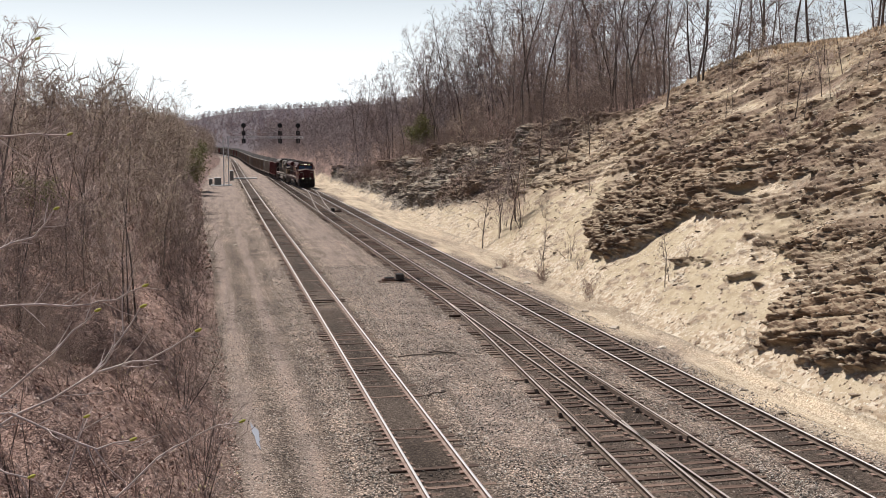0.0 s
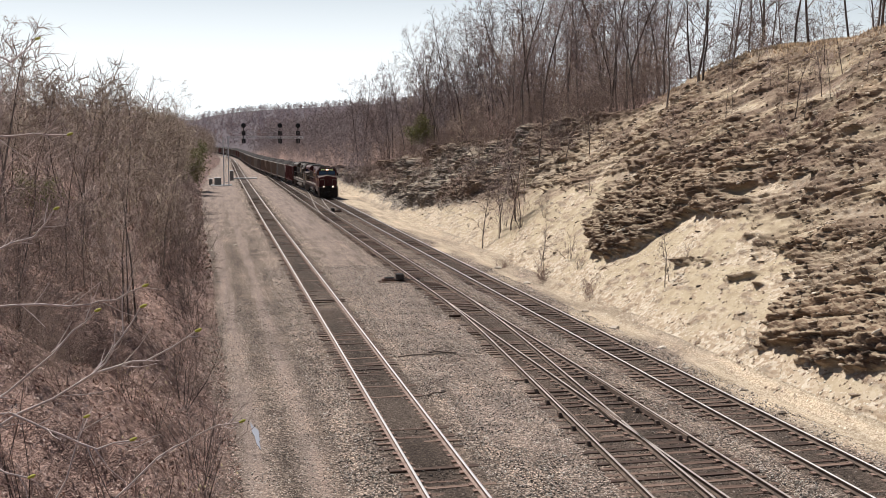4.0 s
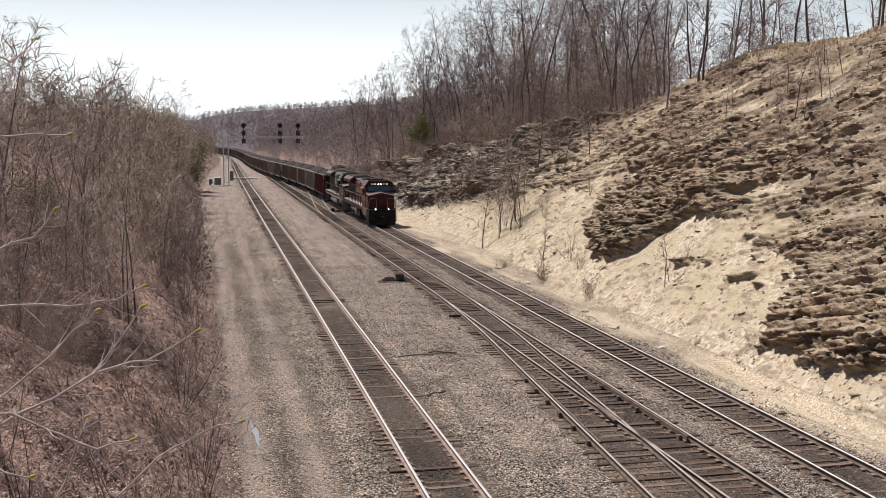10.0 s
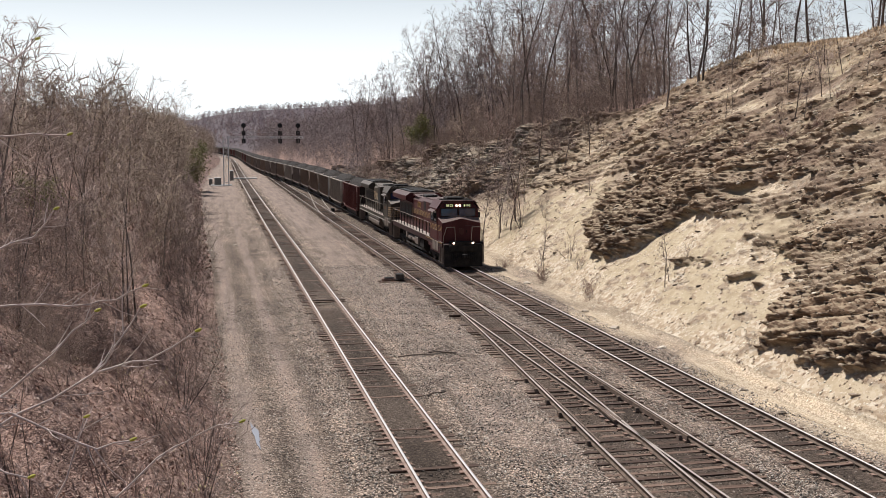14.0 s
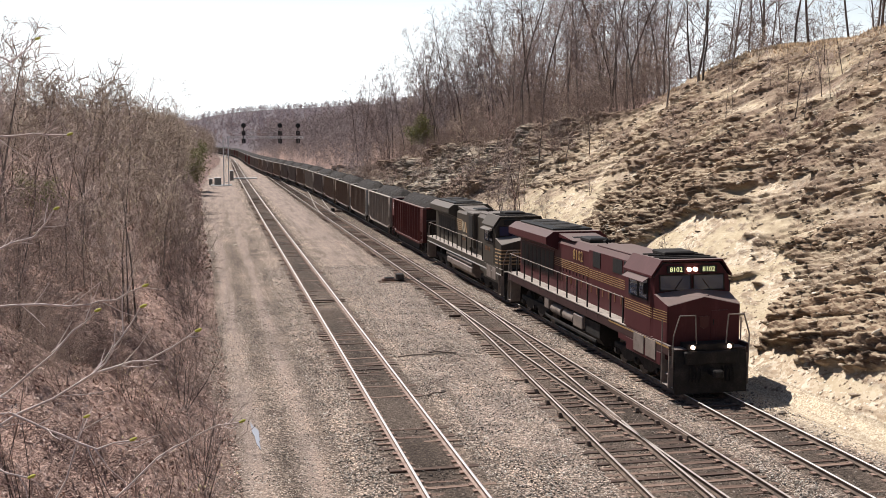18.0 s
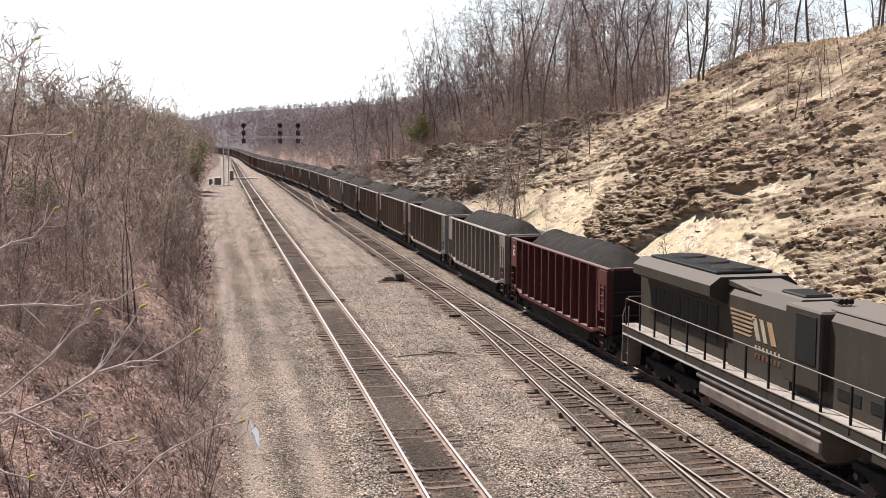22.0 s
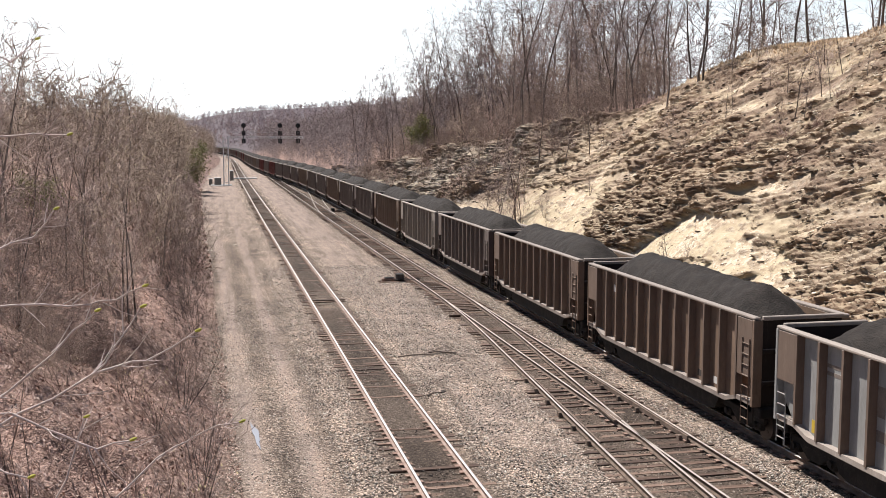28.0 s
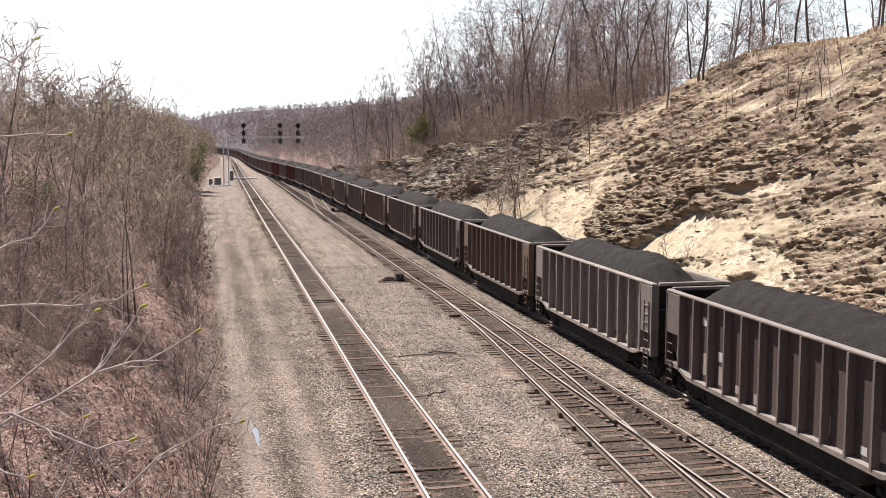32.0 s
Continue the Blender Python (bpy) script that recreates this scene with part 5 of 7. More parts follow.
LOOKS = {
    "red": (M_OXIDE, "oxide red coal car with outside ribs, heaped with coal", red_marks, M_RIB_RED),
    "silver": (M_SILVER, "dirty silver grey coal car with outside ribs, heaped with coal", stencils + rust_marks, M_SILVER),
    "pale": (M_PALE, "pale grey coal car with dark stencils, heaped with coal", big_marks + rust_marks, M_RIB_TAN),
    "brown": (M_BROWN, "faded brown coal car with pale stencils, heaped with coal", stencils + rust_marks, M_RIB_TAN),
    "dark": (M_DARK, "sooty dark brown coal car with white patches, heaped with coal", stencils + patches, M_RIB_DARK),
}
ORDER = ["red", "silver", "pale", "brown", "brown", "dark", "silver", "brown", "dark", "dark", "brown", "dark", "dark", "brown", "dark"]
deal = random.Random(12)
FINE_CARS, CARS = 15, 52
cars, protos = [], {}
for i in range(CARS):
    look_ = ORDER[i] if i < len(ORDER) else deal.choice(["dark", "brown", "dark", "dark", "dark", "red"])
    key = (look_, i < FINE_CARS)
    if key not in protos:
        protos[key] = coal_car(LOOKS[look_][0], LOOKS[look_][3], LOOKS[look_][1], key[1], i, LOOKS[look_][2])
        cars.append(protos[key])
    else:
        c = copy_thing(protos[key], pose(0, 0, 0))
        for ch in c.children:
            if ch.name.startswith("coal_load"):
                ch.data = COAL[i % 4]
        cars.append(c)

# the line the train runs on, by length from where the rails pass under the bridge
LINE_Y = np.arange(-150, 1140, 2.0)
LINE_X = track3(LINE_Y)
LINE_S = np.concatenate([[0], np.cumsum(np.hypot(np.diff(LINE_Y), np.diff(LINE_X)))]) - 150.0


def on_line(s):
    """The pose of a vehicle whose middle is s metres along track 3."""
    y, x = np.interp(s, LINE_S, LINE_Y), np.interp(s, LINE_S, LINE_X)
    a, b = s - 4, s + 4
    dx = np.interp(b, LINE_S, LINE_X) - np.interp(a, LINE_S, LINE_X)
    dy = np.interp(b, LINE_S, LINE_Y) - np.interp(a, LINE_S, LINE_Y)
    return pose(float(x), float(y), 0.172, 0, 0, -math.degrees(math.atan2(dx, dy)))


def train_front(t):
    """Where the leading pilot is at t seconds."""
    if t < 19:
        return 191.9 - 8.3 * t - 0.0308 * t * t
    return 23.08 - 9.47 * (t - 19)


# ---------------------------------------------------------------- bare woods and brush
def limb(segs, rng, p, d, length, r, n, wander, up):
    """A bent, tapering branch of n pieces; returns its points."""
    pts, r0 = [(p.copy(), r)], r
    for k in range(n):
        d = (d + Vector((rng.gauss(0, wander), rng.gauss(0, wander), rng.gauss(0, wander) + up))).normalized()
        q = p + d * (length / n)
        r2 = r * 0.45 if n == 1 else r0 * (1 - 0.86 * (k + 1) / n) if n > 3 else r * (1 - 0.72 / n)
        segs.append((p.copy(), q.copy(), r, r2))
        p, r = q, r2
        pts.append((p.copy(), r))
    return pts, d


def aside(rng, d, lift):
    a = d.orthogonal().normalized()
    b = d.cross(a)
    t = rng.uniform(0, 2 * math.pi)
    return (d * lift + (a * math.cos(t) + b * math.sin(t)) * math.sqrt(max(0.02, 1 - lift * lift))).normalized()


def grow(rng, height, stems=1, limbs=12, subs=5, twigs=4, lean=0.05, first=0.3, spread=0.55, thick=0.011, fine=0.014, reach=0.34):
    """Pieces of trunk, of limbs with twigs, and tips of a leafless tree or shrub."""
    wood, twig, tips, ends = [], [], [], []
    for s in range(stems):
        d0 = Vector((rng.gauss(0, lean), rng.gauss(0, lean), 1)).normalized()
        h = height * (rng.uniform(0.65, 1.0) if stems > 1 else 1.0)
        base = Vector((rng.uniform(-0.35, 0.35), rng.uniform(-0.35, 0.35), -0.25)) * (0.1 if stems > 1 else 0) + Vector((0, 0, -0.25))
        trunk, _ = limb(wood, rng, base, d0, h, h * thick, 8 if stems == 1 else 4, 0.09, 0.06)
        for k in range(limbs):
            f = first + (0.97 - first) * (k + rng.random()) / limbs
            i = min(len(trunk) - 2, int(f * (len(trunk) - 1)))
            u = f * (len(trunk) - 1) - i
            p = trunk[i][0].lerp(trunk[i + 1][0], u)
            r = trunk[i][1] * 0.5
            dl = aside(rng, (trunk[i + 1][0] - trunk[i][0]).normalized(), spread + 0.2 * f)
            ln = h * reach * (1.15 - 0.75 * f) * rng.uniform(0.7, 1.25)
            pts, _ = limb(twig, rng, p, dl, ln, max(r, fine), 3, 0.16, 0.10)
            for j in range(subs):
                a = rng.randrange(1, len(pts))
                p2, r2 = pts[a]
                p2 = p2.lerp(pts[a - 1][0], rng.random() * 0.9)
                d2 = aside(rng, (pts[a][0] - pts[a - 1][0]).normalized(), 0.65)
                pts2, _ = limb(twig, rng, p2, d2, ln * rng.uniform(0.3, 0.6), max(r2 * 0.6, fine), 2, 0.2, 0.14)
                for m in range(twigs):
                    b = rng.randrange(1, len(pts2))
                    p3 = pts2[b][0].lerp(pts2[b - 1][0], rng.random())
                    d3 = aside(rng, (pts2[b][0] - pts2[b - 1][0]).normalized(), 0.7)
                    e, _ = limb(ends, rng, p3, d3, ln * rng.uniform(0.16, 0.36), fine * 1.15, 1, 0.1, 0.1)
                    tips.append(e[-1][0])
    return wood, (twig, ends), tips


def pieces(segs, n):
    """Vertices and quads of many tapering pieces at once."""
    a = np.array([s[0] for s in segs])
    b = np.array([s[1] for s in segs])
    ra = np.array([s[2] for s in segs])[:, None, None]
    rb = np.array([s[3] for s in segs])[:, None, None]
    d = b - a
    d = d / np.maximum(np.linalg.norm(d, axis=1, keepdims=True), 1e-6)
    ref = np.where(np.abs(d[:, 2:3]) < 0.9, np.array([[0, 0, 1.0]]), np.array([[1.0, 0, 0]]))
    u = np.cross(d, ref)
    u /= np.linalg.norm(u, axis=1, keepdims=True)
    w = np.cross(d, u)
    t = np.arange(n) * 2 * np.pi / n
    ring = u[:, None, :] * np.cos(t)[None, :, None] + w[:, None, :] * np.sin(t)[None, :, None]
    V = np.concatenate([a[:, None] + ring * ra, b[:, None] + ring * rb], 1).reshape(-1, 3)
    k = np.arange(n)
    q = np.stack([k, (k + 1) % n, n + (k + 1) % n, n + k], -1)
    F = (np.arange(len(segs))[:, None, None] * 2 * n + q[None]).reshape(-1, 4)
    return V, F


def skin(segs, n):
    """Trunks as unbroken tubes: a ring at each joint of a run of pieces."""
    V, F, last = [], [], None
    for a, b, ra, rb in segs:
        d = (b - a).normalized()
        u = d.cross(Vector((0.3, 1, 0.1))).normalized()
        w = d.cross(u)
        ring = lambda p, r: [tuple(p + (u * math.cos(2 * math.pi * i / n) + w * math.sin(2 * math.pi * i / n)) * r) for i in range(n)]
        if last is None or (last - a).length > 1e-4:
            V += ring(a, ra)
        o = len(V) - n
        V += ring(b, rb)
        F += [(o + i, o + (i + 1) % n, o + n + (i + 1) % n, o + n + i) for i in range(n)]
        last = b
    return V, F


def spears(segs):
    """The finest twigs and far branches: slim three-sided points."""
    V, F = pieces(segs, 3)
    V = V.reshape(-1, 6, 3)
    V = np.concatenate([V[:, :3], V[:, 3:].mean(1, keepdims=True)], 1).reshape(-1, 3)
    k = np.arange(len(segs))[:, None] * 4
    return V, np.concatenate([k + np.array([q]) for q in ([0, 1, 3], [1, 2, 3], [2, 0, 3])])


def both(segs, points):
    """Branches in tubes and twigs in points, as triangles of one mesh."""
    V, F = pieces(segs, 3)
    T = np.concatenate([F[:, [0, 1, 2]], F[:, [0, 2, 3]]])
    W, G = spears(points)
    return np.concatenate([V, W]), np.concatenate([T, G + len(V)])


def buds_of(tips, rng, size, share):
    """Small pointed buds at the twigs' tips."""
    V, F = [], []
    for p in tips:
        if rng.random() > share:
            continue
        s = size * rng.uniform(0.6, 1.4)
        o = len(V)
        for dx, dy, dz in ((1, 0, 0), (-0.5, 0.87, 0), (-0.5, -0.87, 0), (0, 0, 2.0)):
            V.append((p.x + dx * s, p.y + dy * s, p.z + dz * s))
        F += [(o, o + 1, o + 2, o + 2), (o, o + 1, o + 3, o + 3), (o + 1, o + 2, o + 3, o + 3), (o + 2, o, o + 3, o + 3)]
    return V, [f[:3] for f in F]


def plant(name, label, cat, group, seed, buds=0.0, bud_size=0.03, bark=None, twig=None, **how):
    rng = random.Random(seed)
    wood, twigs, tips = grow(rng, **how)
    base = tagged(new(name), label, cat, group)
    part("trunk", raw_mesh("trunk", *skin(wood, 6), bark or M_BARK, smooth=True), None, base)
    crown = part("crown", raw_mesh("crown", *both(*twigs), twig or M_TWIG), None, base)
    if buds:
        V, F = buds_of(tips, rng, bud_size, buds)
        tagged(part("bud_growth", raw_mesh("bud_growth", V, F, M_BUDS), None, crown, "tan buds"), kind="stuff")
    return base


M_TWIG_DARK = noise_mat("dark grey twigs", [(0.10, 0.07, 0.063), (0.18, 0.13, 0.118), (0.29, 0.22, 0.20)], 0.6, 7, 0.9, bump=0, each=0.35)
M_TWIG_RED = noise_mat("reddish twigs", [(0.17, 0.10, 0.085), (0.28, 0.185, 0.155), (0.40, 0.29, 0.25)], 0.6, 7, 0.9, bump=0, each=0.35)

woods = [plant("bare_tree", "tall leafless tree with dark trunk on the cutting's edge", "tree", "woods above the cutting", 100 + k, height=15.0, limbs=17, subs=6, twigs=6,
               first=0.16 + 0.08 * (k % 3), spread=0.55 + 0.1 * (k % 2), lean=0.03, thick=0.0062, fine=0.011, reach=0.27, twig=(M_TWIG_DARK, M_TWIG_DARK, M_TWIG_FAR)[k % 3]) for k in range(7)]
smalls = [plant("young_tree", "young leafless tree with tan buds on the brushy bank", "tree", "young trees on the bank", 200 + k, buds=(0.0, 0.35, 0.45)[k % 3], bud_size=0.022, height=8.0, limbs=18, subs=5, twigs=4,
                first=0.15, spread=0.55, thick=0.0065, fine=0.0095, reach=0.30, twig=(M_TWIG, M_TWIG_TAN, M_TWIG_TAN)[k % 3]) for k in range(7)]
shrubs = [plant("shrub", "leafless brown shrub with many thin stems on the bank", "shrub", "brush on the bank", 300 + k, buds=(0.0, 0.3)[k % 2], bud_size=0.02, height=3.0, stems=6, limbs=5, subs=3, twigs=2,
                lean=0.32, first=0.2, spread=0.6, thick=0.006, fine=0.007, reach=0.4, twig=(M_TWIG, M_TWIG_RED, M_TWIG_DARK)[k % 3]) for k in range(6)]
brush = random.Random(77)
used = set()


def set_plant(kinds, x, y, size, sink=0.05):
    k = brush.randrange(len(kinds))
    proto = kinds[k]
    z = float(land(x, y)) - sink
    m = pose(x, y, z, brush.uniform(-4, 4), brush.uniform(-4, 4), brush.uniform(0, 360)) @ Matrix.Scale(size, 4)
    if id(proto) not in used:
        used.add(id(proto))
        proto.matrix_basis = m
        return proto
    return copy_thing(proto, m)


# the wooded left bank, near part
n = 0
while n < 170:
    y = 34 + 165 * brush.random() ** 1.4
    x = float(left_toe(y)) - 1.6 - (2 + 0.14 * y + 7) * brush.random() ** 1.15
    if y < 60 and brush.random() < 0.45:
        continue
    set_plant(smalls, x, y, brush.uniform(0.78, 1.2) * (0.92 if y < 95 else 1.12) * (0.75 if x > float(left_toe(y)) - 3.5 else 1.0))
    n += 1
for x, y, s in ((-7.8, 40, 0.95), (-8.8, 44, 1.0)):
    set_plant(smalls, x, y, s)
n = 0
while n < 190:
    y = 19 + 120 * brush.random() ** 1.3
    x = float(left_toe(y)) - 0.15 - (1.0 + 10 * brush.random()) * brush.random() ** 0.9
    if y < 48 and brush.random() < 0.72:
        continue
    set_plant(shrubs, x, y, brush.uniform(0.45, 1.25))
    n += 1
# the woods behind the rock face's crest
n = 0
while n < 112:
    y = 62 + 100 * brush.random() ** 1.1
    back = crest(y) / TAN
    d = back + (0.5 + 30 * brush.random() ** 1.3 if y > 80 else 4 + 22 * brush.random())
    x = float(right_toe(y)) + float(d)
    if y < 80 and (x < 43 or brush.random() < 0.6):
        continue
    if x > 0.44 * y and brush.random() < 0.72:  # the woods open out towards the grassy top
        continue
    if y > 88 and brush.random() < 0.2:
        set_plant(smalls, x, y, brush.uniform(0.9, 1.5) * min(1.2, max(0.8, 1.2 - (y - 95) * 0.007)))
    else:
        set_plant(woods, x, y, brush.uniform(0.75, 1.1) * (1.0 if y < 88 else 1.22))
    n += 1
for x, y, s in ((37.2, 78.2, 0.95), (36.0, 73.6, 0.85), (41.5, 60.5, 0.75), (43.5, 63, 0.9), (45, 60, 0.85), (40.2, 68, 0.9), (42.5, 70, 1.0), (46, 66, 0.9), (47, 57, 0.8), (44, 54, 0.7), (49, 60, 0.9), (41, 74, 0.95), (39.3, 71, 0.8)):
    set_plant(woods, x, y, s)
for k in range(26):
    y = 120 + 110 * brush.random()
    x = float(right_toe(y)) + float(crest(y)) / TAN + 0.5 + 13 * brush.random()
    set_plant(woods, x, y, brush.uniform(0.8, 1.12))
# scattered bushes on the talus and ledges
for x, y, s in ((22.4, 80.0, 0.9), (22.9, 77.0, 1.1), (21.6, 62.0, 0.75), (21.2, 59.5, 0.4), (23.0, 48.5, 0.55), (20.9, 55.2, 0.35), (20.4, 37.0, 0.28), (33.8, 58.5, 0.8), (34.6, 56.0, 0.8), (31.8, 55.0, 0.5), (29.5, 63, 0.5), (23.8, 74.0, 0.8), (22.0, 85, 0.8), (24.5, 92, 0.9), (26, 70.5, 0.6)):
    set_plant(shrubs, x, y, s)
for x, y, s in ((23.4, 79.0, 0.8), (24.6, 82.0, 0.65), (33.6, 57.4, 0.42), (36.2, 66, 0.45), (26.5, 99, 0.8), (27, 108, 0.8), (25, 118, 0.8), (25.5, 130, 0.8), (33.0, 52.0, 0.36), (34.2, 50.5, 0.42), (35.0, 54.0, 0.4), (31.0, 60.0, 0.36), (33.0, 63.0, 0.45), (34.5, 61.0, 0.5), (30.5, 67.0, 0.4), (36.0, 57.5, 0.45)):
    set_plant(smalls, x, y, s)
saplings = [plant("sapling", "slim dark leafless sapling rooted in the talus", "sapling", "saplings on the talus", 400 + k, bark=M_BARK, twig=M_TWIG_DARK, height=4.0, stems=1, limbs=10, subs=3, twigs=2,
                  lean=0.12, first=0.2, spread=0.7, thick=0.008, fine=0.011, reach=0.22) for k in range(3)]
for x, y, s in ((22.5, 78.6, 1.9), (21.7, 79.0, 1.5), (22.1, 80.2, 1.7), (23.2, 79.6, 1.3), (20.6, 80.3, 0.9), (20.2, 63.3, 0.55), (20.5, 64.0, 0.45), (21.6, 47.7, 0.5), (21.9, 47.9, 0.35), (31.8, 53.6, 0.75), (31.9, 52.8, 0.6), (33.4, 53.4, 0.7), (33.7, 75.1, 1.8), (35.9, 74.2, 1.7), (28.0, 82, 1.0), (27.0, 86, 1.1), (29.5, 80, 0.9)):
    set_plant(saplings, x, y, s)
tufts = [plant("dry_tuft", "low tangle of dry stems on the talus", "shrub", "dry tufts on the talus", 420 + k, bark=M_TWIG_RED, twig=M_TWIG_RED, height=1.0, stems=12, limbs=4, subs=3, twigs=2,
               lean=0.55, first=0.15, spread=0.6, thick=0.008, fine=0.006, reach=0.4) for k in range(2)]
for x, y, s in ((20.2, 54.5, 1.1), (20.5, 55.3, 0.9), (19.9, 53.8, 0.7), (19.8, 36.7, 0.6), (20.3, 63.0, 1.2), (20.0, 62.2, 1.0), (22.0, 50.0, 0.5), (19.7, 71.0, 1.1), (19.8, 40.5, 0.4), (20.6, 33.0, 0.5), (26.5, 50.5, 0.7), (23.5, 41.0, 0.6), (30.5, 52.0, 1.3), (31.2, 50.5, 1.2), (33.0, 51.0, 1.2)):
    set_plant(tufts, x, y, s)
n = 0
while n < 110:
    y = 80 + 100 * brush.random()
    x = float(right_toe(y)) + float(crest(y)) / TAN * brush.uniform(0.1, 1.0) + brush.uniform(0, 2)
    set_plant(shrubs, x, y, brush.uniform(0.7, 1.5))
    n += 1


# the woods farther off: many thin trees in one mass
def far_tree(rng, h, n=34, fine=1.0):
    segs = []
    limb(segs, rng, Vector((0, 0, -0.5)), Vector((rng.gauss(0, 0.05), rng.gauss(0, 0.05), 1)), h, h * 0.0065, 5, 0.10, 0.06)
    for k in range(n):
        f = 0.12 + 0.78 * rng.random()
        d = aside(rng, Vector((0, 0, 1)), 0.6)
        limb(segs, rng, Vector((rng.gauss(0, 0.2), rng.gauss(0, 0.2), h * f)), d, h * 0.30 * (1.2 - 0.8 * f), 0.045 * fine, 2, 0.25, 0.12)
        p, q = segs[-1][0], segs[-1][1]
        for j in range(2):
            limb(segs, rng, p.lerp(q, rng.random()), aside(rng, d, 0.6), h * 0.12, 0.04 * fine, 1, 0.2, 0.1)
    return spears(segs)


def stand(name, label, spots, mat, seed, n=34, fine=1.0):
    rng = random.Random(seed)
    kinds = [far_tree(rng, 10.0, n, fine) for k in range(6)]
    VV, FF, o = [], [], 0
    for x, y, z, s in spots:
        V, F = kinds[rng.randrange(6)]
        a = rng.uniform(0, 2 * math.pi)
        c, sn = math.cos(a) * s, math.sin(a) * s
        P = np.stack([V[:, 0] * c - V[:, 1] * sn + x, V[:, 0] * sn + V[:, 1] * c + y, V[:, 2] * s + z], -1)
        VV.append(P)
        FF.append(F + o)
        o += len(V)
    tagged(new(name, raw_mesh(name, np.concatenate(VV), np.concatenate(FF), mat)), label, "woods", kind="stuff")


spots_l, spots_r = [], []
for k in range(560):
    y = 70 + 480 * brush.random() ** 1.3
    x = float(left_toe(y)) - 2.5 - 45 * brush.random() ** 1.3
    spots_l.append((x, y, float(land(x, y)), brush.uniform(0.65, 1.1)))
for k in range(300):
    y = 91 + 97 * brush.random()
    x = float(right_toe(y)) + float(crest(y)) / TAN + 0.5 + 26 * brush.random() ** 1.3
    if x < 0.44 * y:
        spots_r.append((x, y, float(land(x, y)), brush.uniform(0.3, 0.75)))
near_r = spots_r
spots_r = []
for k in range(480):
    y = 120 + 480 * brush.random() ** 1.2
    x = float(right_toe(y)) + float(crest(y)) / TAN + 2 + 70 * brush.random() ** 1.2
    spots_r.append((x, y, float(land(x, y)), brush.uniform(0.9, 1.35)))
M_TWIG_BROWN = noise_mat("warm brown thicket", [(0.075, 0.048, 0.038), (0.135, 0.091, 0.073), (0.22, 0.158, 0.13)], 0.6, 7, 0.9, bump=0, each=0.35)
stand("left_woods", "leafless brown woods along the cutting", spots_l, M_TWIG_TAN, 5)
stand("right_thicket", "dense grey brown thicket above the rocks", near_r, M_TWIG_BROWN, 16, 44, 0.5)
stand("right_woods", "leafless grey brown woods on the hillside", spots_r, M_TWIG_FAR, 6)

# tangled scrub over the crest of the rocks
scrub = []
for k in range(950):
    y = 68 + 85 * brush.random()
    x = float(right_toe(y)) + float(crest(y)) / TAN * brush.uniform(0.80, 1.0) + 6.5 * brush.random() ** 1.4 - 0.6
    if y > 80 or x > 37.5:
        scrub.append((x, y, float(land(x, y)), brush.uniform(0.13, 0.36)))
stand("crest_scrub", "tangled brown scrub along the top of the rocks", scrub, M_TWIG_BROWN, 41, 34, 0.5)

# low growth under the woods
under = []
for k in range(1100):
    y = 76 + 420 * brush.random() ** 1.7
    x = float(right_toe(y)) + float(crest(y)) / TAN * 0.9 + 0.5 + 45 * brush.random() ** 1.4
    if x < 0.46 * y:
        under.append((x, y, float(land(x, y)), brush.uniform(0.22, 0.5)))
stand("right_undergrowth", "dense leafless undergrowth on the hillside", under, M_TWIG_BROWN, 8, 17)
under = []
for k in range(850):
    y = 170 + 380 * brush.random() ** 1.2
    x = float(right_toe(y)) + 0.6 + 32 * brush.random() ** 1.5
    under.append((x, y, float(land(x, y)), brush.uniform(0.3, 0.75)))
# mauve twig colour stands in for valley haze on this growth
stand("valley_undergrowth", "dense undergrowth along the valley, haze tint in its twigs", under, M_TWIG_FAR, 18, 17)
under = []
for k in range(500):
    y = 75 + 420 * brush.random() ** 1.4
    x = float(left_toe(y)) - 0.8 - 25 * brush.random() ** 1.6
    under.append((x, y, float(land(x, y)), brush.uniform(0.2, 0.45)))
tangle = []
for k in range(300):
    y = 26 + 36 * brush.random() ** 1.3
    x = -2.6 - 0.05 * y - 5.5 * brush.random()
    tangle.append((x, y, float(land(x, y)) - 0.1, brush.uniform(0.10, 0.26)))
for k in range(80):
    x, y = -4.6 + brush.gauss(0, 1.1), 34.0 + brush.gauss(0, 2.0)
    tangle.append((x, y, float(land(x, y)) - 0.1, brush.uniform(0.10, 0.2)))
stand("bank_tangle", "dark tangled brush on the near bank", tangle, M_TWIG_BROWN, 44, 34, 0.45)
stand("left_undergrowth", "dense leafless undergrowth on the bank", under, M_TWIG, 9, 17)

def thin_crown(m, share):
    """Lets light through crowns of thin twigs."""
    nt = m.node_tree
    b, o = nt.nodes["Principled BSDF"], nt.nodes["Material Output"]
    tr, mx = nt.nodes.new("ShaderNodeBsdfTranslucent"), nt.nodes.new("ShaderNodeMixShader")
    nt.links.new(b.inputs["Base Color"].links[0].from_socket, tr.inputs[0])
    mx.inputs[0].default_value = share
    nt.links.new(b.outputs[0], mx.inputs[1])
    nt.links.new(tr.outputs[0], mx.inputs[2])
    nt.links.new(mx.outputs[0], o.inputs[0])


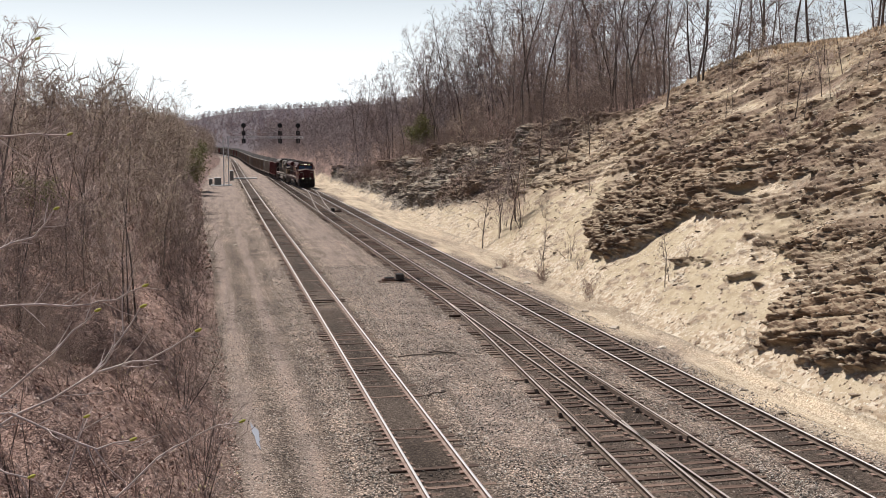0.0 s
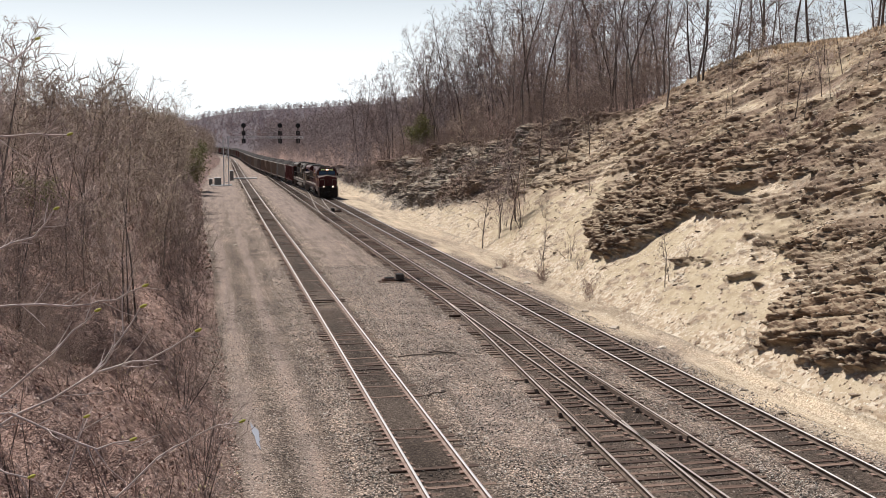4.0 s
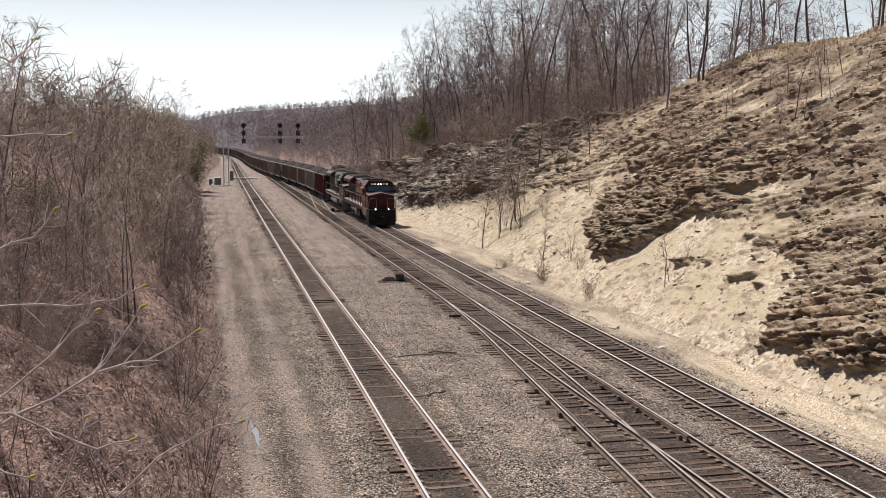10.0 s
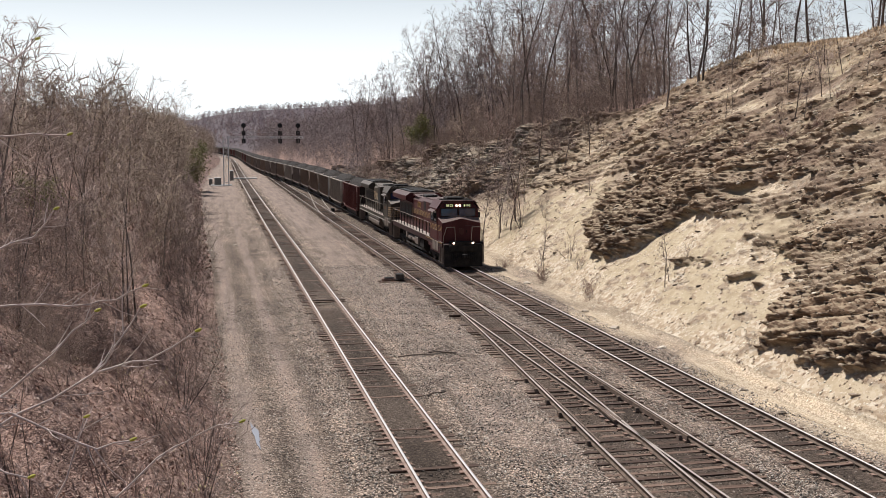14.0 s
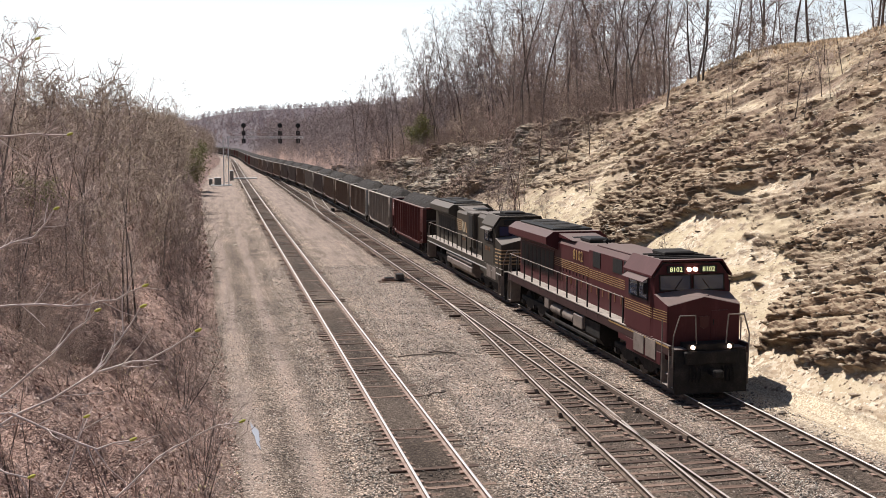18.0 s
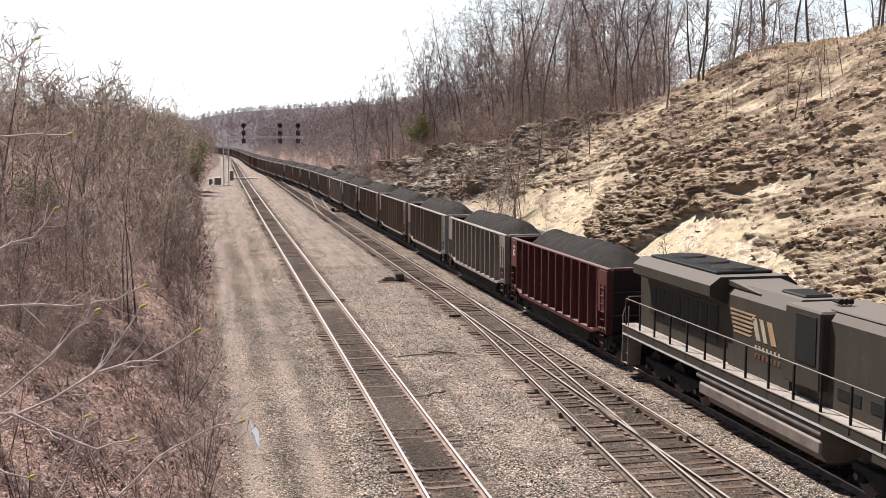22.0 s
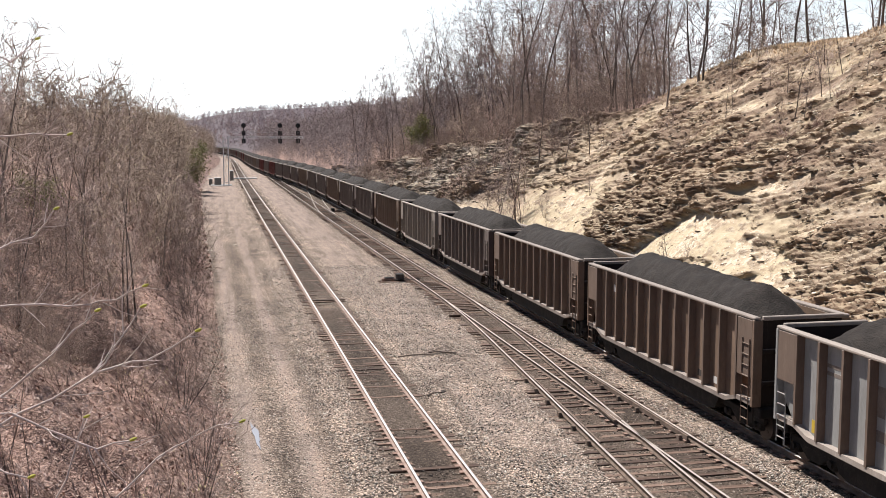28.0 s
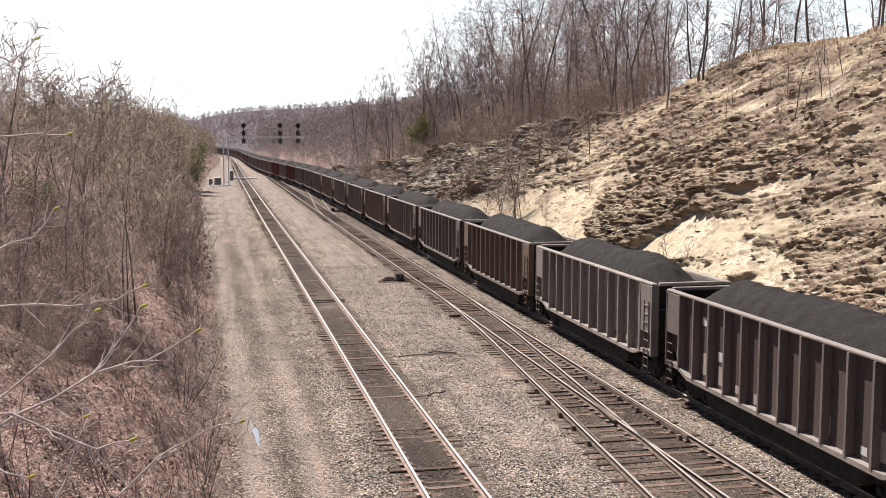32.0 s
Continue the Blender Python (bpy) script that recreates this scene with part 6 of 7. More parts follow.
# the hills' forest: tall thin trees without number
# pale base colours below put distance haze into the forest
M_FOREST = noise_mat("far forest with haze tint", [(0.29, 0.245, 0.262), (0.34, 0.29, 0.308), (0.39, 0.335, 0.355)], 0.02, 0.3, 0.95, bump=0, island=0.1)
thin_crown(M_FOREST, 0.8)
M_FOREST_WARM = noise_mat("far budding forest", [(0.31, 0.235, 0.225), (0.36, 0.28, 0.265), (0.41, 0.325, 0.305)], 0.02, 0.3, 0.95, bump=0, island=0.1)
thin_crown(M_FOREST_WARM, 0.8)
hills, budding = [], []
while len(hills) + len(budding) < 4600:
    y = 520 + 1450 * brush.random() ** 1.15
    x = (brush.random() * 0.52 - 0.12) * y
    if float(left_toe(y)) - 4 < x < float(right_toe(y)) + 5 and y < 900:
        continue
    tree = (x, y, float(land(x, y)) - 1.0, brush.uniform(0.75, 1.25))
    (budding if brush.random() < 0.3 else hills).append(tree)
stand("hill_forest", "leafless forest over the distant hills, haze in its mauve colour", hills, M_FOREST, 31, 10, 3.6)
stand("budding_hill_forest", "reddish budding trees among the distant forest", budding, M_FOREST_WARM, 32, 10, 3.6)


# taller young trees farther along the left bank
for k in range(22):
    y = 105 + 85 * brush.random()
    set_plant(smalls, float(left_toe(y)) - 2.0 - 5.0 * brush.random(), y, brush.uniform(1.05, 1.4))

# leafy bushes that are already green
def leafy(label, x, y, size, seed):
    rng = random.Random(seed)
    wood, twigs, tips = grow(rng, height=4.0, stems=4, limbs=6, subs=4, twigs=3, lean=0.25, first=0.2, fine=0.012)
    base = tagged(new("leafy_bush"), label, "bush", "green bushes")
    part("trunk", raw_mesh("trunk", *pieces(wood, 5), M_BARK), None, base)
    part("crown", raw_mesh("crown", *both(*twigs), M_TWIG), None, base)
    V, F = [], []
    for p in tips:
        for k in range(13):
            c = p + Vector((rng.gauss(0, 0.22), rng.gauss(0, 0.22), rng.gauss(0, 0.18)))
            a, b = Vector((rng.gauss(0, 1), rng.gauss(0, 1), rng.gauss(0, 0.6))).normalized() * 0.07, Vector((rng.gauss(0, 1), rng.gauss(0, 1), rng.gauss(0, 0.6))).normalized() * 0.05
            o = len(V)
            V += [tuple(c - a), tuple(c + b), tuple(c + a), tuple(c - b)]
            F.append((o, o + 1, o + 2, o + 3))
    part("leaves", raw_mesh("leaves", V, F, M_EVERGREEN), None, base, "small yellow-green leaves")
    base.matrix_basis = pose(x, y, float(land(x, y)) - 0.1, 0, 0, seed * 40) @ Matrix.Scale(size, 4)


leafy("dark green leafy bush at the foot of the bank", -4.8, 178, 1.9, 1)
leafy("dark green leafy bush at the foot of the bank", -5.4, 190, 2.2, 2)
leafy("yellow-green budding bush above the rocks", 30.0, 150, 1.6, 3)
leafy("yellow-green budding bush above the rocks", 31.5, 158, 1.5, 4)
leafy("pale green budding bush on the brown bank", -9.5, 62, 0.8, 5)


# dry grass along the top of the cut, and dead leaves on the bank
rg = np.random.RandomState(14)


def blades(name, label, x, y, z, h, w, mat, cat):
    n = len(x)
    a = rg.rand(n) * 2 * np.pi
    lean = (rg.rand(n, 2) - 0.5) * h[:, None] * 0.8
    p0 = np.stack([x - np.cos(a) * w, y - np.sin(a) * w, z - 0.03], -1)
    p1 = np.stack([x + np.cos(a) * w, y + np.sin(a) * w, z - 0.03], -1)
    p2 = np.stack([x + lean[:, 0] + np.sin(a) * w, y + lean[:, 1] - np.cos(a) * w, z + 0.0 * x], -1)
    p3 = np.stack([x + lean[:, 0], y + lean[:, 1], z + h], -1)
    V = np.stack([p0, p1, p2, p3], 1).reshape(-1, 3)
    k = np.arange(n)[:, None] * 4
    F = np.concatenate([k + np.array([[0, 1, 3]]), k + np.array([[1, 2, 3]]), k + np.array([[2, 0, 3]])])
    tagged(new(name, raw_mesh(name, V, F, mat)), label, cat, kind="stuff")


M_STRAW = noise_mat("dry grass", [(0.15, 0.095, 0.055), (0.28, 0.185, 0.11), (0.42, 0.30, 0.19)], 0.8, 8, 0.9, bump=0, island=0.4)
M_LEAF = noise_mat("dead leaves", [(0.12, 0.07, 0.054), (0.27, 0.172, 0.138), (0.40, 0.272, 0.222), (0.58, 0.44, 0.375)], 0.8, 8, 0.85, bump=0, island=0.45)
ty = 38 + 42 * rg.rand(22000)
tx = right_toe(ty) + crest(ty) / TAN + rg.normal(0.9, 1.3, len(ty))
blades("dry_grass", "orange-brown dry grass along the crest", tx, ty, land(tx, ty), 0.10 + 0.22 * rg.rand(len(ty)) ** 2, 0.012 + 0 * ty, M_STRAW, "grass")


def leaves(name, n, y0, y1, depth, size):
    y = y0 + (y1 - y0) * rg.rand(n) ** 1.3
    x = left_toe(y) + 0.5 - depth * rg.rand(n)
    e = 0.25
    z = land(x, y)
    gx_, gy_ = (land(x + e, y) - z) / e, (land(x, y + e) - z) / e
    a = rg.rand(n) * 2 * np.pi
    s = size * (0.5 + rg.rand(n))
    c, d = np.cos(a) * s, np.sin(a) * s
    tilt = rg.normal(0, 0.5, (n, 2))

    def corner(u, v, up):
        px, py = u * c - v * d, u * d + v * c
        return np.stack([x + px, y + py, z + 0.03 + px * (gx_ + tilt[:, 0]) + py * (gy_ + tilt[:, 1]) + up * s], -1)
    V = np.stack([corner(-1, 0, 0.2), corner(0, -0.55, 0), corner(1, 0, 0.35), corner(0, 0.55, 0)], 1).reshape(-1, 3)
    F = np.arange(n)[:, None] * 4 + np.array([[0, 1, 2, 3]])
    tagged(new(name, raw_mesh(name, V, F, M_LEAF)), "dead brown leaves strewn over the bank", "leaf litter", kind="stuff")


leaves("leaf_litter", 60000, 17, 70, 9.0, 0.038)
leaves("far_leaf_litter", 16000, 70, 200, 9.0, 0.12)


# ---------------------------------------------------------------- signals and gear beside the line
M_GALV = noise_mat("galvanised steel", [(0.50, 0.50, 0.49), (0.68, 0.68, 0.67), (0.80, 0.80, 0.78)], 2, 20, 0.55, bump=0.1, depth=0.01)
M_SIGNAL = noise_mat("black signal paint", [(0.008, 0.008, 0.009), (0.02, 0.02, 0.021)], 3, 20, 0.6, bump=0)
M_CABINET = noise_mat("grey cabinet paint", [(0.15, 0.145, 0.135), (0.24, 0.23, 0.215)], 2, 18, 0.6, bump=0.1, depth=0.01)
# pale grey base stands in for bright sky reflected on the water
M_WATER = glass_mat("shallow water with painted sky glare", (0.32, 0.32, 0.34), 0.05)
M_STONE = noise_mat("pale loose stone", [(0.28, 0.23, 0.18), (0.45, 0.38, 0.31), (0.62, 0.55, 0.47)], 2, 14, 0.9, bump=0.5, depth=0.03, each=0.4)


def signal_bridge(y):
    b = tagged(new("signal_cantilever"), "galvanised signal cantilever with three dark signals over the tracks", "railroad signal")
    for x in (1.6, 2.55):
        part("leg", Shape().box((x - 0.11, y - 0.11, -0.1), (x + 0.11, y + 0.11, 9.55), 0.02), M_GALV, b)
    for k in range(9):
        z = 0.6 + k * 1.0
        part("brace", Shape().cyl((1.6, y, z), (2.55, y, z + (0.9 if k % 2 else -0.9) * 0.5 + 0.4), 0.045, n=6), M_GALV, b)
    for z in (9.30, 9.52):
        part("chord", Shape().box((1.5, y - 0.05, z - 0.05), (17.4, y + 0.05, z + 0.05), 0.01), M_GALV, b)
    for k in range(20):
        x = 2.7 + k * 0.75
        part("lacing", Shape().cyl((x, y, 9.30), (x + 0.37, y, 9.52), 0.025, n=5), M_GALV, b)
    for z in (9.62, 10.4):
        part("guard_wire", Shape().cyl((2.4, y, z), (17.3, y, z), 0.012, n=4), M_GALV, b)
    for x in (5.6, 12.74, 16.3):
        m = part("signal_mast", Shape().box((x - 0.06, y - 0.16, 8.2), (x + 0.06, y - 0.06, 12.0), 0.01), M_SIGNAL, b)
        part("round_target", Shape().cyl((x, y - 0.24, 11.78), (x, y - 0.18, 11.78), 0.46, n=22), M_SIGNAL, m)
        part("hood", Shape().cyl((x, y - 0.5, 11.78), (x, y - 0.25, 11.78), 0.16, 0.18, n=12), M_SIGNAL, m)
        for z in (10.3, 8.75):
            for dx in (-0.23, 0.23):
                part("light_housing", Shape().box((x + dx - 0.15, y - 0.4, z - 0.48), (x + dx + 0.15, y - 0.18, z + 0.48), 0.12), M_SIGNAL, m)
    return b


signal_bridge(212.0)


def cabinet(x, y, w, d, h, label):
    c = tagged(new("equipment_cabinet"), label, "cabinet", "cabinets by the signal")
    z = float(land(x, y))
    part("body", Shape().box((-w / 2, -d / 2, -0.05), (w / 2, d / 2, h), 0.03), M_CABINET, c)
    part("lid", Shape().box((-w / 2 - 0.05, -d / 2 - 0.05, h), (w / 2 + 0.05, d / 2 + 0.05, h + 0.06), 0.02), M_GALV, c)
    part("door", Shape().box((-w / 2 + 0.06, -d / 2 - 0.03, 0.1), (w / 2 - 0.06, -d / 2, h - 0.1), 0.01), M_CABINET, c)
    c.matrix_basis = pose(x, y, z)


cabinet(0.4, 214.5, 1.3, 0.9, 1.5, "grey metal relay cabinet at the mast's foot")
cabinet(-1.0, 218.0, 0.7, 0.6, 1.2, "narrow grey relay cabinet beside the road")
cabinet(3.5, 238.0, 0.8, 0.7, 2.2, "small grey signal box beside the track")
pad = new("concrete_pad", Shape().box((-1.0, 210.8, -0.18), (3.2, 217.5, 0.0), 0.04).mesh("concrete_pad", M_CABINET))
tagged(pad, "pale concrete pad under the signal mast", "concrete pad", kind="structure")
board = new("crossing_board", Shape().box((3.0, 246.8, -0.03), (9.4, 247.7, 0.19), 0.03).mesh("crossing_board", M_GALV))
tagged(board, "whitened crossing board laid over the track", "board")


def switch_machine(x, y, turn, size=1.0):
    s = tagged(new("switch_machine"), "black electric switch machine on two long ties", "switch machine", "switch machines")
    part("motor_case", Shape().box((-0.75, -0.24, 0.02), (0.25, 0.24, 0.22), 0.05), M_PLATE, s, "rusty brown motor case")
    part("gear_case", Shape().box((0.26, -0.26, 0.02), (0.82, 0.26, 0.55), 0.07), M_IRON, s)
    part("cover", Shape().box((-0.6, -0.2, 0.224), (0.1, 0.2, 0.30), 0.03), M_IRON, s)
    part("hand_lever", Shape().cyl((0.1, -0.3, 0.1), (0.85, -0.32, 0.22), 0.025, n=6), M_IRON, s)
    for k in (-0.32, 0.32):
        part("head_tie", Shape().box((-1.0, k - 0.12, -0.16), (1.6, k + 0.12, 0.015), 0.015), M_TIE, s)
    for k in (-0.1, 0.12):
        part("throw_rod", Shape().cyl((0.78, k, 0.1), (2.0, k, 0.08), 0.025, n=6), M_IRON, s)
    s.matrix_basis = pose(x, y, 0.0, 0, 0, turn) @ Matrix.Scale(size, 4)


switch_machine(10.95, 65.8, 0, 0.9)
switch_machine(14.75, 131.0, 180, 0.9)

# ---- loose bits on the ground
bits = random.Random(9)


def stone(x, y, s, z=None):
    sh = Shape().box((-s, -s * bits.uniform(0.6, 1.0), -s * 0.4), (s, s * bits.uniform(0.6, 1), s * 0.5), s * 0.3)
    sh.v = [(a + bits.uniform(-0.2, 0.2) * s, b + bits.uniform(-0.2, 0.2) * s, c + bits.uniform(-0.15, 0.15) * s) for a, b, c in sh.v]
    ob = new("stone", sh.mesh("stone", M_STONE))
    ob.matrix_basis = pose(x, y, float(land(x, y)) if z is None else z, 0, 0, bits.uniform(0, 360))
    tagged(ob, "pale angular stone lying on the gravel", "stone", "loose stones")


for x, y, s in ((1.55, 92.0, 0.22), (2.35, 42.6, 0.08), (7.9, 30.2, 0.09), (9.0, 40.5, 0.08), (2.9, 72, 0.1), (8.6, 57, 0.09), (18.3, 31, 0.14), (18.6, 34.2, 0.16), (18.2, 38.0, 0.12), (18.9, 42, 0.18), (18.7, 47, 0.2), (19.0, 52, 0.2), (18.5, 57, 0.15), (19.2, 63, 0.22), (19.4, 71, 0.24), (-0.6, 88, 0.25), (-1.0, 95, 0.2), (-0.9, 78, 0.18)):
    stone(x, y, s)
for x, y, ln, a in ((8.3, 42.7, 2.0, 8), (9.3, 43.0, 1.2, -20), (7.6, 36.0, 0.9, 30)):
    st = new("fallen_stick", Shape().tube([(-ln / 2, 0, 0.0), (-ln / 6, 0.06, 0.03), (ln / 5, -0.03, 0.02), (ln / 2, 0.05, 0.0)], 0.03, 6).mesh("fallen_stick", M_BARK))
    st.matrix_basis = pose(x, y, float(land(x, y)) + 0.02, 0, 0, a)
    tagged(st, "dark weathered stick lying on the gravel", "stick", "fallen sticks")
t_old = new("old_tie", tie_meshes[1])
t_old.matrix_basis = pose(11.91, 51.82, 0.09, 0, 0, 5) @ Matrix.Diagonal((0.25, 0.8, 0.7, 1))
tagged(t_old, "weathered spare tie lying beside the turnout", "railroad tie")

# puddle in the wheel rut
pv = []
for k in range(28):
    a = 2 * math.pi * k / 28
    r = 1 + 0.25 * math.sin(3 * a + 1) + 0.15 * math.sin(7 * a)
    pv.append((0.085 * r * math.cos(a), 1.25 * r * math.sin(a)))
puddle = new("puddle", Shape().prism(pv, 2, -0.03, 0.0).mesh("puddle", M_WATER))
puddle.matrix_basis = pose(1.05, 32.3, float(land(1.05, 32.3)) + 0.05, 0, 0, 3)
tagged(puddle, "shallow puddle of clear water in a wheel rut", "puddle", kind="structure")

# gravel that can be told apart, close to the bridge
rs = np.random.RandomState(8)


def gravel(name, label, n, x0, x1, y0, y1, lo, hi, mat, skip):
    x = x0 + (x1 - x0) * rs.rand(n)
    y = y0 + (y1 - y0) * rs.rand(n) ** 1.6
    ok = ~skip(x, y)
    x, y = x[ok], y[ok]
    n = len(x)
    s = lo + (hi - lo) * rs.rand(n) ** 2
    z = land(x, y) + s * 0.25
    dirs = np.array([(1, 0, 0), (-1, 0, 0), (0, 1, 0), (0, -1, 0), (0, 0, 0.8), (0, 0, -0.7)], float)
    jit = dirs[None] * (0.7 + 0.6 * rs.rand(n, 6, 1)) + (rs.rand(n, 6, 3) - 0.5) * 0.7
    a = rs.rand(n) * 2 * np.pi
    c, d = np.cos(a)[:, None], np.sin(a)[:, None]
    P = np.stack([jit[..., 0] * c - jit[..., 1] * d, jit[..., 0] * d + jit[..., 1] * c, jit[..., 2]], -1) * s[:, None, None]
    P = P + np.stack([x, y, z], -1)[:, None]
    tri = np.array([(0, 2, 4), (2, 1, 4), (1, 3, 4), (3, 0, 4), (2, 0, 5), (1, 2, 5), (3, 1, 5), (0, 3, 5)])
    F = (np.arange(n)[:, None, None] * 6 + tri[None]).reshape(-1, 3)
    tagged(new(name, raw_mesh(name, P.reshape(-1, 3), F, mat)), label, "gravel", kind="stuff")


M_PEBBLE = noise_mat("ballast stones", [(0.06, 0.051, 0.045), (0.18, 0.154, 0.134), (0.33, 0.287, 0.25), (0.68, 0.61, 0.54)], 3, 30, 0.9, bump=0, island=0.55)
on_track = lambda x, y: np.minimum.reduce([np.abs(x - 5.78), np.abs(x - 13.1), np.abs(x - 16.65), np.abs(x - branch(y)) + 9 * (y > 58)]) < 1.22
off_track = lambda x, y: ~on_track(x, y)
gravel("ballast", "grey and tan crushed stone ballast", 75000, 3.2, 18.8, 21, 75, 0.016, 0.042, M_PEBBLE, on_track)
M_OILY = noise_mat("oily ballast stones", [(0.025, 0.019, 0.016), (0.07, 0.054, 0.043), (0.15, 0.118, 0.097), (0.32, 0.27, 0.23)], 3, 30, 0.85, bump=0, island=0.55)
gravel("oily_ballast", "dark oily ballast between the rails", 34000, 3.2, 18.8, 21, 70, 0.016, 0.038, M_OILY, off_track)
gravel("road_gravel", "fine grey gravel on the service road", 12000, -0.2, 3.4, 21, 60, 0.012, 0.03, M_PEBBLE, on_track)


# scree on the talus
def scree(n, seed):
    r = np.random.RandomState(seed)
    y = 20 + 110 * r.rand(n) ** 1.3
    s = -0.8 + 7.5 * r.rand(n) ** 1.7
    iy = np.clip(np.searchsorted(rows_y, y), 0, len(rows_y) - 1)
    isx = np.clip(np.searchsorted(rows_s, s), 0, len(rows_s) - 1)
    at = P_FACE[iy, isx]
    free = ROCKY[iy, isx] < 0.5
    at, y = at[free], y[free]
    n = len(at)
    size = 0.018 + 0.07 * r.rand(n) ** 4
    dirs = np.array([(1, 0, 0), (-1, 0, 0), (0, 1, 0), (0, -1, 0), (0, 0, 0.45), (0, 0, -0.4)], float)
    jit = dirs[None] * (0.7 + 0.6 * r.rand(n, 6, 1)) + (r.rand(n, 6, 3) - 0.5) * 0.5
    c, d = math.cos(radians(-38)), math.sin(radians(-38))
    Q = np.stack([jit[..., 0] * c + jit[..., 2] * d, jit[..., 1], -jit[..., 0] * d + jit[..., 2] * c], -1) * size[:, None, None] + at[:, None]
    tri = np.array([(0, 2, 4), (2, 1, 4), (1, 3, 4), (3, 0, 4), (2, 0, 5), (1, 2, 5), (3, 1, 5), (0, 3, 5)])
    F = (np.arange(n)[:, None, None] * 6 + tri[None]).reshape(-1, 3)
    tagged(new("scree", raw_mesh("scree", Q.reshape(-1, 3), F, M_SCREE)), "flat tan shale chips strewn on the talus", "scree", kind="stuff")


M_SCREE = noise_mat("shale chips", [(0.24, 0.17, 0.125), (0.42, 0.335, 0.245), (0.56, 0.475, 0.365), (0.80, 0.72, 0.60)], 2, 20, 0.9, bump=0, island=0.6)
scree(30000, 5)



def slabs(n, seed):
    """Broken shale plates that lie about on the rock face."""
    r = np.random.RandomState(seed)
    y = 22 + 95 * r.rand(n) ** 1.2
    s = 1.0 + 22 * r.rand(n)
    iy = np.clip(np.searchsorted(rows_y, y), 0, len(rows_y) - 1)
    isx = np.clip(np.searchsorted(rows_s, s), 0, len(rows_s) - 1)
    ok = (s < RUN[iy, isx] - 0.3) & (r.rand(n) < 0.10 + 0.8 * ROCKY[iy, isx])
    at = P_FACE[iy, isx][ok]
    n = len(at)
    size = 0.03 + 0.11 * r.rand(n) ** 3.5
    long, wide, thick = size * (0.9 + 0.9 * r.rand(n)), size * (0.5 + 0.4 * r.rand(n)), size * (0.12 + 0.22 * r.rand(n))
    box = np.array([(a, b, c) for c in (-1, 1) for b in (-1, 1) for a in (-1, 1)], float)
    J = box[None] * np.stack([wide, long, thick], -1)[:, None] * (0.75 + 0.5 * r.rand(n, 8, 3))
    a = r.normal(0.35, 0.5, n)
    ca, sa = np.cos(a)[:, None], np.sin(a)[:, None]
    X, Y = J[..., 0] * ca - J[..., 1] * sa, J[..., 0] * sa + J[..., 1] * ca
    t = r.normal(radians(-6), 0.2, n)[:, None]
    X, Z = X * np.cos(t) + J[..., 2] * np.sin(t), -X * np.sin(t) + J[..., 2] * np.cos(t)
    u = r.normal(radians(-14), 0.14, n)[:, None]
    Y, Z = Y * np.cos(u) - Z * np.sin(u), Y * np.sin(u) + Z * np.cos(u)
    Q = np.stack([X, Y, Z], -1) + at[:, None]
    quad = np.array([(0, 2, 3, 1), (4, 5, 7, 6), (0, 1, 5, 4), (2, 6, 7, 3), (0, 4, 6, 2), (1, 3, 7, 5)])
    F = (np.arange(n)[:, None, None] * 8 + quad[None]).reshape(-1, 4)
    tagged(new("shale_slabs", raw_mesh("shale_slabs", Q.reshape(-1, 3), F, M_SLAB)), "broken tan and grey shale plates on the rock face", "rock", kind="stuff")


M_SLAB = noise_mat("shale plates", [(0.08, 0.056, 0.041), (0.18, 0.132, 0.096), (0.31, 0.245, 0.182), (0.62, 0.53, 0.42)], 1.5, 12, 0.9, bump=0.4, depth=0.02, island=0.6)
slabs(20000, 12)

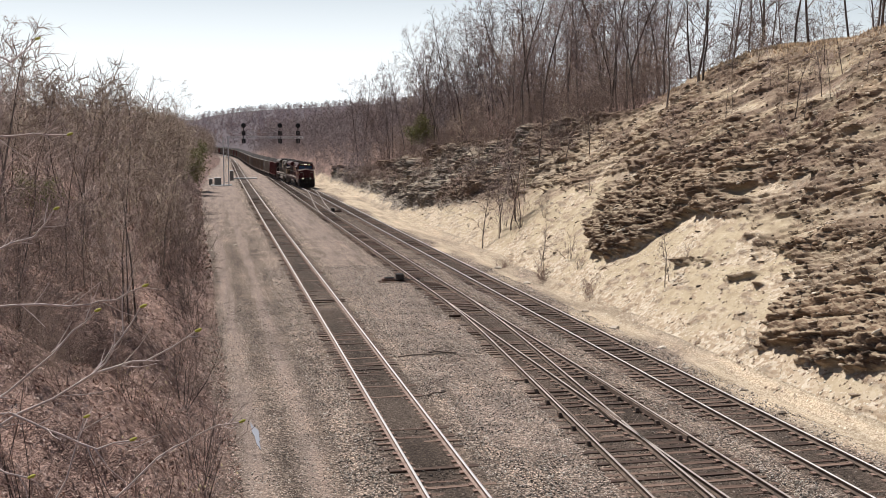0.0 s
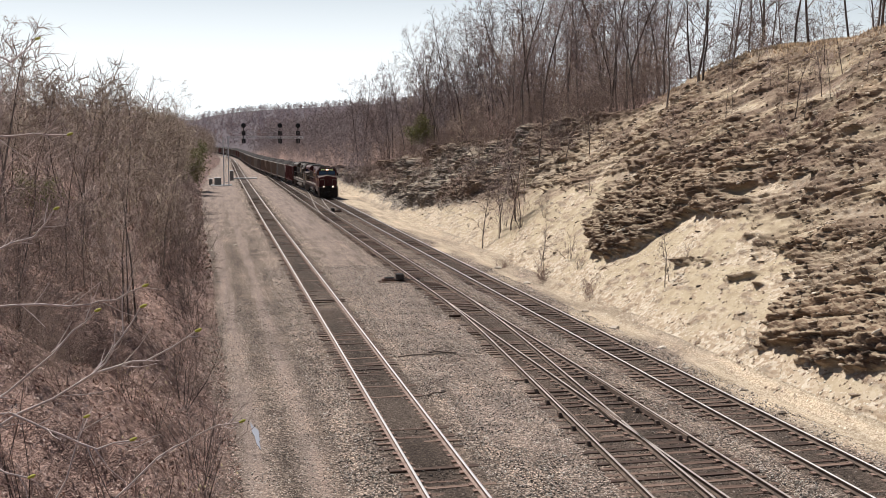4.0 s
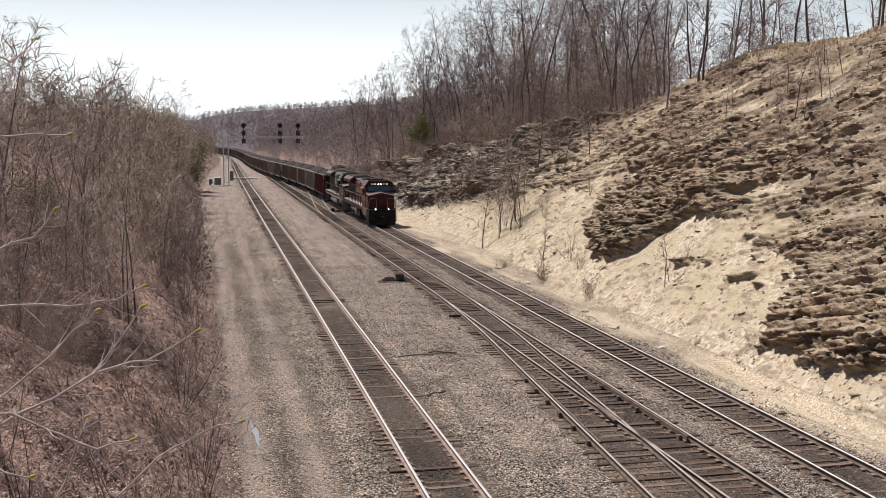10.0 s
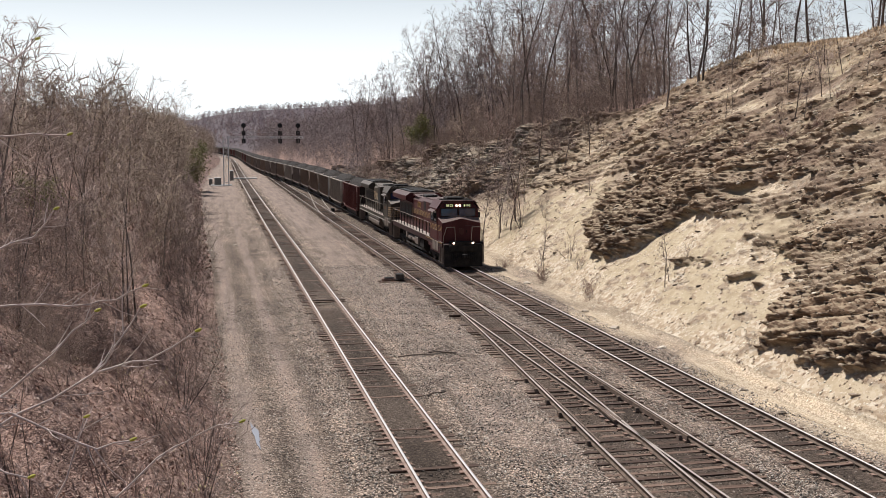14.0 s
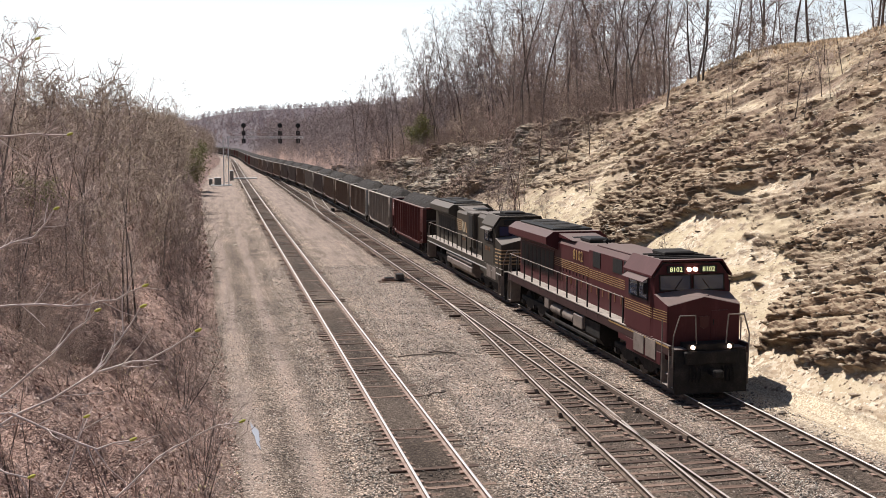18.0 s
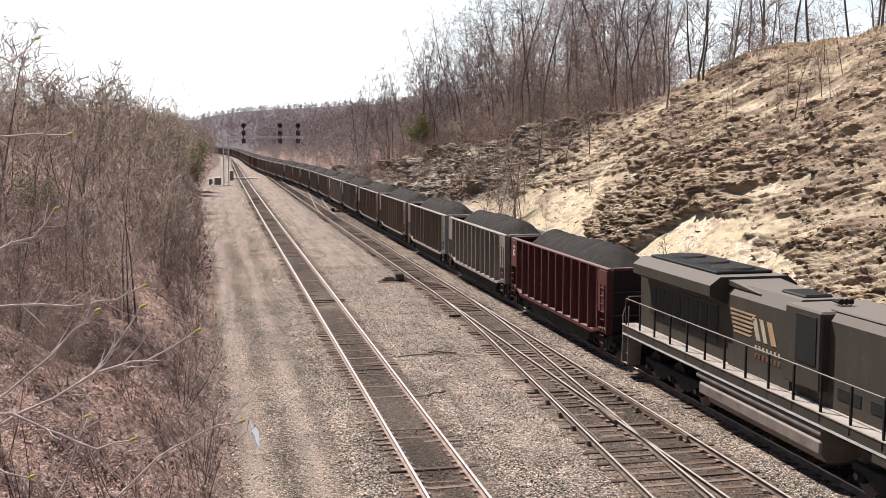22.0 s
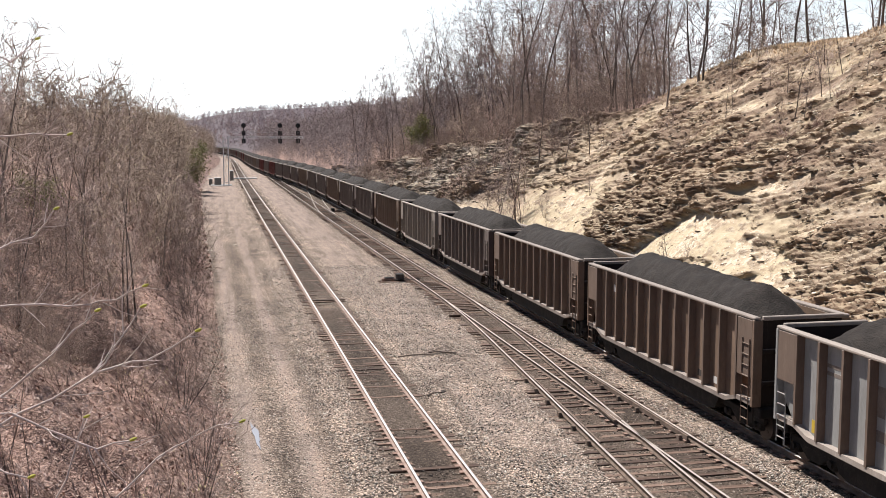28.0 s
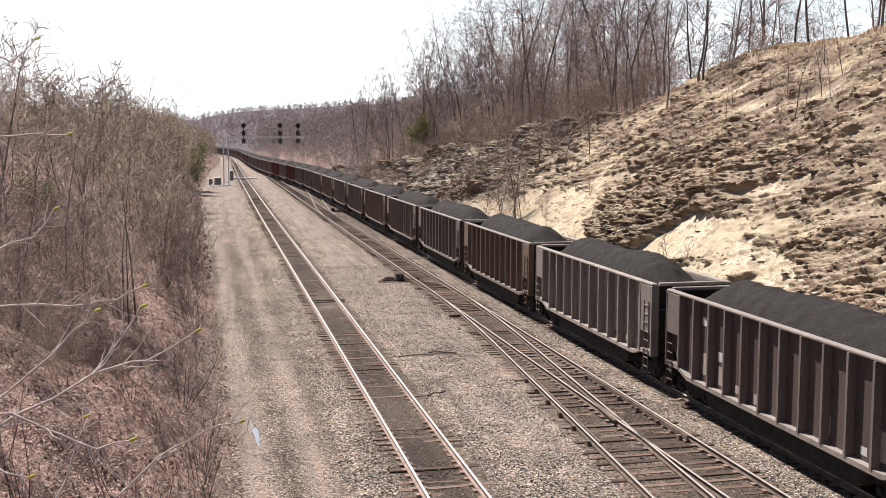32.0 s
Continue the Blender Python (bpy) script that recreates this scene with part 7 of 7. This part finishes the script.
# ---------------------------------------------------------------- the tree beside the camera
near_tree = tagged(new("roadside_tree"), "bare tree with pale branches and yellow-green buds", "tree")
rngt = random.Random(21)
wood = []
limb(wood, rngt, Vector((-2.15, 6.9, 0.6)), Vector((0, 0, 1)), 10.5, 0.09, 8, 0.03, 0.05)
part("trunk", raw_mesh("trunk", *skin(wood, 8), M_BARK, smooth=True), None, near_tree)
M_BUDGREEN = noise_mat("opening buds", [(0.30, 0.30, 0.04), (0.50, 0.46, 0.08)], 4, 30, 0.7, bump=0)
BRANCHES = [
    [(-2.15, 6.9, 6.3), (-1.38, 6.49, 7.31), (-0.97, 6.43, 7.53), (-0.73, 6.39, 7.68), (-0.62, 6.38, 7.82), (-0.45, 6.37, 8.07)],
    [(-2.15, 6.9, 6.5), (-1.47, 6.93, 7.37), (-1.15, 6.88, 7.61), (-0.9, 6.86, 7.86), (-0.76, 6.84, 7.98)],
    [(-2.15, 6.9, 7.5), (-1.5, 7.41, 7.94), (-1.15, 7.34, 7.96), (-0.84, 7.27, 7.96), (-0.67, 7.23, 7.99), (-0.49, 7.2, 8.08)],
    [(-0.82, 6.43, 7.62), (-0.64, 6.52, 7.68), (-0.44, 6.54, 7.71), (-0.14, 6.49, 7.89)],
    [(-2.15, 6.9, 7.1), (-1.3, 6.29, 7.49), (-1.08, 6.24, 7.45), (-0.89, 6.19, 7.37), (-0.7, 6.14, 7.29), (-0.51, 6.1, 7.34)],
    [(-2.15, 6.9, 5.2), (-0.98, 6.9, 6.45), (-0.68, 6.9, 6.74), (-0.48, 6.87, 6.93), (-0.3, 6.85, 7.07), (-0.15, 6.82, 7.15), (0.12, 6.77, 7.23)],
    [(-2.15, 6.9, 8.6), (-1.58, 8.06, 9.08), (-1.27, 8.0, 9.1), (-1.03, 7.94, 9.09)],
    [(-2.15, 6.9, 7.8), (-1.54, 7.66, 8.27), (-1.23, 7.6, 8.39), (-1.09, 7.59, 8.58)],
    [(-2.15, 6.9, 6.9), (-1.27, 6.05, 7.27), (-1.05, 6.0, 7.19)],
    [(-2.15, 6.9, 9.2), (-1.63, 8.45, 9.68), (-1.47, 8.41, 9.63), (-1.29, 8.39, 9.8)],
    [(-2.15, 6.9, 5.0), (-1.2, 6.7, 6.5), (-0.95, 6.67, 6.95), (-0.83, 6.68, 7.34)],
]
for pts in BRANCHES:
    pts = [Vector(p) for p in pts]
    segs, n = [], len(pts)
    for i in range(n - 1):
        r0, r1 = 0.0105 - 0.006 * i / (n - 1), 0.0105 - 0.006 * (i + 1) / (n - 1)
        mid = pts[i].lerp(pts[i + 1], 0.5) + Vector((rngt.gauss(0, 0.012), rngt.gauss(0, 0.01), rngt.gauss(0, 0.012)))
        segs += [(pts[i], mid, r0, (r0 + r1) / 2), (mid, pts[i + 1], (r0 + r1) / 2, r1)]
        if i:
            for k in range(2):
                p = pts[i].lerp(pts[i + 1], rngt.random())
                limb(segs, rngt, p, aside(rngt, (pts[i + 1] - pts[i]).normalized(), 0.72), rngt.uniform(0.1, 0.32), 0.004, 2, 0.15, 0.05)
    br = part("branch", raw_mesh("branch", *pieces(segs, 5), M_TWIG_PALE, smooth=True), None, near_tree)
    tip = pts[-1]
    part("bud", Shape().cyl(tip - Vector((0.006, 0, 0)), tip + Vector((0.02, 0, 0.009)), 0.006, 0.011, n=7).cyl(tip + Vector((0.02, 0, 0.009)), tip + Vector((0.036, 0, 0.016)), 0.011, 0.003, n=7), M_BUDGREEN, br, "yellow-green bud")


# ---------------------------------------------------------------- what moves
def motions():
    times = [0.5 * k for k in range(65)]
    train = [(lead_loco, 10.72), (second_loco, 21.72 + 10.72)] + [(c, 44.2 + HALF + 15.05 * i) for i, c in enumerate(cars)]
    for vehicle, back in train:
        walk(vehicle, [(t, on_line(train_front(t) + back)) for t in times])
    # wheels of the locomotives and of the first cars roll along the rails
    beats = [k / 15 for k in range(481)]
    for vehicle, back in train[:6]:
        for w in [o for o in vehicle.children_recursive if o.name.startswith("wheelset")]:
            hub = w.matrix_basis.translation.copy()
            walk(w, [(t, pose(*hub, math.degrees((train_front(0) - train_front(t)) / hub.z))) for t in beats])


motions()
